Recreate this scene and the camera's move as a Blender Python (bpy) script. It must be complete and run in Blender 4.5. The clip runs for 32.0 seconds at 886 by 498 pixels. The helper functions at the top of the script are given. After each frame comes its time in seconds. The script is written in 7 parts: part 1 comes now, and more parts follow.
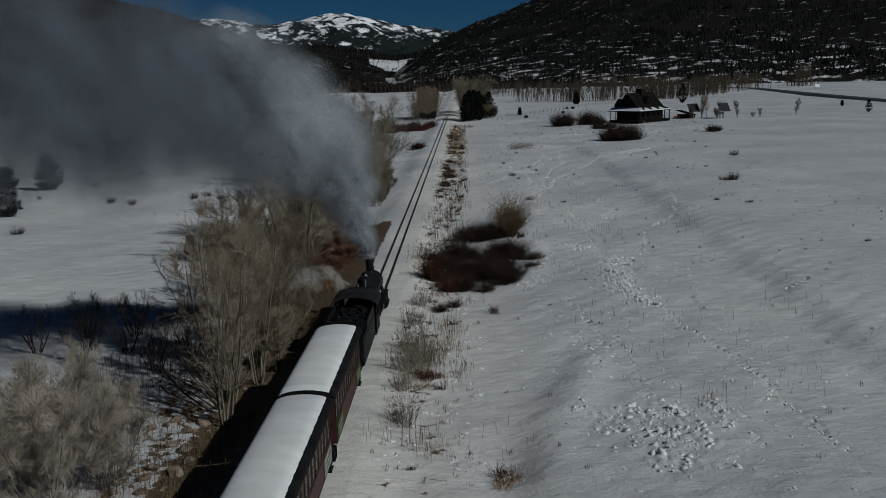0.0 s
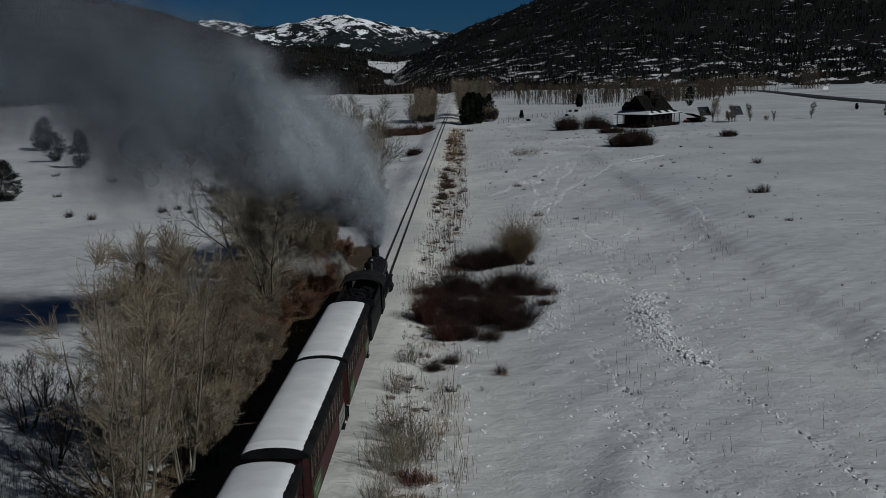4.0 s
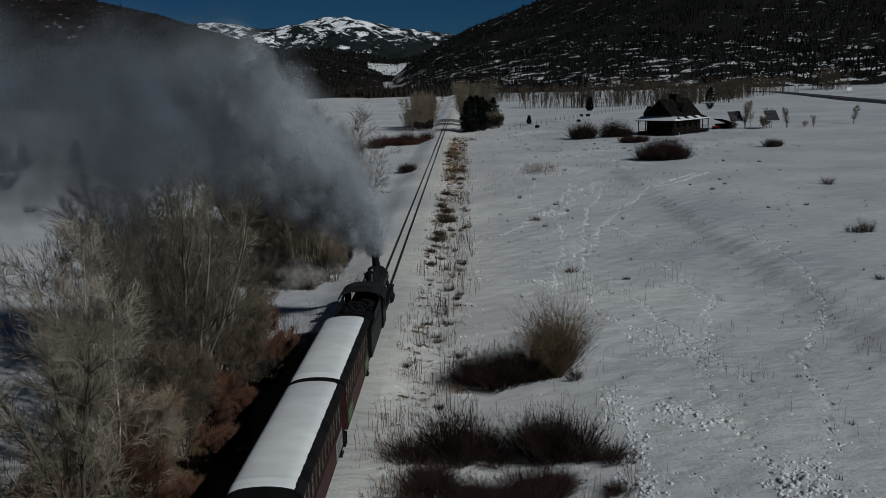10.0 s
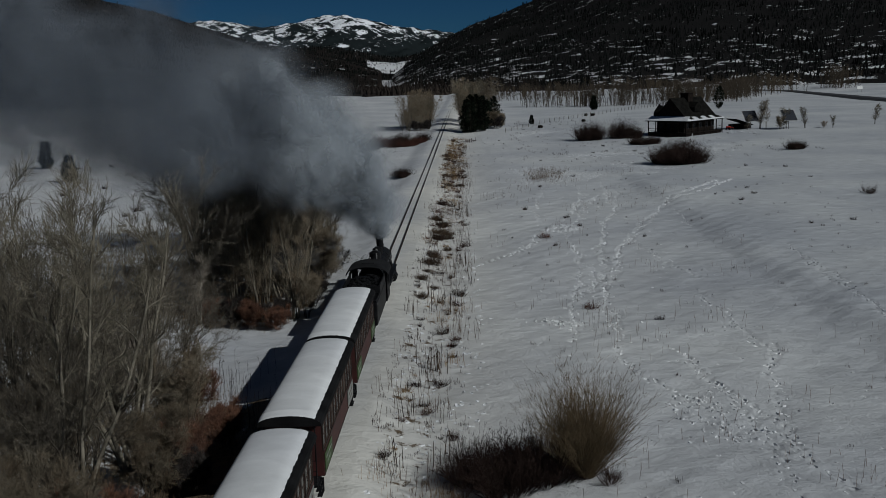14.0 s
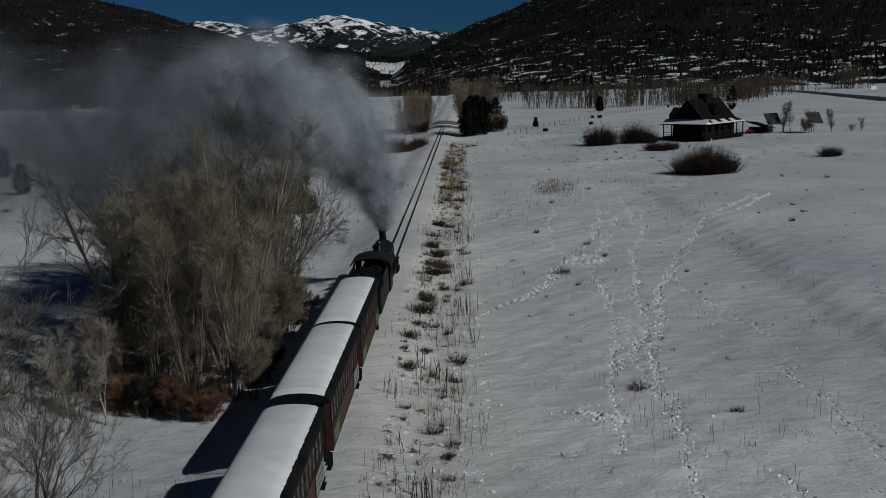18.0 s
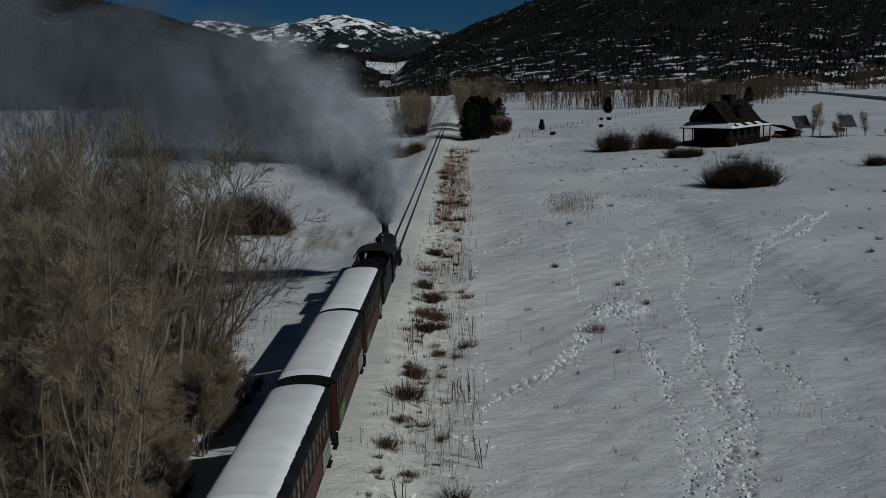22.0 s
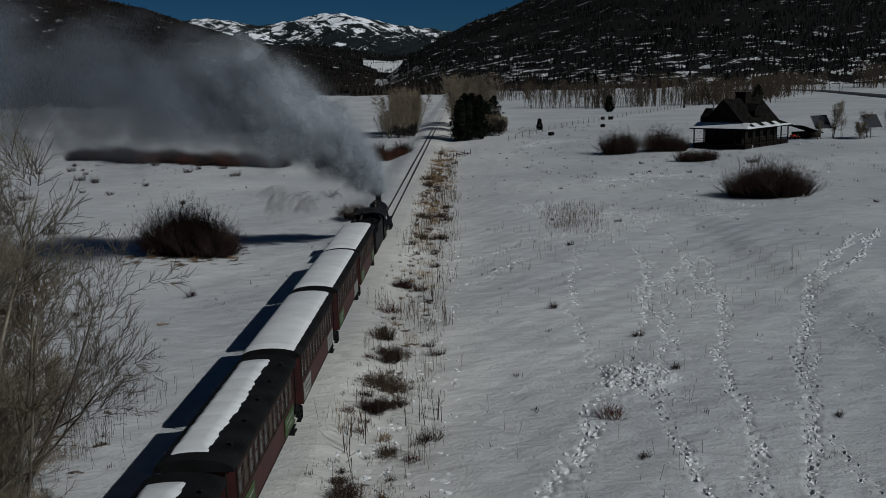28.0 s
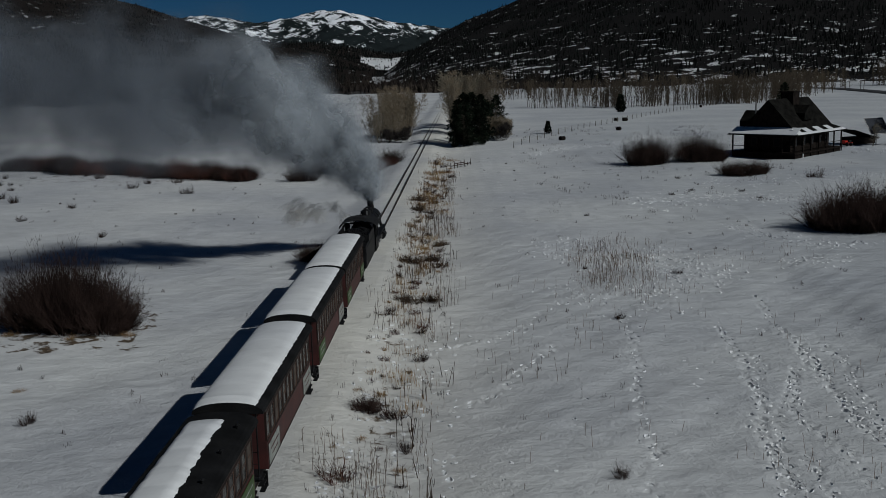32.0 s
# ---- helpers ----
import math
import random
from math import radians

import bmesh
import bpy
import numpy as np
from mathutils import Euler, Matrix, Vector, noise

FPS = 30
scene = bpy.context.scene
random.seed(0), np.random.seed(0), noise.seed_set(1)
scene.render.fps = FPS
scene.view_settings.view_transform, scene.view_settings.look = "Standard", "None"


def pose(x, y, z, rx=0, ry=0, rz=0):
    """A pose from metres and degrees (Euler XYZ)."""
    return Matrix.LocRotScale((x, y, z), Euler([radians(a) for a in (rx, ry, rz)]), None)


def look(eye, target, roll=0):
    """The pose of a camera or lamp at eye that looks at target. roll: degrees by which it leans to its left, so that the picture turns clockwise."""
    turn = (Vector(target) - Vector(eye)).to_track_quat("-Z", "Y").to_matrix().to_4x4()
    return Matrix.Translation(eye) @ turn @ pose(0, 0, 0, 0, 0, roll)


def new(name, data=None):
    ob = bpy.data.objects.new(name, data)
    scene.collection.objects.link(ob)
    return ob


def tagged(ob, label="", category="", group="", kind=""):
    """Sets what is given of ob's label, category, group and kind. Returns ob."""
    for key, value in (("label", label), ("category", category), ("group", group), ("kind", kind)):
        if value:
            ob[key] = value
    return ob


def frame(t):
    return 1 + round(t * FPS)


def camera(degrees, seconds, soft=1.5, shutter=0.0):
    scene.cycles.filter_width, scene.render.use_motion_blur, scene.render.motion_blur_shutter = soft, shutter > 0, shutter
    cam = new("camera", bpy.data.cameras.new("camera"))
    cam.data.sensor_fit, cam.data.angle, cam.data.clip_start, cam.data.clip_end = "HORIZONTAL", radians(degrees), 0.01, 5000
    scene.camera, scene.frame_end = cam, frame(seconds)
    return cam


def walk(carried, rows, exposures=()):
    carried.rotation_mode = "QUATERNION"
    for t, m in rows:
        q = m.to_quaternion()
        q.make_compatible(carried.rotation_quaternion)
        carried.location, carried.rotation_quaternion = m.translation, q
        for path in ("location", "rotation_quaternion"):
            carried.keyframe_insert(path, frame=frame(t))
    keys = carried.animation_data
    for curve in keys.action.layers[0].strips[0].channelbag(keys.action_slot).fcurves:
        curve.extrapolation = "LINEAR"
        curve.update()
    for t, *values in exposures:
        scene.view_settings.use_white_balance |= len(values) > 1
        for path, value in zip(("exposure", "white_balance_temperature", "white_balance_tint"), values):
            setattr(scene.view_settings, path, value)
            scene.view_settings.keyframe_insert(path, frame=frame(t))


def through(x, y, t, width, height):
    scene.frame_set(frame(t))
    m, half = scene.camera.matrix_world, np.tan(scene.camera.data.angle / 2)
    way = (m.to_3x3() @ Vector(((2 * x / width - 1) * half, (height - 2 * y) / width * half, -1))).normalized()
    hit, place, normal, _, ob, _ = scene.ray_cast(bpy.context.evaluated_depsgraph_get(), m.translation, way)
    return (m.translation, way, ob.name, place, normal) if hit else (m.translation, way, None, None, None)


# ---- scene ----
cam = camera(48.5, 32.0, soft=0.5)
PATH = [
    (0, (7.469, -2.022, 17.805), (4.86, 96.33, -0.07), -1.47),
    (1, (7.327, 1.817, 17.593), (4.87, 100.19, -0.21), -1.28),
    (2, (7.375, 5.023, 17.452), (4.89, 103.41, -0.28), -1.33),
    (3, (7.379, 8.959, 17.457), (4.87, 107.35, -0.24), -1.33),
    (3.5, (7.378, 11.314, 17.474), (4.87, 109.70, -0.22), -1.35),
    (5.5, (7.414, 21.975, 17.549), (4.84, 120.38, -0.08), -1.43),
    (6, (7.398, 24.761, 17.599), (4.77, 123.16, -0.01), -1.48),
    (7, (7.237, 31.027, 17.517), (4.67, 129.44, -0.05), -1.44),
    (8, (7.211, 37.052, 17.560), (4.60, 135.47, 0.05), -1.54),
    (9, (7.144, 42.938, 17.526), (4.52, 141.37, 0.08), -1.57),
    (10, (7.186, 48.545, 17.404), (4.51, 146.97, -0.09), -1.63),
    (11, (7.289, 53.091, 17.193), (4.59, 151.51, -0.34), -1.60),
    (12, (7.299, 56.707, 17.154), (4.63, 155.11, -0.42), -1.58),
    (13, (7.325, 60.131, 17.071), (4.70, 158.54, -0.53), -1.54),
    (14, (7.337, 64.166, 17.056), (4.68, 162.56, -0.58), -1.61),
    (14.5, (7.262, 66.474, 17.073), (4.63, 164.87, -0.55), -1.66),
    (16.5, (7.308, 76.068, 16.981), (4.63, 174.47, -0.61), -1.63),
    (17, (7.285, 78.534, 16.941), (4.64, 176.94, -0.65), -1.60),
    (18, (7.241, 83.705, 16.793), (4.62, 182.11, -0.80), -1.63),
    (19, (7.193, 89.019, 16.655), (4.63, 187.43, -0.92), -1.53),
    (20, (7.136, 94.118, 16.666), (4.55, 192.53, -0.89), -1.59),
    (21, (7.086, 99.260, 16.603), (4.45, 197.67, -0.97), -1.62),
    (22, (7.172, 104.152, 16.422), (4.49, 202.56, -1.15), -1.54),
    (23, (7.318, 108.278, 16.282), (4.64, 206.67, -1.36), -1.57),
    (24, (7.573, 111.290, 16.160), (4.87, 209.67, -1.54), -1.54),
    (25, (8.003, 113.577, 16.052), (5.28, 211.96, -1.64), -1.61),
    (25.5, (8.256, 114.734, 15.991), (5.52, 213.12, -1.70), -1.58),
    (27.5, (8.783, 120.472, 15.648), (6.23, 218.86, -2.03), -1.43),
    (28, (8.838, 122.451, 15.597), (6.29, 220.84, -2.08), -1.47),
    (29, (8.891, 127.411, 15.450), (6.36, 225.79, -2.28), -1.45),
    (30, (8.880, 134.002, 15.358), (6.40, 232.37, -2.46), -1.40),
    (31, (8.847, 142.257, 15.318), (6.42, 240.61, -2.59), -1.47),
    (32, (8.724, 151.369, 15.315), (6.30, 249.72, -2.60), -1.49),
]
walk(cam, [(t, look(eye, target, roll)) for t, eye, target, roll in PATH], exposures=[(0, -0.41, 6500, 3), (32, -0.41, 6500, 3)])

# ---- world, sun ----
SUN_TO = Vector((3.8, -2.35, 3.45)).normalized()
world = bpy.data.worlds.new("winter_sky")
scene.world = world
world.use_nodes = True
wn = world.node_tree.nodes
wl = world.node_tree.links
sky = wn.new("ShaderNodeTexSky")
sky.sky_type = "NISHITA"
sky.sun_disc = False
sky.sun_elevation = math.asin(SUN_TO.z)
sky.sun_rotation = math.atan2(SUN_TO.x, SUN_TO.y)
sky.altitude = 2400
sky.air_density = 0.8
sky.dust_density = 0.0
sky.ozone_density = 4.0
deep = wn.new("ShaderNodeMix")
deep.data_type, deep.blend_type = "RGBA", "MULTIPLY"
deep.inputs["Factor"].default_value = 1.0
deep.inputs["B"].default_value = (0.28, 0.66, 1.0, 1)
wl.new(sky.outputs[0], deep.inputs["A"])
wl.new(deep.outputs["Result"], wn["Background"].inputs[0])
wn["Background"].inputs[1].default_value = 0.0165
sun = new("sun", bpy.data.lights.new("sun", "SUN"))
sun.data.energy, sun.data.angle, sun.data.color = 3.28, radians(0.53), (0.955, 0.962, 1.0)
sun.matrix_world = look((0, 0, 100), Vector((0, 0, 100)) - SUN_TO)


# ---- materials ----
def mat(name, color, rough=0.8, metal=0.0, vary=0.15, scale=3.0, fine=30.0, bump=0.0, second=None, random_tint=0.0, spec=0.3, stretch=(1, 1, 1)):
    """Surface with grain at two scales, optional second colour, relief and a tint of its own per object."""
    m = bpy.data.materials.new(name)
    m.use_nodes = True
    n, l = m.node_tree.nodes, m.node_tree.links
    b = n["Principled BSDF"]
    b.inputs["Roughness"].default_value, b.inputs["Metallic"].default_value = rough, metal
    b.inputs["Specular IOR Level"].default_value = spec
    co = n.new("ShaderNodeTexCoord")
    mp = n.new("ShaderNodeMapping")
    mp.inputs["Scale"].default_value = stretch
    l.new(co.outputs["Object"], mp.inputs["Vector"])
    big, small = n.new("ShaderNodeTexNoise"), n.new("ShaderNodeTexNoise")
    for tex, s in ((big, scale), (small, fine)):
        tex.inputs["Scale"].default_value, tex.inputs["Detail"].default_value = s, 5
        l.new(mp.outputs[0], tex.inputs["Vector"])
    c2 = second or tuple(c * (1 - 2.2 * vary) for c in color)
    ramp = n.new("ShaderNodeValToRGB")
    ramp.color_ramp.elements[0].position, ramp.color_ramp.elements[1].position = 0.35, 0.65
    ramp.color_ramp.elements[0].color, ramp.color_ramp.elements[1].color = (*c2, 1), (*color, 1)
    l.new(big.outputs["Fac"], ramp.inputs[0])
    mix = n.new("ShaderNodeMix")
    mix.data_type, mix.blend_type = "RGBA", "OVERLAY"
    mix.inputs["Factor"].default_value = min(1.0, vary * 2)
    l.new(ramp.outputs[0], mix.inputs["A"])
    l.new(small.outputs["Fac"], mix.inputs["B"])
    out = mix.outputs["Result"]
    if random_tint:
        info, hsv, rng = n.new("ShaderNodeObjectInfo"), n.new("ShaderNodeHueSaturation"), n.new("ShaderNodeMapRange")
        rng.inputs["To Min"].default_value, rng.inputs["To Max"].default_value = 1 - random_tint, 1 + random_tint
        l.new(info.outputs["Random"], rng.inputs["Value"])
        l.new(rng.outputs[0], hsv.inputs["Value"])
        l.new(out, hsv.inputs["Color"])
        out = hsv.outputs[0]
    l.new(out, b.inputs["Base Color"])
    if bump:
        bp = n.new("ShaderNodeBump")
        bp.inputs["Strength"].default_value, bp.inputs["Distance"].default_value = min(1.0, bump * 4), bump
        l.new(small.outputs["Fac"], bp.inputs["Height"])
        l.new(bp.outputs[0], b.inputs["Normal"])
    return m


def snow_mat(name, tone=1.0, wind=1.0, soil_shade=()):
    """Wind-packed snow: drift ripples, crust, and bare litter with painted-in shade showing through inside the given
    bands of x and y.
    """
    m = bpy.data.materials.new(name)
    m.use_nodes = True
    n, l = m.node_tree.nodes, m.node_tree.links
    b = n["Principled BSDF"]
    b.inputs["Roughness"].default_value, b.inputs["Specular IOR Level"].default_value = 0.6, 0.2
    co = n.new("ShaderNodeTexCoord")
    mp = n.new("ShaderNodeMapping")
    mp.inputs["Scale"].default_value, mp.inputs["Rotation"].default_value = (0.7, 1.25, 1), (0, 0, radians(14))
    l.new(co.outputs["Object"], mp.inputs["Vector"])

    def tex(scale, detail, vec, distort=0.0, rough=0.5):
        t = n.new("ShaderNodeTexNoise")
        t.inputs["Scale"].default_value, t.inputs["Detail"].default_value, t.inputs["Distortion"].default_value = scale, detail, distort
        t.inputs["Roughness"].default_value = rough
        l.new(vec, t.inputs["Vector"])
        return t.outputs["Fac"]

    def math_node(op, a, b=None, c=None):
        k = n.new("ShaderNodeMath")
        k.operation = op
        for slot, v in enumerate((a, b, c)):
            if v is None:
                continue
            if isinstance(v, (int, float)):
                k.inputs[slot].default_value = v
            else:
                l.new(v, k.inputs[slot])
        return k.outputs[0]

    def ease(v, lo, hi):
        k = n.new("ShaderNodeMapRange")
        k.interpolation_type = "SMOOTHSTEP"
        k.inputs["From Min"].default_value, k.inputs["From Max"].default_value = lo, hi
        l.new(v, k.inputs["Value"])
        return k.outputs[0]

    drift, crust, wide, lump = tex(0.7, 9, mp.outputs[0], 0.25, 0.6), tex(5, 8, co.outputs["Object"], 0, 0.65), tex(0.045, 5, co.outputs["Object"]), tex(0.9, 8, co.outputs["Object"], 0.3, 0.65)
    ramp = n.new("ShaderNodeValToRGB")
    ramp.color_ramp.elements[0].position, ramp.color_ramp.elements[1].position = 0.32, 0.68
    ramp.color_ramp.elements[0].color, ramp.color_ramp.elements[1].color = (0.66 * tone, 0.67 * tone, 0.70 * tone, 1), (0.90 * tone, 0.90 * tone, 0.89 * tone, 1)
    l.new(wide, ramp.inputs[0])
    mix = n.new("ShaderNodeMix")
    mix.data_type, mix.blend_type = "RGBA", "MULTIPLY"
    mix.inputs["Factor"].default_value = 0.42
    l.new(ramp.outputs[0], mix.inputs["A"])
    l.new(drift, mix.inputs["B"])
    out = mix.outputs["Result"]
    if soil_shade:
        sep = n.new("ShaderNodeSeparateXYZ")
        l.new(co.outputs["Object"], sep.inputs[0])
        total = None
        for (x0, x1, x2, x3), (y0, y1, y2, y3), amount in soil_shade:
            k = math_node("MULTIPLY", ease(sep.outputs[0], x0, x1), math_node("SUBTRACT", 1.0, ease(sep.outputs[0], x2, x3)))
            q = math_node("MULTIPLY", ease(sep.outputs[1], y0, y1), math_node("SUBTRACT", 1.0, ease(sep.outputs[1], y2, y3)))
            k = math_node("MULTIPLY", math_node("MULTIPLY", k, q), amount)
            total = k if total is None else math_node("MAXIMUM", total, k)
        show = ease(math_node("ADD", lump, math_node("MULTIPLY", total, 0.42)), 0.72, 0.80)
        dm = n.new("ShaderNodeMix")
        dm.data_type = "RGBA"
        l.new(show, dm.inputs["Factor"])
        l.new(out, dm.inputs["A"])
        # near-black litter colour, with shade under train and trees mixed in
        dirt_shade = n.new("ShaderNodeValToRGB")
        dirt_shade.color_ramp.elements[0].position, dirt_shade.color_ramp.elements[1].position = 0.35, 0.7
        dirt_shade.color_ramp.elements[0].color, dirt_shade.color_ramp.elements[1].color = (0.032, 0.023, 0.017, 1), (0.15, 0.108, 0.068, 1)
        l.new(crust, dirt_shade.inputs[0])
        l.new(dirt_shade.outputs[0], dm.inputs["B"])
        out = dm.outputs["Result"]
    if soil_shade:
        # painted light: dust-warmed snow beside the line brightened, the east meadow dimmed and greyed
        side = n.new("ShaderNodeValToRGB")
        e = side.color_ramp.elements
        e[0].position, e[0].color = 0.0, (1.0, 1.0, 1.0, 1)
        e[1].position, e[1].color = 1.0, (0.90, 0.915, 0.93, 1)
        for at, col in ((0.30, (1.0, 1.0, 1.0, 1)), (0.36, (1.16, 1.12, 1.03, 1)), (0.44, (1.14, 1.11, 1.05, 1)), (0.54, (1.0, 1.0, 1.0, 1))):
            e.new(at).color = col
        across = n.new("ShaderNodeMapRange")
        across.inputs["From Min"].default_value, across.inputs["From Max"].default_value = -20, 40
        l.new(math_node("MULTIPLY_ADD", wide, 6.0, math_node("SUBTRACT", sep.outputs[0], 3.0)), across.inputs["Value"])
        l.new(across.outputs[0], side.inputs[0])
        tint = n.new("ShaderNodeMix")
        tint.data_type, tint.blend_type = "RGBA", "MULTIPLY"
        tint.inputs["Factor"].default_value = 1.0
        l.new(out, tint.inputs["A"])
        l.new(side.outputs[0], tint.inputs["B"])
        out = tint.outputs["Result"]
    l.new(out, b.inputs["Base Color"])
    bp = n.new("ShaderNodeBump")
    bp.inputs["Strength"].default_value, bp.inputs["Distance"].default_value = min(1.0, wind), 0.22
    l.new(math_node("MULTIPLY_ADD", crust, 0.25, drift), bp.inputs["Height"])
    l.new(bp.outputs[0], b.inputs["Normal"])
    return m


SNOW = snow_mat("wind_packed_snow", 0.77, 1.0, (
    ((2.2, 3.2, 5.2, 7.2), (10, 20, 340, 380), 0.36),
    ((-12.5, -9.5, -5.5, -2.6), (10, 25, 112, 117), 0.56),
    ((-19, -15, -7.0, -5.0), (134, 137, 148, 154), 0.58),
    ((-21, -16, -8.5, -6.5), (150, 154, 168, 176), 0.36),
    # bare ground by the line; its strength also paints in the train's shade
    ((-8.5, -6.6, -2.0, -1.4), (10, 20, 114, 119), 1.1),
    ((-26, -22, -13, -10), (206, 209, 217, 219), 0.5),
    ((-80, -60, -20, -4), (300, 304, 322, 334), 0.35)))
ROOF_SNOW = snow_mat("smooth_roof_snow", 0.95, 0.12)
# kicked-up lumps and rims, their sunlit highlights put into a lighter tone
CLOD_SNOW = snow_mat("lit_trodden_snow", 0.96, 0.5)
RAIL = mat("rusty_rail_steel", (0.055, 0.042, 0.034), 0.6, 0.5, 0.2, 2, 40)
BLACK = mat("sooty_black_iron", (0.014, 0.014, 0.015), 0.55, 0.3, 0.25, 1.5, 25, 0.003, spec=0.12)
CABROOF = mat("dull_black_roof_paint", (0.020, 0.020, 0.021), 0.75, 0.0, 0.3, 1.2, 12, 0.003, spec=0.12)
COAL = mat("lump_coal", (0.010, 0.010, 0.011), 0.5, 0.0, 0.4, 6, 20, 0.03, spec=0.12)
STEEL = mat("worn_rod_steel", (0.35, 0.34, 0.33), 0.4, 0.9, 0.2, 3, 30)
MAROON = mat("weathered_maroon_paint", (0.055, 0.015, 0.013), 0.6, 0.0, 0.22, 1.6, 22, 0.002, second=(0.035, 0.012, 0.011))
TRIM = mat("dark_brown_trim_paint", (0.022, 0.014, 0.012), 0.6, 0.0, 0.2, 2, 25, spec=0.12)
ROOF = mat("tarred_canvas_roof", (0.009, 0.009, 0.0095), 0.85, 0.0, 0.3, 1.0, 14, 0.004, spec=0.12)
SASH = mat("worn_brown_window_sash", (0.085, 0.052, 0.040), 0.6, 0.0, 0.2, 2, 25, spec=0.12)
DARKIN = mat("dim_coach_interior", (0.09, 0.06, 0.045), 0.8, 0.0, 0.3, 2, 12)
BOARD_G = mat("green_sign_board", (0.05, 0.085, 0.03), 0.6, 0.0, 0.2, 2, 18)
BOARD_W = mat("pale_sign_board", (0.24, 0.25, 0.23), 0.6, 0.0, 0.2, 2, 18)
BARK = mat("grey_cottonwood_bark", (0.115, 0.096, 0.076), 0.9, 0, 0.3, 2.5, 25, 0.01, stretch=(1, 1, 0.3), random_tint=0.25, spec=0.03)
TWIG = mat("dry_tan_twigs", (0.215, 0.188, 0.142), 0.9, 0, 0.25, 0.6, 6, random_tint=0.3, second=(0.115, 0.099, 0.075), spec=0.03)
TWIG_PALE = mat("pale_aspen_twigs", (0.43, 0.37, 0.305), 0.9, 0, 0.25, 0.6, 6, random_tint=0.2, spec=0.03)
TWIG_DARK = mat("dark_willow_stems", (0.052, 0.034, 0.029), 0.9, 0, 0.3, 0.8, 6, random_tint=0.25, spec=0.03)
TWIG_RED = mat("red_osier_stems", (0.105, 0.047, 0.036), 0.9, 0, 0.3, 0.8, 6, random_tint=0.2, spec=0.03)
TWIG_OAK = mat("grey_black_scrub_twigs", (0.062, 0.054, 0.050), 0.9, 0, 0.3, 0.8, 6, random_tint=0.25, spec=0.03)
TWIG_RUST = mat("rusty_oak_brush_twigs", (0.17, 0.085, 0.055), 0.9, 0, 0.3, 0.8, 6, random_tint=0.25, second=(0.085, 0.05, 0.038), spec=0.03)
TWIG_SAGE = mat("dark_rabbitbrush_stems", (0.085, 0.060, 0.040), 0.9, 0, 0.3, 0.8, 6, random_tint=0.35, second=(0.045, 0.033, 0.026), spec=0.03)
STALK = mat("dead_mullein_stalk", (0.075, 0.052, 0.038), 0.9, 0, 0.3, 0.4, 5, spec=0.03)
TAN_STEM = mat("tan_shrub_stems", (0.17, 0.125, 0.075), 0.9, 0, 0.25, 0.8, 6, random_tint=0.2, spec=0.03)
TWIG_TAN = mat("tan_willow_twigs", (0.235, 0.20, 0.15), 0.9, 0, 0.25, 0.6, 6, random_tint=0.3, second=(0.165, 0.125, 0.085), spec=0.03)
TWIG_GREY = mat("grey_brown_twigs", (0.152, 0.132, 0.105), 0.9, 0, 0.25, 0.6, 6, random_tint=0.3, second=(0.09, 0.077, 0.062), spec=0.03)
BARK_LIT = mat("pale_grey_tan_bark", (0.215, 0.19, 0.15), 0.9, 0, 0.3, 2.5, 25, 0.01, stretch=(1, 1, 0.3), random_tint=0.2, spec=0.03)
STRAW = mat("dry_straw_grass", (0.30, 0.20, 0.09), 0.9, 0, 0.3, 0.4, 5, second=(0.17, 0.10, 0.055), spec=0.03)
WEED = mat("grey_brown_weed_stalks", (0.15, 0.10, 0.065), 0.9, 0, 0.3, 0.4, 5, spec=0.03)
NEEDLE = mat("dark_pine_needles", (0.014, 0.020, 0.013), 0.9, 0, 0.35, 1.2, 8, random_tint=0.25, spec=0.03)
FIR = mat("far_fir_needles", (0.013, 0.0145, 0.0135), 0.9, 0, 0.35, 0.02, 0.3, spec=0.03)
FARWOOD = mat("far_bare_woods", (0.095, 0.075, 0.052), 0.9, 0, 0.3, 0.02, 0.4, second=(0.045, 0.037, 0.03), spec=0.03)
FARDARK = mat("far_dark_brush", (0.030, 0.024, 0.020), 0.9, 0, 0.3, 0.02, 0.4, second=(0.016, 0.013, 0.012), spec=0.03)
HOUSE_WALL = mat("dark_stained_log_wall", (0.018, 0.014, 0.012), 0.8, 0, 0.3, 1.5, 12, 0.01, spec=0.03)
HOUSE_ROOF = mat("dark_brown_roof_shingle", (0.012, 0.0115, 0.010), 0.85, 0, 0.35, 1.2, 10, 0.008, spec=0.03)
WHITE = mat("chalky_white_paint", (0.75, 0.75, 0.73), 0.7, 0, 0.12, 2, 20)
GREYWOOD = mat("weathered_grey_post_wood", (0.20, 0.175, 0.145), 0.9, 0, 0.3, 2, 20, 0.004)
RED = mat("bright_red_enamel", (0.55, 0.035, 0.02), 0.4, 0, 0.15, 2, 20)
GLASS = mat("dark_window_glass", (0.010, 0.011, 0.012), 0.22, 0, 0.1, 1, 4, spec=0.25)
SHADE = mat("drawn_tan_window_shade", (0.060, 0.045, 0.035), 0.5, 0, 0.2, 2, 15, spec=0.2)
PANEL = mat("blue_black_solar_glass", (0.012, 0.015, 0.022), 0.25, 0, 0.15, 1, 8, spec=0.5)
ASPHALT = mat("wet_asphalt", (0.045, 0.045, 0.047), 0.7, 0, 0.25, 0.3, 6)
ROCK = mat("brown_rubble_stone", (0.22, 0.17, 0.13), 0.9, 0, 0.3, 1.5, 10, 0.03, random_tint=0.2)


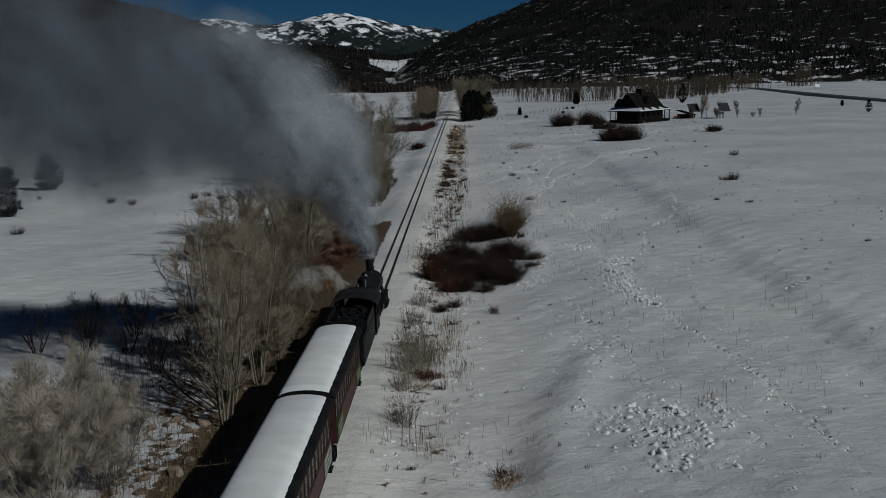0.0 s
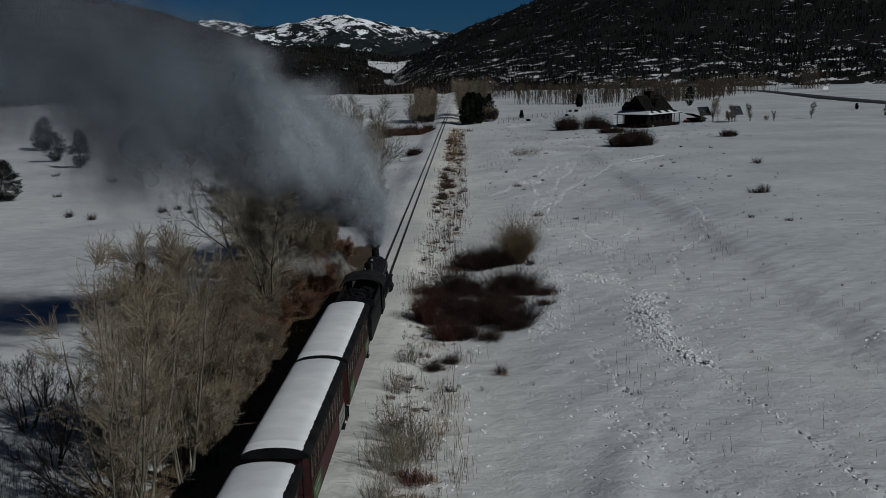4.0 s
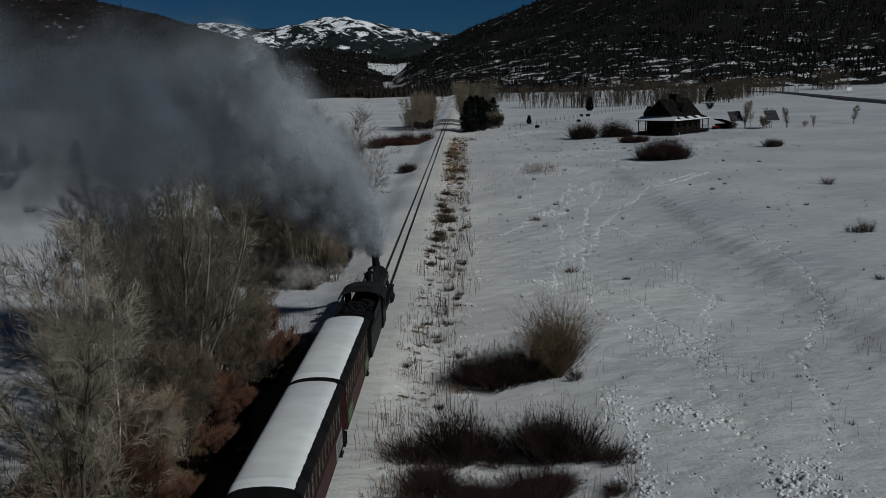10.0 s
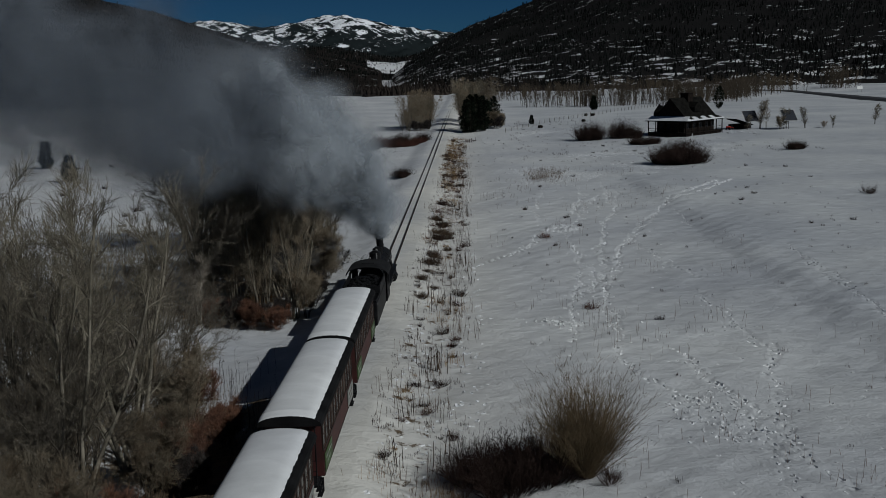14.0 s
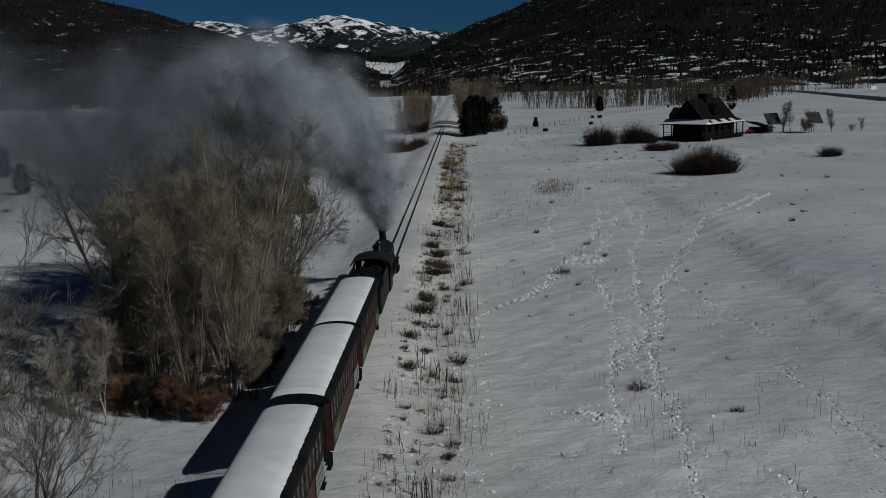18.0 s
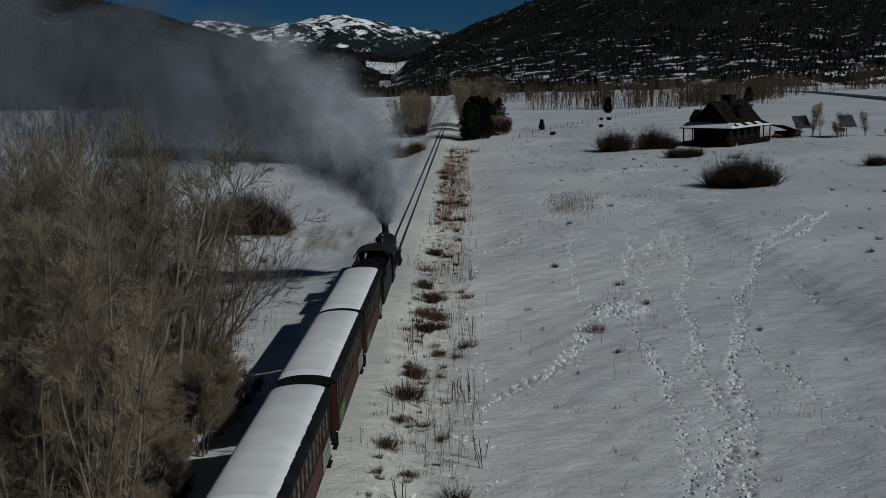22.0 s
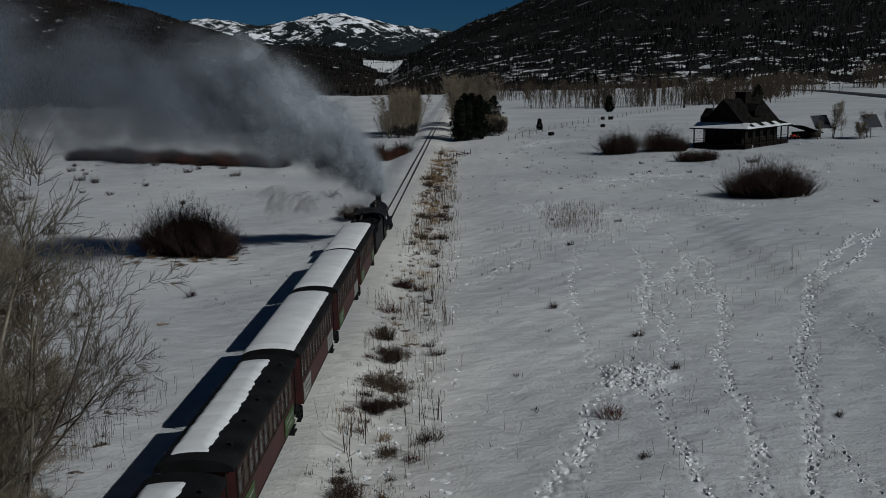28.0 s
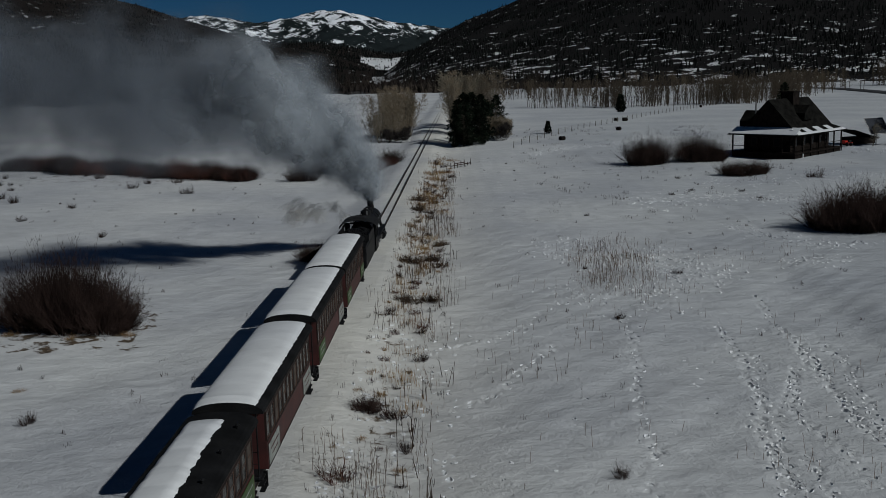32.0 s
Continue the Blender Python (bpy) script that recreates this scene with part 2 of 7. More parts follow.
# ---- mesh helpers ----
def mesh_of(name, verts, faces, material, smooth=False):
    me = bpy.data.meshes.new(name)
    me.from_pydata([tuple(v) for v in verts], [], faces)
    if smooth:
        me.polygons.foreach_set("use_smooth", [True] * len(me.polygons))
    me.materials.append(material)
    me.update()
    return me


def part(name, bm, material, parent, label="", smooth=False, m=None):
    """Links a bmesh (or a ready mesh) as one mesh object under a thing or a part."""
    if isinstance(bm, bmesh.types.BMesh):
        me = bpy.data.meshes.new(name)
        bm.normal_update()
        bm.to_mesh(me)
        bm.free()
        if smooth:
            me.polygons.foreach_set("use_smooth", [True] * len(me.polygons))
        me.materials.append(material)
    else:
        me = bm
    ob = new(name, me)
    ob.parent = parent
    if m is not None:
        ob.matrix_basis = m
    if label:
        ob["label"] = label
    return ob


def thing(name, label, category, m=None, group="", kind="", data=None):
    ob = new(name, data)
    if data is None:
        ob.empty_display_size = 0.3
    if m is not None:
        ob.matrix_basis = m
    return tagged(ob, label, category, group, kind)


def box(bm, x0, x1, y0, y1, z0, z1, bevel=0.0):
    r = bmesh.ops.create_cube(bm, size=1.0)
    for v in r["verts"]:
        v.co = Vector(((x0 + x1) / 2 + v.co.x * (x1 - x0), (y0 + y1) / 2 + v.co.y * (y1 - y0), (z0 + z1) / 2 + v.co.z * (z1 - z0)))
    if bevel:
        edges = list({e for v in r["verts"] for e in v.link_edges})
        bmesh.ops.bevel(bm, geom=edges, offset=bevel, segments=1, affect="EDGES")
    return bm


def boxes(*rows, bevel=0.0):
    bm = bmesh.new()
    for r in rows:
        box(bm, *r, bevel=bevel)
    return bm


def cyl(bm, a, b, r0, r1=None, seg=14, caps=True):
    a, b = Vector(a), Vector(b)
    d = b - a
    q = d.to_track_quat("Z", "Y").to_matrix().to_4x4()
    bmesh.ops.create_cone(bm, cap_ends=caps, segments=seg, radius1=r0, radius2=r0 if r1 is None else r1, depth=d.length,
                          matrix=Matrix.Translation((a + b) / 2) @ q)
    return bm


def cyls(*rows, seg=14):
    bm = bmesh.new()
    for r in rows:
        cyl(bm, *r, seg=seg)
    return bm


def profile(points, y0, y1):
    """A closed section in x and z, drawn out along y."""
    bm = bmesh.new()
    a = [bm.verts.new((x, y0, z)) for x, z in points]
    b = [bm.verts.new((x, y1, z)) for x, z in points]
    n = len(points)
    for i in range(n):
        bm.faces.new((a[i], a[(i + 1) % n], b[(i + 1) % n], b[i]))
    bm.faces.new(a[::-1])
    bm.faces.new(b)
    bmesh.ops.recalc_face_normals(bm, faces=bm.faces)
    return bm


# ---- ground ----
def wob(x, y, s, k=0.0):
    """Smooth, repeatable unevenness of about one unit, with waves s metres long."""
    x, y = np.asarray(x, float) / s, np.asarray(y, float) / s
    return (np.sin(1.7 * x + 0.9 * y + k) + np.sin(-0.8 * x + 1.9 * y + 1.3 + 2 * k) + np.sin(2.9 * x - 1.3 * y + 0.7 + k)
            + 0.6 * np.sin(4.1 * x + 3.7 * y + 3 * k) + 0.5 * np.sin(-5.3 * x + 4.9 * y + k)) / 4.1


def step(v, a, b):
    u = np.clip((np.asarray(v, float) - a) / (b - a), 0, 1)
    return u * u * (3 - 2 * u)


def height(x, y):
    x, y = np.asarray(x, float), np.asarray(y, float)
    z = -0.12 - 0.54 * step(x, 1.3, 5.2) + 0.36 * step(x, 6, 15) - 0.75 * step(-x, 1.5, 6.0) + 0.25 * step(-x, 12, 30)
    rough = step(np.abs(x), 1.6, 4.0)
    near = 1 - step(np.hypot(x, y - 150), 150, 320)
    z = z + rough * (0.22 * wob(x, y, 9.0) + 0.075 * wob(x, y, 2.3, 1.0) * near + 0.03 * wob(x, y * 1.8, 1.1, 2.0) * near)
    # the low bank and scour beside the first stretch of the line
    bank = np.exp(-(((x - 12.5 - 0.25 * (y - 48)) / 1.5) ** 2)) * step(y, 36, 42) * (1 - step(y, 56, 64))
    z = z + 0.28 * bank - 0.45 * np.exp(-((x - 9.2) / 1.6) ** 2 - ((y - 41) / 3.5) ** 2)
    # an old bank running beside the line across the meadow
    z = z + 0.40 * (step(x + 0.8 * wob(x, y, 14), 31, 35) - step(x, 36, 64)) * step(y, 30, 60) * (1 - step(y, 205, 250))
    far = np.hypot(x - 8, y - 60)
    return z + 6.0 * step(far, 500, 1100) + 0.6 * wob(x, y, 60) * step(far, 120, 400)


def h1(x, y):
    return float(height(x, y))


def axis_steps(lo, hi, fine_lo, fine_hi, fine):
    out = list(np.arange(fine_lo, fine_hi, fine))
    s, v = fine, fine_hi
    while v < hi:
        out.append(v)
        s *= 1.13
        v += s
    out.append(hi)
    s, v = fine, fine_lo
    while v > lo:
        s *= 1.13
        v -= s
        out.insert(0, max(v, lo))
    return np.array(out)


def grid_mesh(name, X, Y, Z, material, smooth=True):
    ny, nx = X.shape
    co = np.stack([X, Y, Z], -1).reshape(-1, 3).astype(np.float32)
    i = np.arange(nx * ny).reshape(ny, nx)
    quads = np.stack([i[:-1, :-1], i[:-1, 1:], i[1:, 1:], i[1:, :-1]], -1).reshape(-1, 4)
    me = bpy.data.meshes.new(name)
    me.vertices.add(len(co))
    me.vertices.foreach_set("co", co.ravel())
    me.loops.add(quads.size)
    me.loops.foreach_set("vertex_index", quads.ravel().astype(np.int32))
    me.polygons.add(len(quads))
    me.polygons.foreach_set("loop_start", np.arange(0, quads.size, 4, dtype=np.int32))
    if smooth:
        me.polygons.foreach_set("use_smooth", np.ones(len(quads), bool))
    me.materials.append(material)
    me.update(calc_edges=True)
    me.validate()
    return me


TRAILS = []


def trail(gap, wide, size, *points):
    """A line of prints through the given places: spacing, scatter to the sides, size; close-set ones are trodden ground."""
    TRAILS.append((points, gap, wide, size))


# game trails and trodden places over the east meadow, from the near end of the line to the far end
trail(0.2, 0.1, 0.16, (21.9, 72.6), (23.6, 60.4), (24.5, 52.5), (24.7, 46.5), (24.8, 41.7))
trail(0.3, 0.1, 0.15, (17.4, 64.5), (17.4, 56.2), (17.6, 49.8))
trail(0.3, 0.12, 0.15, (14.8, 75.8), (16.3, 67.4), (16.1, 56.3))
trail(0.3, 0.12, 0.15, (14.6, 63.4), (15.3, 55.3))
trail(0.3, 0.12, 0.15, (32.2, 73.7), (36.7, 79.1))
trail(0.3, 0.12, 0.15, (21.4, 44.5), (21.1, 42.1))
trail(0.05, 0.7, 0.16, (21.2, 90.9), (20.1, 79.3), (21.2, 71.8))
trail(0.075, 1.0, 0.24, (13.8, 45.5), (16.2, 46.8), (18.5, 47.4), (21.2, 48.5))
trail(0.075, 0.9, 0.24, (16.0, 41.9), (19.0, 43.0))
trail(0.25, 0.12, 0.15, (36.3, 148.8), (36.3, 137.3), (34.4, 125.5), (33.5, 119.3), (29.6, 112.3), (27.2, 107.0), (26.5, 100.9), (24.0, 93.5), (22.3, 89.5))
trail(0.05, 0.6, 0.18, (16.9, 98.2), (19.7, 96.1))
trail(0.08, 0.7, 0.19, (20.9, 88.6), (20.9, 84.3), (20.2, 80.0), (20.3, 76.3))
trail(0.25, 0.12, 0.15, (20.6, 121.9), (21.2, 107.5), (20.0, 96.1), (20.4, 90.6), (21.2, 88.6))
trail(0.3, 0.12, 0.15, (15.6, 89.8), (17.1, 89.8), (18.1, 84.4), (19.3, 81.3))
trail(0.1, 0.5, 0.15, (14.8, 101.8), (14.9, 91.9), (13.4, 83.1), (11.8, 79.0))
trail(0.2, 0.15, 0.14, (17.9, 151.5), (16.7, 127.5))
trail(0.5, 0.1, 0.14, (23.8, 86.2), (28.1, 85.5))
trail(0.5, 0.1, 0.14, (22.7, 79.8), (26.6, 81.7))
trail(0.3, 0.12, 0.15, (23.3, 162.4), (28.2, 177.0), (33.0, 191.0), (38.4, 202.1), (44.6, 211.3))
trail(0.3, 0.12, 0.15, (9.4, 155.0), (12.8, 159.0), (15.7, 166.9))
trail(0.25, 0.12, 0.15, (38.0, 157.2), (36.9, 147.7), (37.2, 140.8), (35.6, 132.6), (35.4, 129.4))
trail(0.2, 0.14, 0.15, (18.6, 148.6), (18.1, 139.7), (17.2, 129.4), (16.5, 121.5), (18.0, 116.0), (18.3, 113.2))
trail(0.2, 0.14, 0.15, (16.6, 144.1), (14.5, 132.8), (13.7, 125.4))
trail(0.2, 0.14, 0.15, (20.4, 123.0), (20.7, 115.9), (21.7, 113.0), (22.4, 109.0), (22.3, 104.9), (23.6, 102.5))
trail(0.2, 0.14, 0.15, (25.2, 139.0), (25.1, 130.3), (25.3, 124.5), (26.7, 124.4), (24.6, 118.7), (22.6, 111.3), (21.5, 106.2))
trail(0.09, 0.9, 0.15, (18.7, 115.0), (19.6, 108.4))
trail(0.06, 0.4, 0.16, (12.4, 131.3), (14.6, 130.4))
trail(0.06, 0.4, 0.16, (16.1, 171.4), (19.0, 169.4))
trail(0.28, 0.1, 0.16, (8.2, 154.6), (11.5, 158.6), (13.2, 161.1), (15.0, 167.0), (17.6, 171.2))
trail(0.035, 0.6, 0.17, (16.1, 172.8), (18.8, 171.0))
trail(0.18, 0.12, 0.16, (47.9, 215.3), (37.5, 196.5), (31.8, 187.9), (28.2, 178.2), (25.7, 170.4), (23.3, 162.4), (21.2, 154.8), (20.4, 150.7), (18.2, 145.5), (16.8, 141.2), (15.6, 137.5))
trail(0.2, 0.12, 0.16, (28.6, 205.2), (26.3, 188.6), (23.3, 176.6), (21.2, 165.6), (20.5, 159.8), (20.0, 153.8), (18.6, 147.1), (17.0, 141.8))
trail(0.2, 0.12, 0.16, (17.5, 162.9), (18.0, 157.4), (17.4, 152.9), (16.6, 147.2), (16.0, 142.6), (15.7, 139.3))
trail(0.3, 0.1, 0.15, (23.7, 159.6), (24.7, 158.2), (24.9, 153.4), (25.1, 150.3), (26.1, 147.5), (26.2, 143.5))
trail(0.22, 0.12, 0.16, (21.2, 154.8), (20.2, 148.8), (18.6, 143.2), (18.2, 139.2), (17.9, 136.3))
trail(0.25, 0.12, 0.15, (27.4, 205.4), (21.2, 189.3), (20.5, 181.5), (21.1, 174.7))
trail(0.28, 0.1, 0.17, (7.3, 152.4), (9.5, 155.4), (11.5, 158.8), (13.8, 162.7), (15.4, 166.4), (16.7, 168.5))
trail(0.3, 0.1, 0.15, (13.6, 163.6), (14.6, 167.5), (16.0, 170.2))
trail(0.03, 0.55, 0.17, (16.1, 172.6), (19.3, 171.5))
trail(0.3, 0.1, 0.15, (15.2, 185.8), (15.7, 179.0), (16.0, 173.3))
trail(0.2, 0.12, 0.16, (28.2, 216.3), (26.5, 197.8), (26.0, 188.7), (23.1, 176.8), (21.6, 169.2), (20.8, 162.3), (19.7, 157.6), (19.8, 153.7), (19.1, 150.4))
trail(0.15, 0.14, 0.17, (45.3, 213.7), (37.0, 199.1), (31.6, 188.1), (27.9, 177.9), (24.9, 167.9), (23.0, 162.2), (21.8, 156.8), (21.0, 152.5), (20.5, 150.3))
trail(0.25, 0.1, 0.16, (17.3, 170.7), (17.6, 163.4), (18.0, 158.4), (17.7, 155.0), (17.2, 151.0))
trail(0.3, 0.1, 0.15, (23.5, 168.0), (24.1, 162.1), (24.2, 158.5), (24.8, 156.0), (24.8, 153.5))
trail(0.25, 0.1, 0.15, (24.2, 203.6), (20.8, 189.2), (17.9, 174.4))
trail(0.25, 0.1, 0.15, (22.4, 189.0), (19.3, 173.0))
trail(0.3, 0.1, 0.15, (32.4, 184.2), (32.6, 179.1), (32.0, 172.1))
trail(0.3, 0.1, 0.17, (7.9, 195.8), (10.1, 198.1), (12.0, 201.8), (13.9, 206.0))
trail(0.3, 0.1, 0.16, (7.1, 206.5), (9.7, 207.5), (12.3, 211.3), (13.6, 214.1))
trail(0.3, 0.08, 0.16, (19.0, 212.2), (17.5, 202.4), (16.8, 196.9), (16.7, 192.4), (16.2, 188.9), (15.4, 187.5), (15.6, 186.0))
trail(0.2, 0.12, 0.17, (24.0, 209.0), (22.9, 201.1), (22.7, 197.4), (22.4, 194.2), (21.2, 190.8), (20.8, 187.9), (20.6, 185.3))
trail(0.2, 0.12, 0.17, (26.3, 208.8), (27.2, 206.2), (26.3, 200.9), (26.4, 197.2), (25.9, 193.3), (25.6, 190.0))
trail(0.22, 0.1, 0.16, (25.4, 200.9), (24.0, 196.5), (23.8, 192.7), (23.8, 189.5), (23.6, 185.7))
trail(0.03, 2.4, 0.17, (15.2, 233.9), (20.2, 236.0), (24.1, 230.4), (25.2, 221.6))
trail(0.05, 2, 0.17, (16.1, 220.6), (19.6, 216.8), (22.9, 216.5))
trail(0.08, 1.2, 0.17, (34.3, 246.6), (37.5, 238.1), (43.1, 234.6))
trail(0.06, 0.8, 0.17, (33.4, 226.6), (38.5, 228.8))
trail(0.06, 2.2, 0.19, (28, 262), (38, 268), (52, 262), (60, 272))
trail(0.09, 3.0, 0.19, (40, 284), (54, 280), (66, 292))
trail(0.07, 2.0, 0.2, (20, 330), (28, 345), (40, 352), (52, 372))
trail(0.07, 2.0, 0.2, (52, 330), (46, 345), (60, 352), (82, 322))


def trodden_marks(trails, seed):
    """Prints in two lines along each trail, or strewn about where the snow is trodden: x, y, radius, strewn or not, heading."""
    rng = np.random.default_rng(seed)
    out = []
    for pts, gap, wide, size in trails:
        strewn = gap < 0.15
        for (x0, y0), (x1, y1) in zip(pts[:-1], pts[1:]):
            length = math.hypot(x1 - x0, y1 - y0)
            sx, sy = -(y1 - y0) / length, (x1 - x0) / length
            n = max(1, int(length / (gap * 1.3 if strewn else max(0.36, gap * 1.5))))
            for k in range(n):
                u = (k + rng.uniform(-0.2, 0.2)) / n
                y = y0 + (y1 - y0) * u
                side = rng.normal(0, wide) if strewn else (0.14 if k % 2 else -0.14) + 0.25 * math.sin(0.35 * y) + 0.12 * math.sin(1.1 * y) + rng.normal(0, 0.05) + (rng.normal(0, wide) if rng.uniform() < 0.25 else 0)
                out.append((x0 + (x1 - x0) * u + sx * side, y + sy * side + (rng.normal(0, wide) if strewn else 0), (0.72 if strewn else 0.8) * size * rng.uniform(0.75, 1.3), strewn, math.atan2(x1 - x0, y1 - y0) + rng.normal(0, 0.3)))
    return out


MARKS = trodden_marks(TRAILS, 17)
stray = np.random.default_rng(23)
MARKS += [(stray.uniform(8.5, 29.5), stray.uniform(40, 213), stray.uniform(0.05, 0.10), False, stray.uniform(0, 6.3)) for _ in range(420)]
MARKS += [(stray.uniform(12.0, 27.0), stray.normal(62, 17), stray.uniform(0.05, 0.11), False, stray.uniform(0, 6.3)) for _ in range(420)]
MARKS += [(stray.uniform(2.7, 8.2), stray.uniform(40, 213), stray.uniform(0.05, 0.13), False, stray.uniform(0, 6.3)) for _ in range(1300)]
NEAR_X, NEAR_Y = (1.9, 39.0), (38.0, 243.0)


def refine(ax, lo, hi, fine):
    return np.concatenate([ax[ax < lo], np.arange(lo, hi, fine), ax[ax >= hi]])


gx = refine(axis_steps(-4800, 4800, -26, 34, 0.45), *NEAR_X, 0.155)
gy = refine(axis_steps(-1500, 4900, 32, 235, 0.45), *NEAR_Y, 0.205)
GX, GY = np.meshgrid(gx, gy)
GZ = height(GX, GY)
# press each print into the snow, with the snow it pushed up round it
for mx, my, mr, strewn, heading in MARKS:
    if not (NEAR_X[0] + 0.6 < mx < NEAR_X[1] - 0.6 and NEAR_Y[0] + 0.6 < my < NEAR_Y[1] - 0.6):
        continue
    i0, i1 = np.searchsorted(gx, (mx - 3.5 * mr, mx + 3.5 * mr))
    j0, j1 = np.searchsorted(gy, (my - 3.8 * mr, my + 3.8 * mr))
    q = np.hypot(GX[j0:j1, i0:i1] - mx, (GY[j0:j1, i0:i1] - my) / 1.15) / mr
    GZ[j0:j1, i0:i1] += min(mr, 0.13) * ((0.45 if strewn else 0.2) * np.exp(-((q - 1.75) / 0.55) ** 2) - (0.6 if mx < 8.2 else 0.5 if strewn else 1.1) * np.exp(-(q / 1.0) ** 2))
tagged(new("ground", grid_mesh("ground", GX, GY, GZ, SNOW)), "wind-packed snow over a wide valley meadow", "snow", kind="structure")

# ---- railway line ----
def rail(x):
    pts = [(-0.07, -0.13), (0.07, -0.13), (0.07, -0.115), (0.012, -0.10), (0.012, -0.04), (0.035, -0.032), (0.035, 0.0), (-0.035, 0.0), (-0.035, -0.032), (-0.012, -0.04), (-0.012, -0.10), (-0.07, -0.115)]
    bm = profile(pts, 0, 860)
    ob = part("rail", bm, RAIL, None, m=pose(x, -60, 0))
    return tagged(ob, "dark rusty steel rail laid in the snow", "rail", "rails of the line", "structure")


for side in (-0.457, 0.457):
    rail(side)
    groove = part("rail_groove", boxes((-0.085, 0.085, -60, 800, -0.16, -0.085)), RAIL, None, m=pose(side, 0, 0))
    tagged(groove, "strip of bare dark ballast along the rail", "ballast", kind="structure")


# ---- hills and mountain ----
CENTRE = (8.0, 60.0)


def slope_mat(name, snow, forest, lo, hi, scale, rise=None):
    """Mountainside: snow broken by dark timber and scrub."""
    m = bpy.data.materials.new(name)
    m.use_nodes = True
    n, l = m.node_tree.nodes, m.node_tree.links
    b = n["Principled BSDF"]
    b.inputs["Roughness"].default_value, b.inputs["Specular IOR Level"].default_value = 0.95, 0.0
    co = n.new("ShaderNodeTexCoord")
    a, c = n.new("ShaderNodeTexNoise"), n.new("ShaderNodeTexNoise")
    a.inputs["Scale"].default_value, a.inputs["Detail"].default_value, a.inputs["Roughness"].default_value = scale, 9, 0.62
    c.inputs["Scale"].default_value, c.inputs["Detail"].default_value = scale * 9, 4
    l.new(co.outputs["Object"], a.inputs["Vector"])
    l.new(co.outputs["Object"], c.inputs["Vector"])
    add = n.new("ShaderNodeMath")
    add.operation = "MULTIPLY_ADD"
    add.inputs[1].default_value = 0.35
    l.new(c.outputs["Fac"], add.inputs[0])
    l.new(a.outputs["Fac"], add.inputs[2])
    amount = add.outputs[0]
    if rise:
        sep, mr, more = n.new("ShaderNodeSeparateXYZ"), n.new("ShaderNodeMapRange"), n.new("ShaderNodeMath")
        l.new(co.outputs["Object"], sep.inputs[0])
        l.new(sep.outputs[2], mr.inputs["Value"])
        mr.inputs["From Min"].default_value, mr.inputs["From Max"].default_value, mr.inputs["To Min"].default_value, mr.inputs["To Max"].default_value = rise
        more.operation = "ADD"
        l.new(amount, more.inputs[0])
        l.new(mr.outputs[0], more.inputs[1])
        amount = more.outputs[0]
    ramp = n.new("ShaderNodeValToRGB")
    e = ramp.color_ramp.elements
    e[0].position, e[0].color = lo, (*forest, 1)
    e[1].position, e[1].color = hi, (*snow, 1)
    mid = e.new((lo + hi) / 2)
    mid.color = (*[(f * 1.6 + 0.012) for f in forest], 1)
    l.new(amount, ramp.inputs[0])
    l.new(ramp.outputs[0], b.inputs["Base Color"])
    bp = n.new("ShaderNodeBump")
    bp.inputs["Strength"].default_value, bp.inputs["Distance"].default_value = 0.8, 6.0
    l.new(add.outputs[0], bp.inputs["Height"])
    l.new(bp.outputs[0], b.inputs["Normal"])
    return m


def ridge_at(az, ridge):
    return np.interp(az, [a for a, _ in ridge], [e for _, e in ridge])


def slope_height(az, r, ridge, foot, top, rough, k):
    """Height of a hillside at a bearing (degrees) and a distance: from its foot up to its skyline."""
    crest = top * np.tan(np.radians(ridge_at(az, ridge))) + 17
    u = np.clip((r - foot) / (top - foot), 0, 1.35)
    x, y = r * np.sin(np.radians(az)), r * np.cos(np.radians(az))
    body = np.where(u < 1, u ** 1.25, 1 - 1.3 * (u - 1))
    folds = rough * (wob(x, y, 160, k) + 0.5 * wob(x, y, 60, k + 1) + 0.25 * wob(x, y, 22, k + 2)) * np.clip(u * 2.2, 0, 1) * np.clip((1.25 - u) * 2.0, 0.12, 1)
    return np.maximum(crest, 4) * body + folds - 3 * (1 - np.clip(u * 6, 0, 1))


def hillside(name, label, ridge, foot, top, rough, k, material, na, nr):
    A, Rr = np.meshgrid(np.linspace(ridge[0][0], ridge[-1][0], na), np.linspace(foot, top + 0.3 * (top - foot), nr))
    Z = slope_height(A, Rr, ridge, foot, top, rough, k)
    X, Y = CENTRE[0] + Rr * np.sin(np.radians(A)), CENTRE[1] + Rr * np.cos(np.radians(A))
    return tagged(new(name, grid_mesh(name, X, Y, Z, material)), label, "mountain", kind="structure")


RIGHT_RIDGE = [(-4.2, -0.2), (-3.3, 0.55), (-2.2, 1.3), (-0.7, 2.1), (1.5, 3.0), (4.15, 3.95), (8, 5.6), (15, 7.6), (25, 8.5), (45, 7), (75, 4)]
LEFT_RIDGE = [(-75, 4), (-45, 6), (-30, 5.2), (-25, 4.9), (-21, 4.65), (-18.8, 4.1), (-16.5, 3.5), (-14.8, 2.85), (-12.5, 2.1), (-10, 1.55), (-8, 1.15), (-6.3, 0.75), (-4.8, 0.2)]
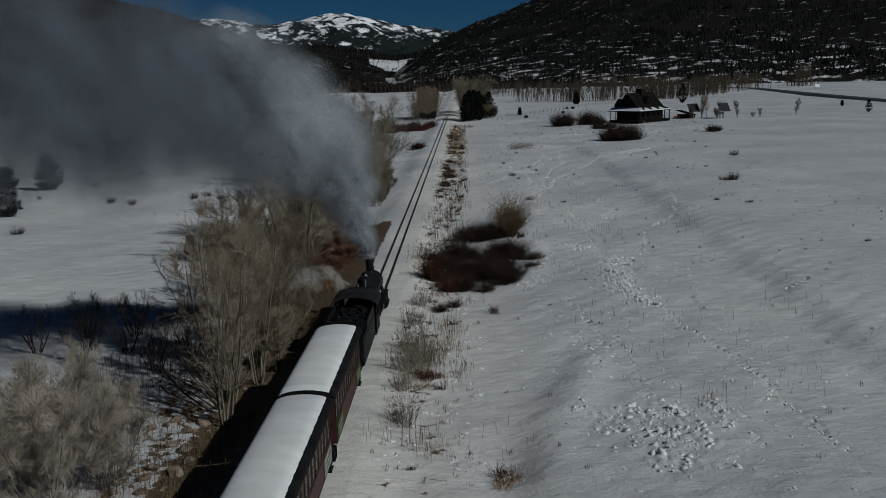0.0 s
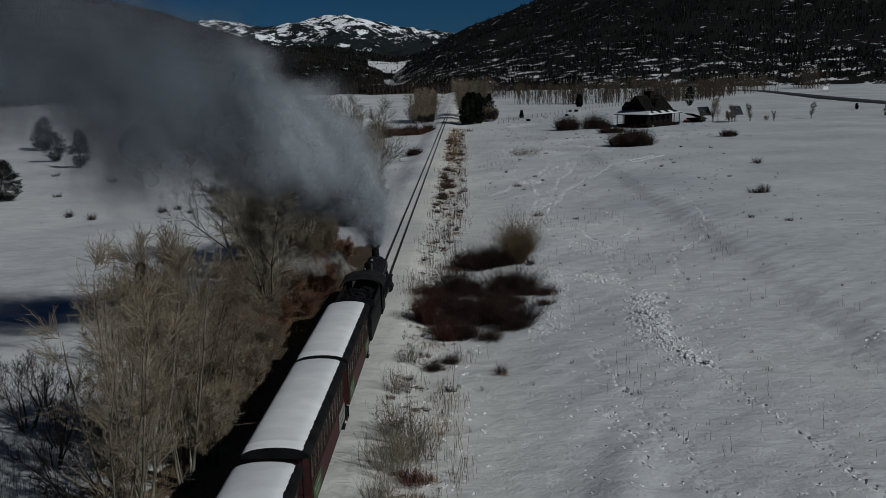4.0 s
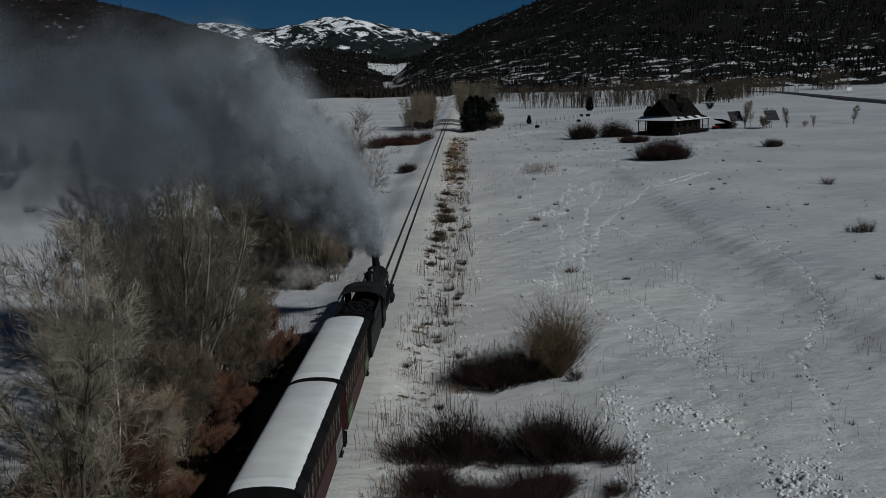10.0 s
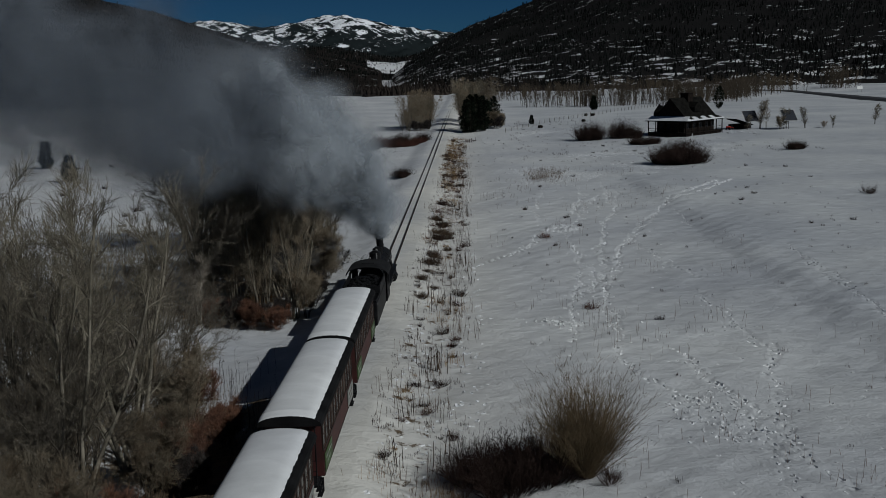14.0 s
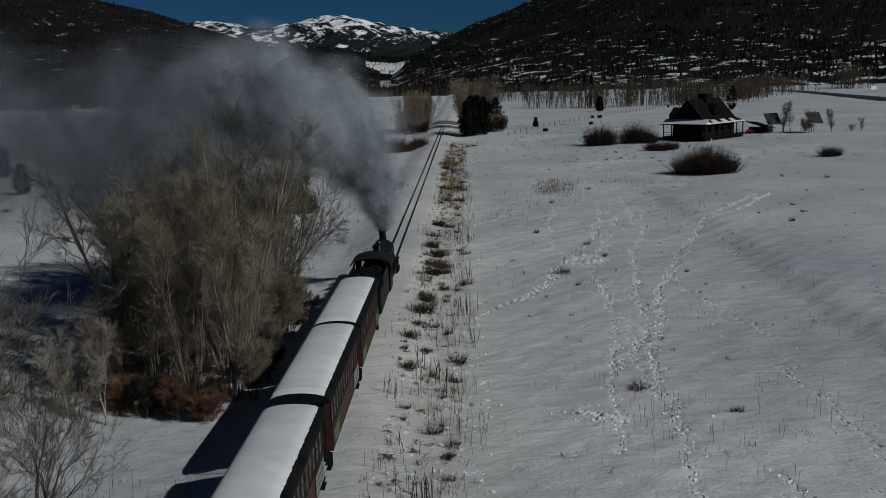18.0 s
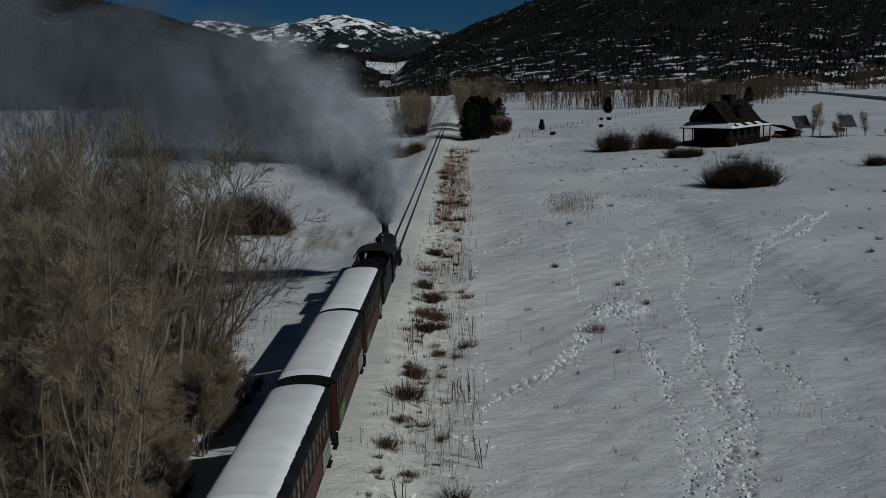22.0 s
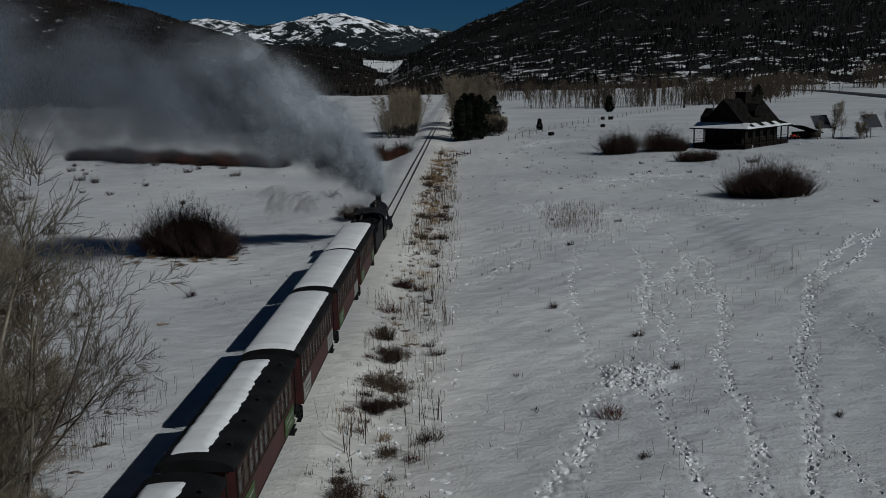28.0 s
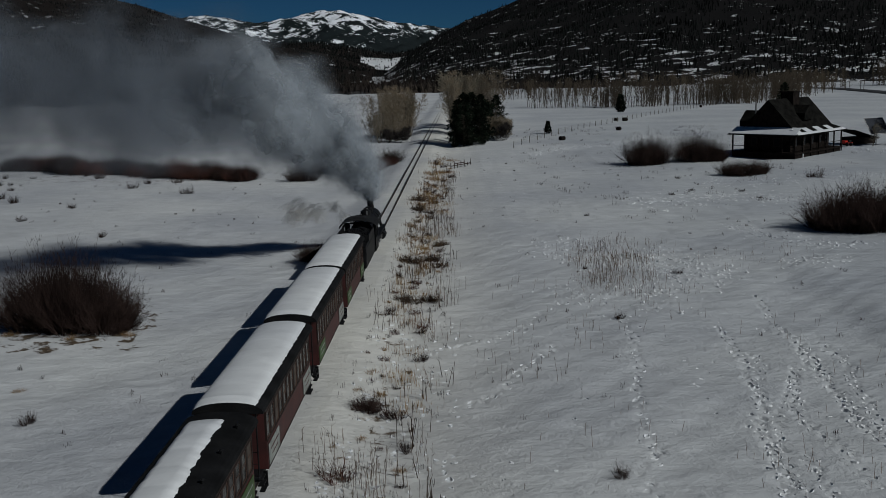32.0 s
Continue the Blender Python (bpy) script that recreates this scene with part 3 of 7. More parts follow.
FAR_RIDGE = [(-26, 2.4), (-20, 2.8), (-15.35, 3.11), (-13.97, 3.15), (-12.82, 3.12), (-11.9, 2.93), (-10.75, 2.9), (-9.37, 3.06), (-8.44, 3.15), (-8.05, 3.19), (-7.75, 3.29), (-7.13, 3.35), (-6.57, 3.35), (-6.08, 3.27), (-5.65, 3.19), (-5.25, 3.02), (-4.86, 2.94), (-3.81, 2.65), (-3.12, 2.56), (-2.42, 2.35), (-1.96, 2.37), (-1.5, 2.32), (-0.58, 2.17), (0.6, 1.9), (3, 1.6), (8, 1.2)]
MID_RIDGE = [(-14, 0.9), (-11, 1.5), (-8.5, 1.7), (-6, 1.25), (-4, 0.95), (-2, 1.15), (0, 1.3), (3, 0.8)]
TIMBER = slope_mat("dark_timbered_slope", (0.62, 0.62, 0.63), (0.015, 0.0145, 0.0145), 0.765, 0.80, 0.06, (8, 60, 0.05, -0.045))
TIMBER_L = slope_mat("scrubby_timbered_slope", (0.50, 0.50, 0.52), (0.016, 0.0135, 0.0125), 0.80, 0.86, 0.05)
ALPINE = slope_mat("alpine_snow_and_timber", (0.78, 0.79, 0.82), (0.014, 0.018, 0.019), 0.655, 0.715, 0.016, (60, 235, -0.15, 0.03))
hillside("hill_east", "dark timbered mountainside with thin snow", RIGHT_RIDGE, 700, 2100, 9, 0.3, TIMBER, 260, 90)
hillside("hill_west", "brushy timbered hillside with thin snow", LEFT_RIDGE, 800, 2200, 9, 1.9, TIMBER_L, 240, 80)
hillside("foothill", "low timbered foothill at the valley's head", MID_RIDGE, 1900, 2900, 7, 4.2, TIMBER_L, 120, 50)
hillside("far_mountain", "snow-covered mountain above the tree line", FAR_RIDGE, 2700, 4300, 30, 2.7, ALPINE, 400, 112)
meadow_u = np.linspace(0, 1, 24)
MA, MR = np.meshgrid(-5.6 + 2.9 * meadow_u, 2150 + 520 * meadow_u)
tagged(new("high_meadow", grid_mesh("high_meadow", CENTRE[0] + MR * np.sin(np.radians(MA)), CENTRE[1] + MR * np.cos(np.radians(MA)),
           slope_height(MA, MR, MID_RIDGE, 1900, 2900, 7, 4.2) * 0.95 + 7 + 2 * wob(MA * 60, MR, 130), snow_mat("meadow_snow", 0.95, 0.3))), "open snowy meadow on the foothill", "snow", kind="structure")


def tree_cones(rows, tiers=2, sides=5):
    """Many small conifers as one mesh: rows of x, y, z, height, radius."""
    verts, faces = [], []
    rng = np.random.default_rng(5)
    for x, y, z, h, r in rows:
        for k in range(tiers):
            base = len(verts)
            z0, z1 = z + h * (0.08 + 0.38 * k), z + h * (0.66 + 0.34 * k) if k < tiers - 1 else z + h
            rr = r * (1 - 0.42 * k)
            a0 = rng.uniform(0, 6.28)
            for s in range(sides):
                a = a0 + 6.283 * s / sides
                q = rr * rng.uniform(0.7, 1.25)
                verts.append((x + q * math.cos(a), y + q * math.sin(a), z0 + h * rng.uniform(-0.05, 0.05)))
            verts.append((x, y, z1))
            faces += [(base + s, base + (s + 1) % sides, base + sides) for s in range(sides)]
    return verts, faces


def wooded(name, label, ridge, foot, top, rough, k, az, u_range, count, seed, hmin, hmax, material, power=1.0):
    rng = np.random.default_rng(seed)
    a = rng.uniform(*az, count * 2)
    u = u_range[0] + (u_range[1] - u_range[0]) * rng.uniform(0, 1, count * 2) ** power
    r = foot + (top - foot) * u
    x, y = r * np.sin(np.radians(a)), r * np.cos(np.radians(a))
    keep = (wob(x, y, 75, seed) + 0.6 * wob(x, y, 25, seed + 1) + rng.normal(0, 0.45, count * 2)) > -0.12
    z = slope_height(a, r, ridge, foot, top, rough, k)
    hh = rng.uniform(hmin, hmax, count * 2)
    rows = [(CENTRE[0] + x[i], CENTRE[1] + y[i], z[i] - 0.3, hh[i], hh[i] * 0.22) for i in np.nonzero(keep)[0][:count]]
    v, f = tree_cones(rows)
    return tagged(new(name, mesh_of(name, v, f, material)), label, "trees", kind="stuff")


wooded("fir_forest", "dark firs covering the mountainside", RIGHT_RIDGE, 700, 2100, 9, 0.3, (-3.5, 26), (0.05, 1.0), 13000, 11, 2.5, 6.5, FIR)
wooded("hill_forest", "dark firs scattered over the hillside", LEFT_RIDGE, 800, 2200, 9, 1.9, (-28, -5), (0.03, 1.0), 8000, 12, 2.5, 6, FIR)
wooded("foothill_forest", "dark firs over the foothill", MID_RIDGE, 1900, 2900, 7, 4.2, (-13, 2.5), (0.02, 1.0), 5200, 13, 5, 11, FIR)

# ---- the train ----
# Distance of the first coach's front end along the line, by time.
FRONT = [(0, 52.05), (1, 57.35), (2, 62.5), (3, 67.6), (3.5, 70.15), (5.5, 80.2), (6, 82.7), (7, 87.9), (8, 93.15), (9, 98.5), (10, 103.9), (11, 109.25),
         (12, 114.6), (13, 120.0), (14, 125.35), (14.5, 128.05), (16.5, 138.9), (17, 141.6), (18, 147.0), (19, 152.45), (20, 157.9), (21, 163.35), (22, 168.85),
         (23, 174.3), (24, 179.8), (25, 185.2), (25.5, 187.9), (27.5, 198.6), (28, 201.3), (29, 206.6), (30, 211.85), (31, 216.95), (32, 221.9)]
TRAIN_X = 0.0
GANG = "cars of the train"


def wheelset(parent, y, radius, name="wheelset", material=None, spokes=0):
    bm = bmesh.new()
    cyl(bm, (-0.56, 0, 0), (0.56, 0, 0), 0.06, seg=8)
    for s in (-1, 1):
        cyl(bm, (s * 0.44, 0, 0), (s * 0.55, 0, 0), radius, seg=20)
        cyl(bm, (s * 0.41, 0, 0), (s * 0.44, 0, 0), radius + 0.025, seg=20)
        for k in range(spokes):
            a = 6.283 * k / spokes
            cyl(bm, (s * 0.56, 0.08 * math.cos(a), 0.08 * math.sin(a)), (s * 0.56, radius * 0.9 * math.cos(a), radius * 0.9 * math.sin(a)), 0.03, seg=5)
    if spokes:
        for s in (-1, 1):
            box(bm, s * 0.55, s * 0.60, -0.2, 0.2, -radius * 0.75, -radius * 0.25)
    return part(name, bm, material or BLACK, parent, m=pose(0, y, radius))


def truck(parent, y, wheels, label=""):
    bm = bmesh.new()
    for s in (-1, 1):
        box(bm, s * 0.66 - 0.05, s * 0.66 + 0.05, y - 0.95, y + 0.95, 0.40, 0.52, bevel=0.015)
        box(bm, s * 0.66 - 0.04, s * 0.66 + 0.04, y - 0.55, y + 0.55, 0.24, 0.32)
        for e in (-0.72, 0.72):
            box(bm, s * 0.66 - 0.09, s * 0.66 + 0.09, y + e - 0.14, y + e + 0.14, 0.26, 0.50, bevel=0.02)
        for e in (-0.22, 0.0, 0.22):
            cyl(bm, (s * 0.66, y + e, 0.30), (s * 0.66, y + e, 0.46), 0.07, seg=8)
    box(bm, -0.75, 0.75, y - 0.18, y + 0.18, 0.44, 0.60)
    frame_part = part("truck", bm, BLACK, parent, label)
    for e in (-0.72, 0.72):
        wheels.append((wheelset(parent, y + e, 0.36), 0.36))
    return frame_part


def roof_section(half, eave, crown, n=12):
    top = [(half * math.cos(math.pi * k / n), eave + (crown - eave) * math.sin(math.pi * k / n) ** 0.9) for k in range(n + 1)]
    return top


def coach(index, front, full_snow, wheels, boards):
    """Clerestory-less coach, twelve metres over the end sills; its base stands on the rails, its front end at zero."""
    L, HW = 11.75, 1.21
    c = thing("coach", "maroon wooden passenger coach with snow lying on its dark roof" if full_snow else "maroon wooden coach with ragged patchy snow on its roof",
              "railway coach", pose(TRAIN_X, front, 0), GANG)
    f0, r0 = -0.75, -L + 0.75
    # floor, sills and side walls with their window openings
    part("underframe", boxes((-1.02, 1.02, -L, 0, 0.72, 0.92), (-0.2, 0.2, -L + 0.2, -0.2, 0.5, 0.72), bevel=0.02), BLACK, c)
    n_win = 12
    span = (r0 - f0) / n_win
    for s in (-1, 1):
        lo, hi = (HW - 0.07, HW) if s > 0 else (-HW, -HW + 0.07)
        side = bmesh.new()
        box(side, lo, hi, r0, f0, 0.92, 2.02)
        part("side_panel", side, MAROON, c)
        side = bmesh.new()
        box(side, lo, hi, r0, f0, 3.06, 3.40)
        for k in range(n_win + 1):
            yc = f0 + span * k
            a, b = max(yc - 0.10, r0), min(yc + 0.10, f0)
            box(side, lo, hi, a, b, 2.02, 3.06)
        part("window_band", side, TRIM, c)
        e = HW + 0.012 if s > 0 else -HW - 0.012
        part("belt_rail", boxes((min(s * HW, e), max(s * HW, e), r0, f0, 1.95, 2.04), (min(s * HW, e), max(s * HW, e), r0, f0, 0.92, 1.0), (min(s * HW, e), max(s * HW, e), r0, f0, 3.06, 3.12)), TRIM, c)
        for k in range(n_win):
            y1, y0 = f0 + span * k - 0.10 * 1, f0 + span * (k + 1) + 0.10
            win = bmesh.new()
            xa, xb = (HW - 0.055, HW - 0.02) if s > 0 else (-HW + 0.02, -HW + 0.055)
            box(win, xa, xb, y0, y1, 2.02, 2.08)
            box(win, xa, xb, y0, y1, 2.98, 3.06)
            box(win, xa, xb, y0, y0 + 0.05, 2.08, 2.98)
            box(win, xa, xb, y1 - 0.05, y1, 2.08, 2.98)
            box(win, xa, xb, y0, y1, 2.56, 2.60)
            w = part("window", win, SASH, c)
            xm = (xa + xb) / 2
            part("pane", boxes((xm - 0.004, xm + 0.004, y0 + 0.05, y1 - 0.05, 2.08, 2.98)), SHADE if (k * 7 + index * 3) % 5 > 3 else GLASS, w)
        # boards hung along the lower side
        for (b0, b1, m) in boards:
            x0, x1 = (HW + 0.014, HW + 0.05) if s > 0 else (-HW - 0.05, -HW - 0.014)
            bd = part("sign_board", boxes((x0, x1, b1, b0, 1.06, 1.84), bevel=0.008), m, c, "painted board along the coach's lower side")
            if s > 0:
                part("lettering", boxes((x1 + 0.001, x1 + 0.005, b1 + 0.25, b0 - 0.25, 1.55, 1.62), (x1 + 0.001, x1 + 0.005, b1 + 0.45, b0 - 0.45, 1.29, 1.35)), MAROON if m is BOARD_W else BOARD_W, bd)
    part("inner_wall", boxes((-0.95, 0.95, r0 + 0.1, f0 - 0.1, 0.93, 1.45), (-0.02, 0.02, r0 + 0.1, f0 - 0.1, 1.45, 2.5)), DARKIN, c)
    for yy, d in ((f0, 1), (r0, -1)):
        y0, y1 = (yy - 0.07, yy) if d > 0 else (yy, yy + 0.07)
        part("end_wall", boxes((-HW + 0.07, -0.36, y0, y1, 0.92, 3.40), (0.36, HW - 0.07, y0, y1, 0.92, 3.40), (-0.36, 0.36, y0, y1, 3.2, 3.40)), MAROON, c)
        part("end_door", boxes((-0.35, 0.35, y0 + 0.01, y1 - 0.01, 0.93, 3.19), bevel=0.005), TRIM, c)
        end = 0.0 if d > 0 else -L
        rail_y = end - d * 0.06
        for s in (-1, 1):
            rl = bmesh.new()
            cyl(rl, (s * 1.0, rail_y, 0.92), (s * 1.0, rail_y, 3.43), 0.03, seg=6)
            cyl(rl, (s * 0.4, rail_y, 0.92), (s * 0.4, rail_y, 1.85), 0.022, seg=6)
            cyl(rl, (s * 0.4, rail_y, 1.85), (s * 1.0, rail_y, 1.85), 0.022, seg=6)
            cyl(rl, (s * 0.4, rail_y, 1.4), (s * 1.0, rail_y, 1.4), 0.016, seg=6)
            part("platform_railing", rl, BLACK, c)
        for s in (-1, 1):
            st = bmesh.new()
            for k in range(3):
                x0, x1 = sorted((s * (0.88 + 0.05 * k), s * (1.12 + 0.03 * k)))
                box(st, x0, x1, min(end, end - d * 0.62), max(end, end - d * 0.62), 0.78 - 0.22 * k, 0.82 - 0.22 * k)
            x0, x1 = sorted((s * 0.88, s * 1.18))
            box(st, x0, x1, end - d * 0.66 - 0.02, end - d * 0.66 + 0.02, 0.3, 0.9)
            part("end_steps", st, BLACK, c)
        part("coupler", boxes((-0.12, 0.12, min(end, end + d * 0.42), max(end, end + d * 0.42), 0.52, 0.74), bevel=0.03), BLACK, c)
    sec = roof_section(HW + 0.09, 3.38, 3.76)
    part("roof", profile(sec + [(-HW - 0.09, 3.34), (HW + 0.09, 3.34)], -L - 0.02, 0.02), ROOF, c, smooth=False)
    # snow on the roof
    rng = np.random.default_rng(40 + index)
    ny, nx = 150, 15
    V, F = [], []
    for j in range(ny + 1):
        v = j / ny
        y = -0.04 - v * (L - 0.08) if full_snow else -0.75 - v * (L - 1.4)
        if full_snow:
            a0, a1 = math.pi * 0.035 + 0.02, math.pi * (0.785 - 0.003 * math.sin(v * 61 + index) - 0.003 * math.sin(v * 137 + 2 * index) - 0.0035 * rng.uniform(-1, 1))
            thick = 0.085
        else:
            a0 = math.pi * (0.245 - 0.010 * abs(math.sin(v * 26 + index)) + 0.006 * math.sin(v * 71) + 0.004 * rng.uniform(-1, 1))
            a1 = math.pi * (0.575 + 0.018 * abs(math.sin(v * 23)) + 0.012 * math.sin(v * 9 + index) + 0.005 * math.sin(v * 103) + 0.004 * rng.uniform(-1, 1))
            thick = 0.10
        for i in range(nx + 1):
            u = i / nx
            ang = math.pi - (a0 + (a1 - a0) * u)
            x = (HW + 0.10) * math.cos(ang)
            z = 3.38 + 0.38 * math.sin(ang) ** 0.9
            edge = min(1.0, 7 * u, 7 * (1 - u), 14 * v, 14 * (1 - v)) if full_snow else min(1.0, 5 * u, 5 * (1 - u), 14 * v, 14 * (1 - v))
            t = thick * max(0.0, edge) ** 0.5
            if full_snow:
                t += 0.05 * math.exp(-((v - 0.955) / 0.012) ** 2) * edge
            else:
                t += 0.03 * abs(math.sin(v * 23)) * edge
            V.append((x, y, z + t + (0.004 if t > 0 else -0.01)))
    for j in range(ny):
        for i in range(nx):
            q = j * (nx + 1) + i
            F.append((q, q + 1, q + nx + 2, q + nx + 1))
    part("roof_snow", mesh_of("roof_snow", V, F, ROOF_SNOW, True), ROOF_SNOW, c, "clean snow lying along the roof")
    for k in range(0 if full_snow else 5):
        vt = bmesh.new()
        y = -1.4 - k * (L - 2.8) / 4
        cyl(vt, (0.90, y, 3.55), (0.90, y, 3.78), 0.05, seg=8)
        cyl(vt, (0.90, y, 3.78), (0.90, y, 3.83), 0.09, 0.03, seg=8)
        part("roof_vent", vt, BLACK, c)
    for y in (-1.95, -L + 1.95):
        truck(c, y, wheels)
    for s in (-0.8, 0.8):
        part("truss_rod", cyls(((s, -2.9, 0.7), (s, -4.4, 0.42), 0.02), ((s, -4.4, 0.42), (s, -L + 4.4, 0.42), 0.02), ((s, -L + 4.4, 0.42), (s, -L + 2.9, 0.7), 0.02), seg=5), BLACK, c)
    return c


WHEELS = []
OFFSETS = [0.0, -12.25, -25.25, -37.9, -50.6]
COACHES = []
for i, off in enumerate(OFFSETS):
    bd = [(-1.0, -3.0, BOARD_W if i in (1, 2) else BOARD_G), (-8.9, -10.9, BOARD_G if i != 2 else BOARD_W)]
    COACHES.append(coach(i, FRONT[0][1] + off, i < 3, WHEELS, bd))


def tender(wheels):
    """Tender with its coal; the rear end stands at zero."""
    t = thing("tender", "black riveted steel tender heaped with coal", "tender", pose(TRAIN_X, FRONT[0][1] + 0.75, 0), GANG)
    part("underframe", boxes((-1.1, 1.1, 0, 7.2, 0.75, 0.95), bevel=0.02), BLACK, t)
    part("tank", boxes((-1.29, 1.29, 0.12, 7.0, 0.95, 2.5), bevel=0.06), BLACK, t)
    part("coal_bunker", boxes((-1.27, -1.19, 2.6, 7.0, 2.5, 3.05), (1.19, 1.27, 2.6, 7.0, 2.5, 3.05), (-1.19, 1.19, 2.6, 2.68, 2.5, 3.05)), BLACK, t)
    part("rear_collar", boxes((-1.25, 1.25, 0.14, 0.20, 2.5, 2.62), (-1.25, -1.19, 0.2, 2.6, 2.5, 2.62), (1.19, 1.25, 0.2, 2.6, 2.5, 2.62)), BLACK, t)
    rng = np.random.default_rng(3)
    bm = bmesh.new()
    for k in range(150):
        x, y = rng.uniform(-1.05, 1.05), rng.uniform(2.9, 6.8)
        z = 2.6 + 0.4 * (1 - (x / 1.2) ** 2)
        bmesh.ops.create_icosphere(bm, subdivisions=1, radius=rng.uniform(0.10, 0.2), matrix=Matrix.Translation((x, y, z)) @ Matrix.Diagonal((1, rng.uniform(0.7, 1.3), rng.uniform(0.6, 1), 1)))
    part("coal", bm, COAL, t)
    part("water_hatch", cyls(((0, 1.3, 2.5), (0, 1.3, 2.6), 0.32), ((0, 1.3, 2.6), (0, 1.3, 2.63), 0.36)), BLACK, t)
    part("rear_lamp", cyls(((0, 0.6, 2.5), (0, 0.6, 2.7), 0.05), ((0, 0.45, 2.82), (0, 0.75, 2.82), 0.16)), BLACK, t)
    part("ladder", cyls(((1.0, 0.06, 0.9), (1.0, 0.06, 2.6), 0.02), ((0.7, 0.06, 0.9), (0.7, 0.06, 2.6), 0.02), *[((0.7, 0.06, z), (1.0, 0.06, z), 0.015) for z in (1.2, 1.5, 1.8, 2.1, 2.4)], seg=5), BLACK, t)
    part("coupler", boxes((-0.12, 0.12, -0.45, 0.0, 0.52, 0.74), bevel=0.03), BLACK, t)
    for y in (1.5, 5.6):
        truck(t, y, wheels)
    return t


def locomotive(wheels):
    """Eight-coupled narrow-gauge engine; the rear of its cab stands at zero."""
    e = thing("steam_locomotive", "black narrow-gauge steam locomotive with a tall stack", "locomotive", pose(TRAIN_X, FRONT[0][1] + 8.05, 0), GANG)
    part("frame", boxes((-0.32, 0.32, 0.5, 12.0, 0.55, 0.95), (-0.62, 0.62, -0.5, 2.5, 0.85, 1.1), bevel=0.02), BLACK, e)
    part("boiler", cyls(((0, 2.2, 2.12), (0, 5.0, 2.12), 0.98, 0.92), ((0, 5.0, 2.12), (0, 9.3, 2.12), 0.92, 0.85), seg=28), BLACK, e, smooth=False)
    part("smokebox", cyls(((0, 9.3, 2.12), (0, 11.3, 2.12), 0.88), seg=28), BLACK, e)
    part("smokebox_door", cyls(((0, 11.3, 2.12), (0, 11.42, 2.12), 0.72, 0.6), ((0, 11.42, 2.12), (0, 11.5, 2.12), 0.12), seg=24), BLACK, e)
    part("boiler_bands", cyls(*[((0, y, 2.12), (0, y + 0.05, 2.12), 0.955 - 0.014 * (y - 3)) for y in (3.2, 4.4, 5.6, 6.8, 8.0, 9.2)], seg=28), CABROOF, e)
    part("firebox", boxes((-0.95, 0.95, 1.2, 3.4, 0.95, 2.2), bevel=0.05), BLACK, e)
    # cab
    cabw = 1.38
    part("cab_side", boxes((cabw - 0.05, cabw, 0, 2.1, 1.05, 1.95), (cabw - 0.05, cabw, 0, 0.25, 1.95, 3.0), (cabw - 0.05, cabw, 0.98, 1.1, 1.95, 3.0), (cabw - 0.05, cabw, 1.85, 2.1, 1.95, 3.0), (cabw - 0.05, cabw, 0, 2.1, 2.75, 3.0)), BLACK, e)
    part("cab_side", boxes((-cabw, -cabw + 0.05, 0, 2.1, 1.05, 1.95), (-cabw, -cabw + 0.05, 0, 0.25, 1.95, 3.0), (-cabw, -cabw + 0.05, 0.98, 1.1, 1.95, 3.0), (-cabw, -cabw + 0.05, 1.85, 2.1, 1.95, 3.0), (-cabw, -cabw + 0.05, 0, 2.1, 2.75, 3.0)), BLACK, e)
    part("cab_front", boxes((-cabw + 0.05, -0.95, 2.04, 2.1, 1.05, 3.0), (0.95, cabw - 0.05, 2.04, 2.1, 1.05, 3.0), (-0.95, 0.95, 2.04, 2.1, 2.9, 3.05)), BLACK, e)
    part("cab_floor", boxes((-cabw, cabw, -0.3, 2.1, 0.98, 1.05)), BLACK, e)
    sec = roof_section(cabw + 0.14, 2.98, 3.62, 14)
    part("cab_roof", profile(sec + [(-x * 0.985, z - 0.05) for x, z in sec[:]], -0.75, 2.3), CABROOF, e, "dull curved cab roof", smooth=False)
    part("roof_hatch", boxes((-0.45, 0.45, 0.5, 1.3, 3.6, 3.66), bevel=0.01), CABROOF, e)
    # mountings on the boiler
    part("stack", cyls(((0, 10.35, 2.9), (0, 10.35, 3.1), 0.42, 0.28), ((0, 10.35, 3.1), (0, 10.35, 3.85), 0.27, 0.30), ((0, 10.35, 3.85), (0, 10.35, 4.05), 0.37, 0.37), seg=20), BLACK, e)
    part("sand_dome", cyls(((0, 8.1, 2.9), (0, 8.1, 3.35), 0.42, 0.40), ((0, 8.1, 3.35), (0, 8.1, 3.52), 0.40, 0.15), seg=20), BLACK, e)
    part("steam_dome", cyls(((0, 5.9, 2.95), (0, 5.9, 3.42), 0.46, 0.44), ((0, 5.9, 3.42), (0, 5.9, 3.6), 0.44, 0.18), seg=20), BLACK, e)
    part("bell", cyls(((0, 7.1, 3.0), (0, 7.1, 3.5), 0.03), ((0, 7.1, 3.25), (0, 7.1, 3.5), 0.19, 0.08), seg=12), STEEL, e)
    part("whistle", cyls(((0.2, 5.0, 3.0), (0.2, 5.0, 3.55), 0.05), seg=8), STEEL, e)
    part("safety_valve", cyls(((-0.25, 4.4, 3.0), (-0.25, 4.4, 3.35), 0.07), seg=8), STEEL, e)
    part("headlight", cyls(((0, 11.2, 3.05), (0, 11.65, 3.05), 0.22), ((0, 11.65, 3.05), (0, 11.68, 3.05), 0.20), seg=16), BLACK, e)
    part("generator", cyls(((-0.35, 3.9, 3.05), (0.2, 3.9, 3.05), 0.14), seg=10), BLACK, e)
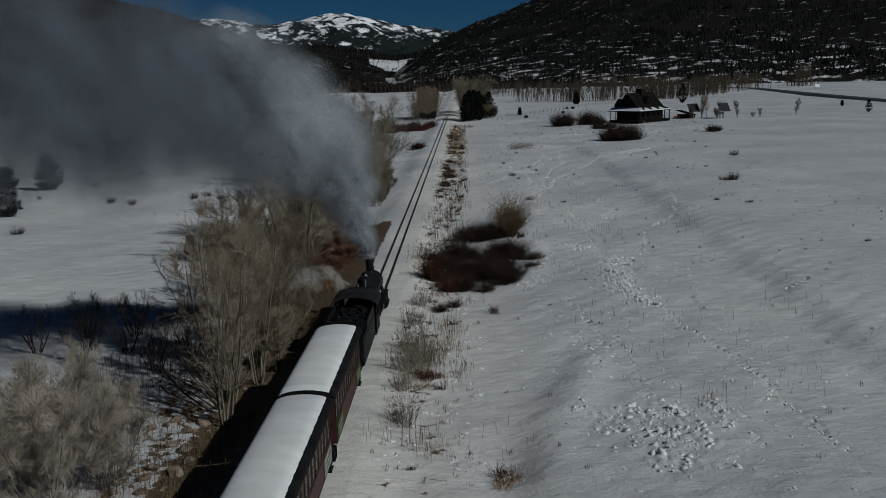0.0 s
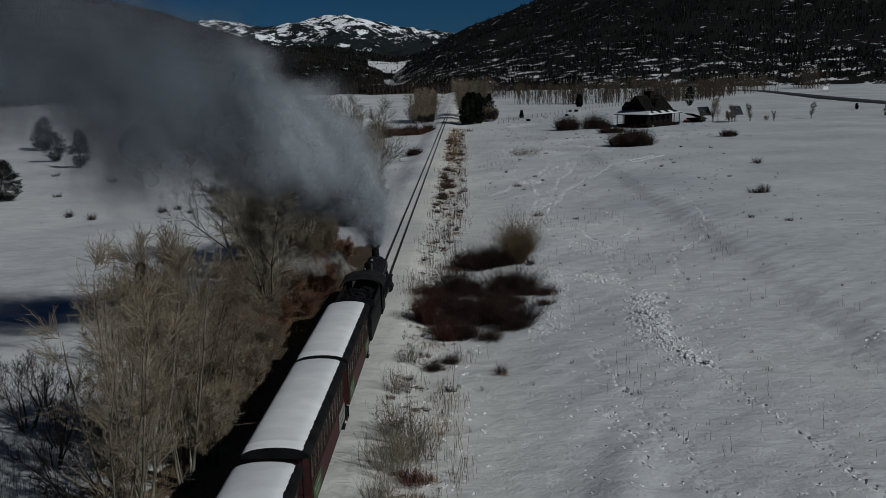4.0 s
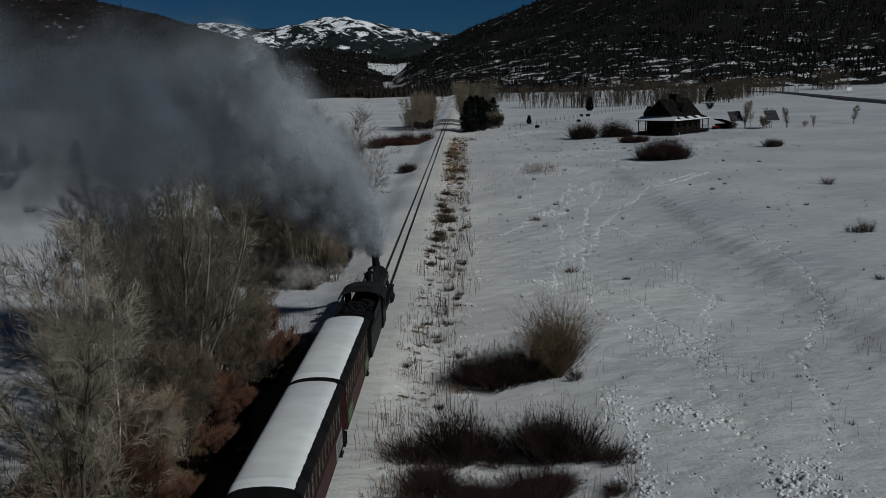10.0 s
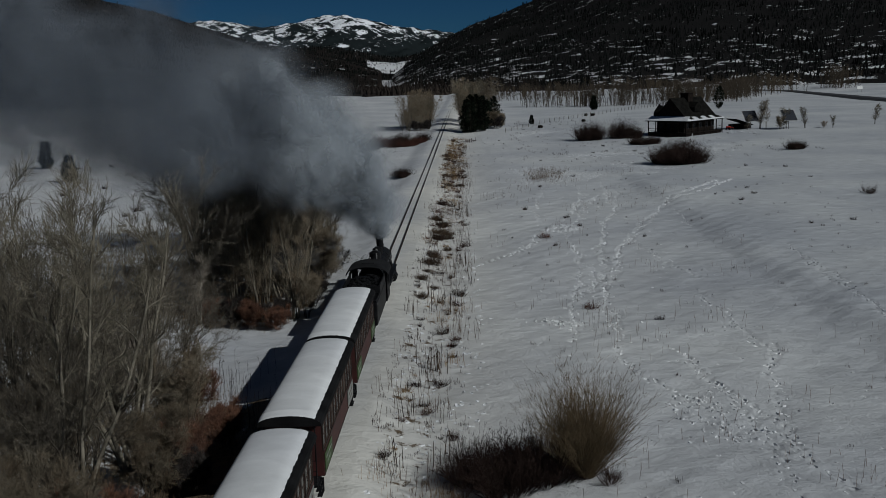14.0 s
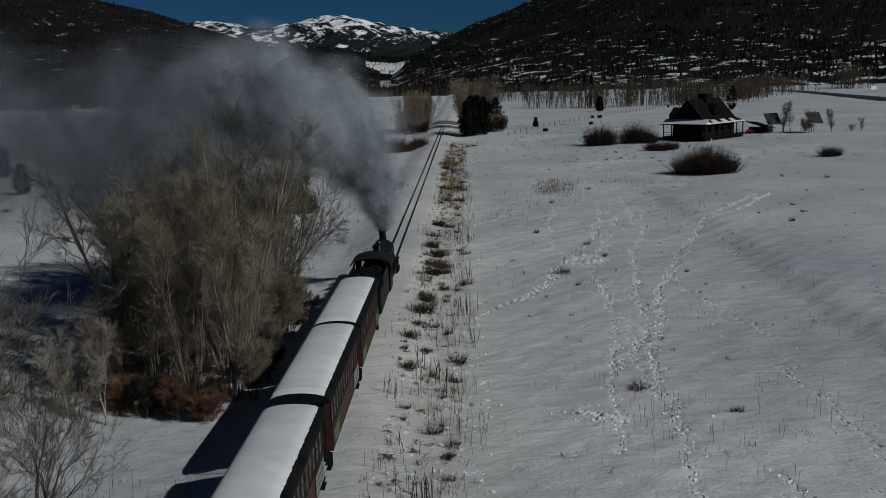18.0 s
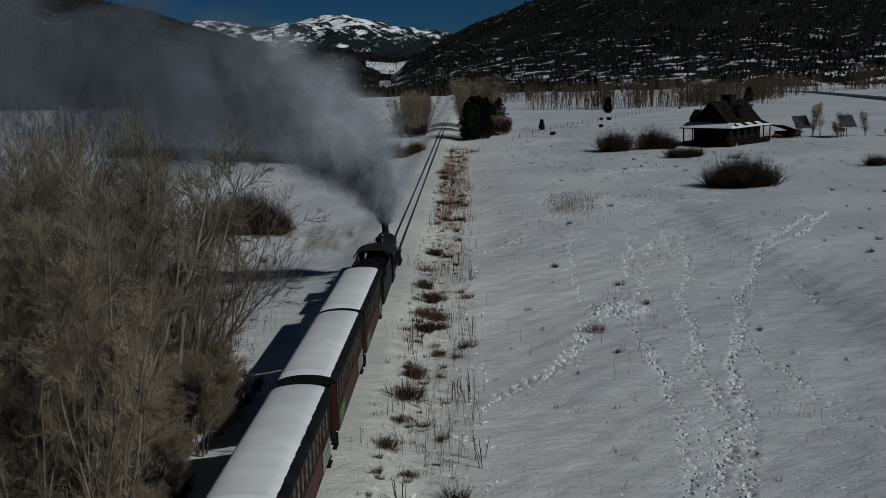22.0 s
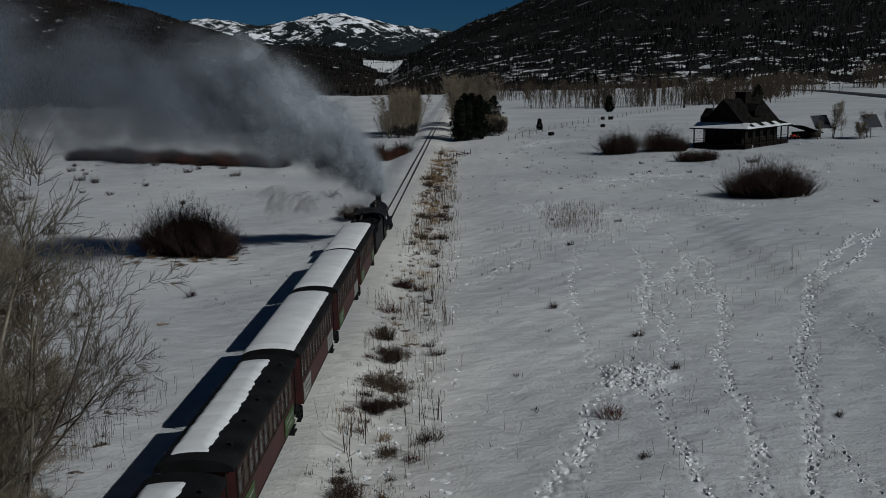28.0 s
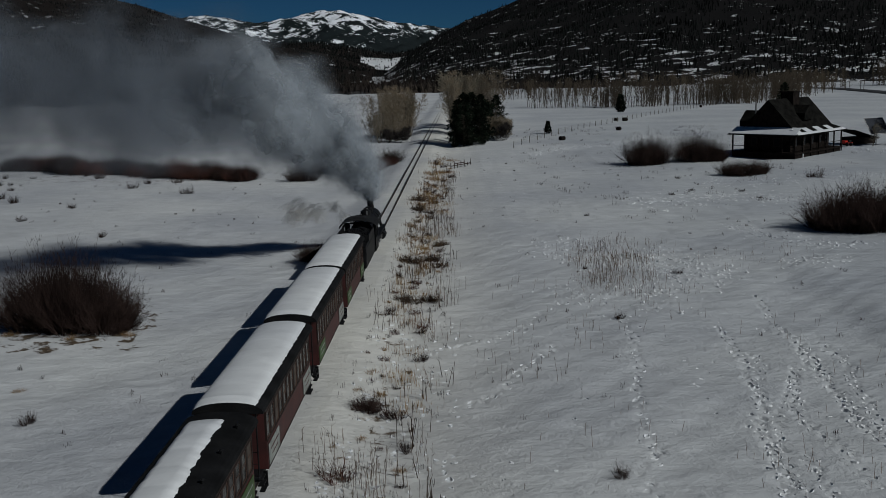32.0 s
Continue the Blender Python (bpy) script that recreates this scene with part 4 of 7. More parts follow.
    part("air_pump", cyls(((-1.08, 7.2, 1.4), (-1.08, 7.2, 2.5), 0.2), ((-1.08, 7.2, 1.85), (-1.08, 7.2, 1.95), 0.25), seg=12), BLACK, e)
    for s in (-1, 1):
        part("running_board", boxes((min(s * 0.9, s * 1.3), max(s * 0.9, s * 1.3), 2.1, 11.2, 1.42, 1.47)), BLACK, e)
        part("handrail", cyls(((s * 0.98, 2.2, 2.62), (s * 0.94, 11.0, 2.56), 0.02), seg=6), STEEL, e)
        part("air_reservoir", cyls(((s * 1.08, 4.2, 1.22), (s * 1.08, 6.4, 1.22), 0.2), seg=14), BLACK, e)
        part("cylinder", cyls(((s * 1.02, 9.7, 0.62), (s * 1.02, 10.9, 0.62), 0.34), ((s * 1.0, 9.75, 1.15), (s * 1.0, 10.85, 1.15), 0.2), seg=18), BLACK, e)
        part("steam_pipe", cyls(((s * 0.72, 10.3, 2.2), (s * 1.0, 10.3, 1.2), 0.13), seg=10), BLACK, e)
        part("crosshead_guide", boxes((min(s * 0.98, s * 1.06), max(s * 0.98, s * 1.06), 8.4, 9.7, 0.70, 0.78), (min(s * 0.98, s * 1.06), max(s * 0.98, s * 1.06), 8.4, 9.7, 0.46, 0.54)), STEEL, e)
        part("outer_frame", boxes((min(s * 0.68, s * 0.76), max(s * 0.68, s * 0.76), 2.4, 9.6, 0.45, 0.95)), BLACK, e)
    rods = []
    for s in (-1, 1):
        side_rod = part("side_rod", boxes((-0.03, 0.03, -2.35, 2.35, -0.07, 0.07), bevel=0.01), STEEL, e, m=pose(s * 0.86, 5.6, 0.56))
        rods.append((side_rod, s))
    for y in (3.5, 4.9, 6.3, 7.7):
        w = wheelset(e, y, 0.56, "driving_wheels", BLACK, 10)
        wheels.append((w, 0.56))
    for y in (1.3, 9.0):
        wheels.append((wheelset(e, y, 0.36, "small_wheels"), 0.36))
    part("pilot_beam", boxes((-1.15, 1.15, 11.9, 12.15, 0.62, 0.98), bevel=0.02), BLACK, e)
    pl = bmesh.new()
    for k in range(13):
        x = -1.05 + 2.1 * k / 12
        cyl(pl, (x, 12.15, 0.62), (x * 0.55, 12.15 + 0.75 * (1 - abs(x) / 1.3), 0.12), 0.03, seg=5)
    part("pilot", pl, BLACK, e)
    part("front_deck", boxes((-1.1, 1.1, 11.0, 12.0, 0.98, 1.03)), BLACK, e)
    part("smokebox_brace", cyls(((0.5, 11.3, 2.3), (0.8, 12.0, 1.0), 0.025), ((-0.5, 11.3, 2.3), (-0.8, 12.0, 1.0), 0.025), seg=6), BLACK, e)
    return e, rods


TENDER = tender(WHEELS)
ENGINE, RODS = locomotive(WHEELS)

# ---- plants ----
def tubes(segs, sides=3):
    """Tapered sticks: rows of start, end and the two radii."""
    s = np.array(segs, float)
    p0, p1, r0, r1 = s[:, 0:3], s[:, 3:6], s[:, 6], s[:, 7]
    d = p1 - p0
    d /= np.linalg.norm(d, axis=1, keepdims=True) + 1e-9
    ref = np.where(np.abs(d[:, 2:3]) > 0.9, np.array([[1.0, 0, 0]]), np.array([[0, 0, 1.0]]))
    a = np.cross(d, ref)
    a /= np.linalg.norm(a, axis=1, keepdims=True) + 1e-9
    b = np.cross(d, a)
    ang = 2 * np.pi * np.arange(sides) / sides
    ring = a[:, None] * np.cos(ang)[None, :, None] + b[:, None] * np.sin(ang)[None, :, None]
    v = np.concatenate([p0[:, None] + ring * r0[:, None, None], p1[:, None] + ring * r1[:, None, None]], 1).reshape(-1, 3)
    base = (np.arange(len(s)) * 2 * sides)[:, None]
    k = np.arange(sides)
    f = np.stack([base + k, base + (k + 1) % sides, base + sides + (k + 1) % sides, base + sides + k], -1).reshape(-1, 4)
    return v, f


def quad_mesh(name, v, f, material):
    me = bpy.data.meshes.new(name)
    v, f = np.asarray(v, np.float32), np.asarray(f, np.int32)
    me.vertices.add(len(v))
    me.vertices.foreach_set("co", v.ravel())
    me.loops.add(f.size)
    me.loops.foreach_set("vertex_index", f.ravel())
    me.polygons.add(len(f))
    me.polygons.foreach_set("loop_start", np.arange(0, f.size, f.shape[1], dtype=np.int32))
    me.materials.append(material)
    me.update(calc_edges=True)
    return me


def turned(rng, d, angle):
    """A direction bent away from d by about the angle, to any side."""
    d = np.asarray(d, float)
    q = rng.normal(size=3)
    q -= d * (q @ d)
    q /= np.linalg.norm(q) + 1e-9
    out = d * math.cos(angle) + q * math.sin(angle)
    return out / np.linalg.norm(out)


def stick(rng, p, d, length, r, n, taper, bend, up, segs):
    """A crooked stick; returns its joints as place, direction, radius."""
    joints = []
    for k in range(n):
        d = turned(rng, d, rng.uniform(0, bend))
        d = d + np.array([0, 0, up])
        d /= np.linalg.norm(d)
        q = p + d * length / n
        r1 = r * (1 - (1 - taper) / n) if k < n - 1 else r * taper
        segs.append((*p, *q, r, r1))
        p, r = q, r1
        joints.append((p, d, r))
    return joints


def bare_tree_meshes(seed, h, stems, lean, limbs=2, twigs=3, fine=4, r=0.16, bark=None, twig=None, first=0.3, droop=0.05, limb_len=0.34):
    rng = np.random.default_rng(seed)
    wood, thin, hair = [], [], []
    for s in range(stems):
        a = 6.283 * (s + rng.uniform(0, 0.8)) / stems
        tilt = lean * rng.uniform(0.3, 1.2) if stems > 1 else lean * 0.3
        d = np.array([math.cos(a) * math.sin(tilt), math.sin(a) * math.sin(tilt), math.cos(tilt)])
        p = np.array([math.cos(a) * 0.25 * (stems > 1), math.sin(a) * 0.25 * (stems > 1), -0.3])
        L = h * rng.uniform(0.78, 1.02) / math.cos(tilt * 0.8)
        n = 9
        for k, (q, dd, rr) in enumerate(stick(rng, p, d, L, r * rng.uniform(0.7, 1.1), n, 0.12, 0.16, 0.06, wood)):
            u = (k + 1) / n
            if u < first:
                continue
            for _ in range(limbs + (u > 0.6)):
                ll = limb_len * h * (1.15 - u * 0.75) * rng.uniform(0.6, 1.15)
                ld = turned(rng, dd, rng.uniform(0.5, 1.0))
                for q2, d2, r2 in stick(rng, q, ld, ll, rr * 0.5, 5, 0.25, 0.28, 0.10 - droop, wood if rr > 0.05 else thin):
                    for _ in range(twigs):
                        tl = rng.uniform(0.5, 1.15) * (0.45 + 0.06 * h)
                        td = turned(rng, d2, rng.uniform(0.35, 0.95))
                        for q3, d3, r3 in stick(rng, q2, td, tl, max(0.011, r2 * 0.4), 2, 0.6, 0.3, 0.12, thin):
                            for _ in range(fine):
                                s3 = q3 - d3 * tl * 0.5 * rng.uniform(0, 1)
                                e = s3 + turned(rng, d3, rng.uniform(0.2, 0.95)) * rng.uniform(0.22, 0.62)
                                hair.append((*s3, *e, 0.0095, 0.004))
    return quad_mesh("trunk", *tubes(wood, 6), bark), quad_mesh("twigs", *tubes(thin + hair, 3), twig)


def spreading_tree_meshes(seed, h, stems, lean, r, bark, twig, fan=(0, 4, 6, 7, 11)):
    """A cottonwood: leaning stems fork into limbs that reach outwards and end in fine, rising twigs."""
    rng = np.random.default_rng(seed)
    wood, thin = [], []
    share = (0.46, 0.30, 0.19, 0.11, 0.042)

    def branch(p, d, level, rad, scale):
        length = h * share[level] * scale * rng.uniform(0.75, 1.2)
        n = (5, 4, 3, 3, 1)[level]
        up = (0.02, 0.04, 0.07, 0.12, 0.1)[level]
        joints = stick(rng, p, d, length, rad, n, 0.45, (0.14, 0.24, 0.3, 0.35, 0.3)[level], up, wood if level < 2 else thin)
        if level == 4:
            return
        kids = fan[level + 1]
        for k in range(kids):
            q, dd, rr = joints[-1] if k < 2 else joints[min(len(joints) - 1, int(rng.uniform(0.15, 1.0) * len(joints)))]
            q = q - dd * (length / n) * (rng.uniform(0, 0.9) if k > 1 else 0)
            branch(q, turned(rng, dd, rng.uniform(0.35, 0.95) if k else rng.uniform(0.1, 0.4)), level + 1, max(0.005, rr * (0.82 if k == 0 else 0.58)), scale * rng.uniform(0.8, 1.1))
    for s in range(stems):
        a = 6.283 * (s + rng.uniform(0, 0.7)) / stems
        tilt = lean * rng.uniform(0.35, 1.25)
        d = np.array([math.cos(a) * math.sin(tilt), math.sin(a) * math.sin(tilt), math.cos(tilt)])
        branch(np.array([math.cos(a) * 0.3, math.sin(a) * 0.3, -0.3]), d, 0, r * rng.uniform(0.7, 1.1), rng.uniform(0.85, 1.05))
    thin = [(*q[:6], max(q[6], 0.009), max(q[7], 0.005)) for q in thin]
    k = h / np.percentile([q[5] for q in thin], 99.5)
    wood, thin = [[(*(np.array(q[:6]) * k), q[6], q[7]) for q in rows] for rows in (wood, thin)]
    return quad_mesh("trunk", *tubes(wood, 6), bark), quad_mesh("twigs", *tubes(thin, 3), twig)


TREE_KINDS = {
    "broad": spreading_tree_meshes(1, 13.5, 4, 0.36, 0.24, BARK, TWIG_GREY),
    "broad2": spreading_tree_meshes(2, 13.0, 5, 0.40, 0.20, BARK, TWIG_GREY),
    "tall": bare_tree_meshes(3, 12.0, 3, 0.16, limbs=2, bark=BARK, twig=TWIG, r=0.13, first=0.2, limb_len=0.24),
    "pale": bare_tree_meshes(4, 11.5, 2, 0.14, limbs=2, bark=mat("white_aspen_bark", (0.48, 0.44, 0.36), 0.85, 0, 0.3, 3, 20, random_tint=0.15), twig=TWIG_PALE, r=0.12, first=0.28, limb_len=0.27),
    "grove": bare_tree_meshes(8, 13.6, 5, 0.36, limbs=1, twigs=3, fine=2, bark=BARK_LIT, twig=TWIG, r=0.15, first=0.3, limb_len=0.27),
    "grove2": bare_tree_meshes(9, 13.2, 6, 0.42, limbs=1, twigs=3, fine=2, bark=BARK_LIT, twig=TWIG, r=0.14, first=0.25, limb_len=0.24),
    "brush": bare_tree_meshes(5, 6.0, 9, 0.5, limbs=1, twigs=3, fine=4, bark=BARK_LIT, twig=TWIG_PALE, r=0.05, first=0.2, limb_len=0.30),
    "brush2": bare_tree_meshes(6, 6.5, 9, 0.45, limbs=1, twigs=3, fine=4, bark=BARK, twig=TWIG_TAN, r=0.05, first=0.15, limb_len=0.30),
    "vase": bare_tree_meshes(10, 12.0, 10, 0.24, limbs=1, twigs=2, fine=3, bark=BARK_LIT, twig=TWIG_TAN, r=0.07, first=0.2, limb_len=0.17),
    "rust": bare_tree_meshes(12, 4.6, 10, 0.5, limbs=1, twigs=3, fine=4, bark=TWIG_RED, twig=TWIG_RUST, r=0.04, first=0.12, limb_len=0.30),
    "oak": spreading_tree_meshes(14, 5.0, 6, 0.62, 0.10, TWIG_OAK, TWIG_OAK, fan=(0, 3, 4, 5, 5)),
    "stems": bare_tree_meshes(16, 13.0, 7, 0.19, limbs=1, twigs=2, fine=3, bark=BARK_LIT, twig=TWIG_TAN, r=0.085, first=0.15, limb_len=0.15),
    "sapling": bare_tree_meshes(17, 6.5, 5, 0.28, limbs=1, twigs=1, fine=3, bark=BARK_LIT, twig=TWIG_PALE, r=0.045, first=0.2, limb_len=0.22),
    "darkbrush": bare_tree_meshes(7, 5.0, 8, 0.55, limbs=1, twigs=3, fine=4, bark=TWIG_OAK, twig=TWIG_OAK, r=0.05, first=0.15, limb_len=0.32),
}
TREE_LABELS = {
    "oak": "crooked bare scrub oak with black twigs", "stems": "tall clump of thin upright pale stems beside the line", "sapling": "thin bare pale sapling clump in the snow",
    "vase": "tall upright willow of many bare tan stems", "rust": "rust-brown scrub oak brush beside the line",
    "grove": "tall bare cottonwood of several pale upright stems", "grove2": "tall bare cottonwood of several fanned dark stems",
    "broad": "wide bare cottonwood with crooked grey limbs", "broad2": "many-stemmed bare cottonwood with fine tan twigs", "tall": "slim bare cottonwood with upright limbs",
    "pale": "slim bare aspen with pale bark", "brush": "bare pale willow brush in the snow", "brush2": "bare tan willow brush beside the line", "darkbrush": "bare dark thicket bush in the snow",
}


STANDING = ("broad", "broad2", "grove", "grove2", "tall", "pale", "vase", "stems", "sapling", "oak")


def tree(kind, x, y, size, turn, lean=0):
    m = pose(x, y, h1(x, y), 0, lean, 0) @ pose(0, 0, 0, 0, 0, turn) @ Matrix.Diagonal((size, size, size, 1))
    t = thing("bare_tree" if kind in STANDING else "willow_bush", TREE_LABELS[kind], "tree" if kind in STANDING else "bush", m, "bare trees along the line")
    a, b = TREE_KINDS[kind]
    part("trunk", a, None, t)
    part("crown", b, None, t)
    return t


for row in (("brush", -10.8, 37, 0.95, 10), ("brush", -13.5, 40, 0.95, 80), ("brush", -9.4, 40.6, 0.72, 200), ("sapling", -12, 45, 0.72, 260), ("sapling", -14.2, 47.5, 0.7, 20), ("sapling", -16.4, 45.0, 0.7, 140),):
    tree(*row)
for row in (("stems", -5.9, 48.8, 0.86, 0), ("stems", -6.6, 52.6, 0.92, 70), ("stems", -5.6, 55.6, 0.9, 140), ("vase", -6.6, 59, 0.92, 200), ("stems", -5.8, 62.5, 0.68, 15), ("vase", -6.4, 66, 0.5, 80), ("brush2", -5.0, 58, 0.6, 15), ("brush2", -5.0, 64, 0.6, 95), ("brush2", -5.2, 70, 0.6, 195), ("pale", -8.8, 62, 0.72, 210), ("pale", -6.6, 65, 0.5, 100), ("rust", -6.6, 72.0, 0.6, 260),):
    tree(*row)
for row in (("oak", -13.6, 61, 0.72, 0), ("oak", -16.4, 63.5, 0.8, 77), ("oak", -11.4, 62, 0.8, 140), ("oak", -10.2, 58.6, 0.66, 200), ("oak", -12.6, 58.0, 0.6, 300), ("oak", -18.6, 61.0, 0.7, 250), ("oak", -19.2, 64.5, 0.72, 15), ("sapling", -15.5, 53, 0.55, 125),):
    tree(*row)
for row in (("tall", -6.5, 80.5, 0.9, 300), ("pale", -6.6, 84.5, 0.86, 40), ("tall", -8.3, 85.5, 0.84, 10),):
    tree(*row)
for row in (("brush2", -6.4, 77, 0.55, 130), ("brush2", -6.9, 88.5, 0.75, 40), ("rust", -8.9, 92.5, 0.8, 180),):
    tree(*row)
for row in (("broad", -8.2, 99.5, 0.95, 30), ("broad2", -11.2, 96, 0.9, 120), ("grove2", -8.6, 107, 0.95, 300), ("broad", -13, 110, 0.95, 77), ("broad", -9.3, 118.2, 0.62, 160), ("grove", -11.5, 104, 0.9, 20), ("brush2", -7.2, 94.5, 0.8, 0), ("brush2", -6.4, 103.5, 0.62, 99), ("brush2", -10, 101.5, 0.9, 190), ("brush2", -7, 110, 0.7, 280),):
    tree(*row)
for row in (("brush", -11.4, 114.5, 0.7, 40), ("sapling", -12.4, 119.5, 0.62, 80), ("sapling", -14.2, 122.5, 0.6, 300), ("brush", -13.4, 116, 0.7, 0),):
    tree(*row)
for row in (("stems", -6.0, 136.5, 0.8, 40), ("stems", -8.2, 135.6, 0.82, 120), ("vase", -10.6, 137, 0.78, 220), ("stems", -6.4, 140.0, 0.9, 300), ("stems", -12.0, 141.5, 0.95, 75), ("vase", -8.4, 143, 0.9, 160), ("stems", -5.9, 150.5, 0.9, 20), ("sapling", -14.6, 134.0, 0.6, 50), ("sapling", -16.2, 136.5, 0.6, 250), ("sapling", -16.8, 131.5, 0.5, 150), ("brush2", -13.2, 137.5, 0.62, 300),):
    tree(*row)
for row in (("brush2", -5.0, 136, 0.5, 0), ("darkbrush", -5.0, 139.5, 0.5, 80), ("brush2", -5.2, 149.5, 0.55, 280), ("darkbrush", -5.2, 152.5, 0.5, 190), ("darkbrush", -7.0, 134.2, 0.4, 20), ("rust", -8.6, 133.4, 0.38, 120), ("rust", -6.6, 133.0, 0.36, 210), ("darkbrush", -10.2, 134.2, 0.42, 310), ("rust", -11.8, 135.0, 0.42, 65), ("rust", -9.4, 134.6, 0.4, 5),):
    tree(*row)
for row in (("grove", -7.6, 141, 1.0, 200), ("grove2", -10.6, 144.5, 1.04, 10), ("grove", -14.6, 144, 1.0, 110, -6), ("grove2", -7.4, 147.5, 1.08, 270, 2), ("tall", -13.6, 139, 0.98, 30), ("tall", -9, 138, 0.85, 330), ("grove2", -11.2, 149.5, 1.12, 60), ("grove", -9.2, 145.5, 0.98, 90), ("broad2", -8.0, 151.6, 0.98, 35, 6), ("brush2", -5.6, 143.5, 0.42, 20), ("brush2", -5.4, 147, 0.7, 140), ("brush2", -9.6, 142.5, 0.8, 30), ("darkbrush", -12.6, 147.5, 0.9, 200), ("brush2", -7.0, 145, 0.6, 190),):
    tree(*row)
for row in (("broad", -18.8, 167.5, 1.2, 140), ("broad2", -20.4, 164, 1.28, 250), ("broad", -22.4, 168.0, 1.0, 15), ("broad2", -11.4, 160.2, 0.88, 80), ("broad", -14.4, 164.5, 1.05, 300), ("grove2", -14.0, 164.5, 0.85, 20), ("brush", -9.8, 160, 0.85, 50), ("tall", -13.5, 158, 0.6, 140), ("darkbrush", -15.5, 158, 0.7, 350), ("brush", -11.8, 162.5, 0.5, 310),):
    tree(*row)


# pale aspens, rusty scrub and brush on the bank below the line
for row in (("sapling", -15.2, 80.0, 0.8, 15), ("sapling", -13.4, 77.0, 0.75, 250), ("sapling", -15.6, 75.0, 0.75, 210), ("pale", -10.6, 92.4, 0.95, 60),):
    tree(*row)
for row in (("rust", -7.6, 85.0, 0.95, 0), ("rust", -9.2, 82.5, 0.8, 70), ("rust", -6.6, 80.5, 0.7, 130), ("rust", -9.6, 87.5, 0.6, 200), ("rust", -8.6, 90.0, 0.8, 260), ("rust", -6.6, 97.0, 0.75, 310), ("rust", -7.0, 74.5, 0.75, 20), ("rust", -8.8, 77.5, 0.62, 100), ("rust", -6.2, 106.0, 0.6, 45), ("rust", -7.6, 112.5, 0.65, 170), ("rust", -6.4, 69.0, 0.6, 220), ("rust", -8.6, 67.5, 0.5, 75),):
    tree(*row)
for row in (("tall", -8.2, 62.0, 0.65, 200), ("oak", -20.5, 67, 0.7, 12), ("oak", -17.2, 67.5, 0.7, 200), ("oak", -22.5, 63, 0.7, 140),):
    tree(*row)
for row in (("grove", -8.0, 98.0, 0.95, 230), ("grove2", -12.0, 108.6, 1.02, 15), ("grove", -13.8, 107.4, 1.0, 140), ("broad", -10.2, 111.0, 1.0, 210), ("rust", -4.6, 92.5, 0.42, 5), ("rust", -5.2, 99.0, 0.4, 95), ("darkbrush", -5.0, 104.5, 0.36, 160), ("rust", -4.8, 110.0, 0.42, 250), ("rust", -4.9, 87.0, 0.38, 40), ("pale", -12.1, 133.0, 0.45, 0),):
    tree(*row)


def stone_mesh(seed):
    """A broken boulder: a ball of few faces, squashed and chipped."""
    rng = np.random.default_rng(seed)
    bm = bmesh.new()
    bmesh.ops.create_icosphere(bm, subdivisions=2, radius=0.5)
    cuts = [(Vector(rng.normal(0, 1, 3)).normalized(), rng.uniform(0.26, 0.42)) for _ in range(9)]
    for v in bm.verts:
        for n, d in cuts:
            over = v.co.dot(n) - d
            if over > 0:
                v.co -= n * over
        v.co *= rng.uniform(0.95, 1.05)
        v.co.z *= 0.72
    me = bpy.data.meshes.new("stone")
    bm.to_mesh(me)
    bm.free()
    me.materials.append(ROCK)
    return me


STONES = [stone_mesh(k) for k in (31, 32, 33, 34)]
scatter = np.random.default_rng(35)
for k in range(64):
    y = 39.5 + 17 * scatter.uniform()
    x = -8.2 + 0.03 * (y - 40) + scatter.normal(0, 1.0)
    size = 0.3 + 0.75 * scatter.uniform() ** 2.2
    thing("boulder", "brown broken boulder half sunk in the snow" if size > 0.45 else "small brown stone on the snowy bank", "rock",
          pose(x, y, h1(x, y) + 0.08 * size, scatter.uniform(-20, 20), scatter.uniform(-20, 20), scatter.uniform(0, 360)) @ Matrix.Diagonal((size * scatter.uniform(0.8, 1.4), size, size * scatter.uniform(0.7, 1.0), 1)), "stones on the bank", data=STONES[k % 4])
DEADWOOD = bare_tree_meshes(15, 5.4, 6, 0.30, limbs=1, twigs=1, fine=1, bark=TWIG_OAK, twig=TWIG_OAK, r=0.07, first=0.35, limb_len=0.16)
for x, y, size, fall, turn in ((-7.0, 51.0, 1.0, -66, -28), (-8.0, 55.0, 0.8, -70, -50)):
    t = thing("fallen_branch", "dead dark branch lying across the snowy bank", "branch", pose(x, y, h1(x, y) + 0.15, 0, 0, turn) @ pose(0, 0, 0, 0, fall, 0) @ Matrix.Diagonal((size, size, size, 1)), "dead wood")
    part("trunk", DEADWOOD[0], None, t)
    part("crown", DEADWOOD[1], None, t)


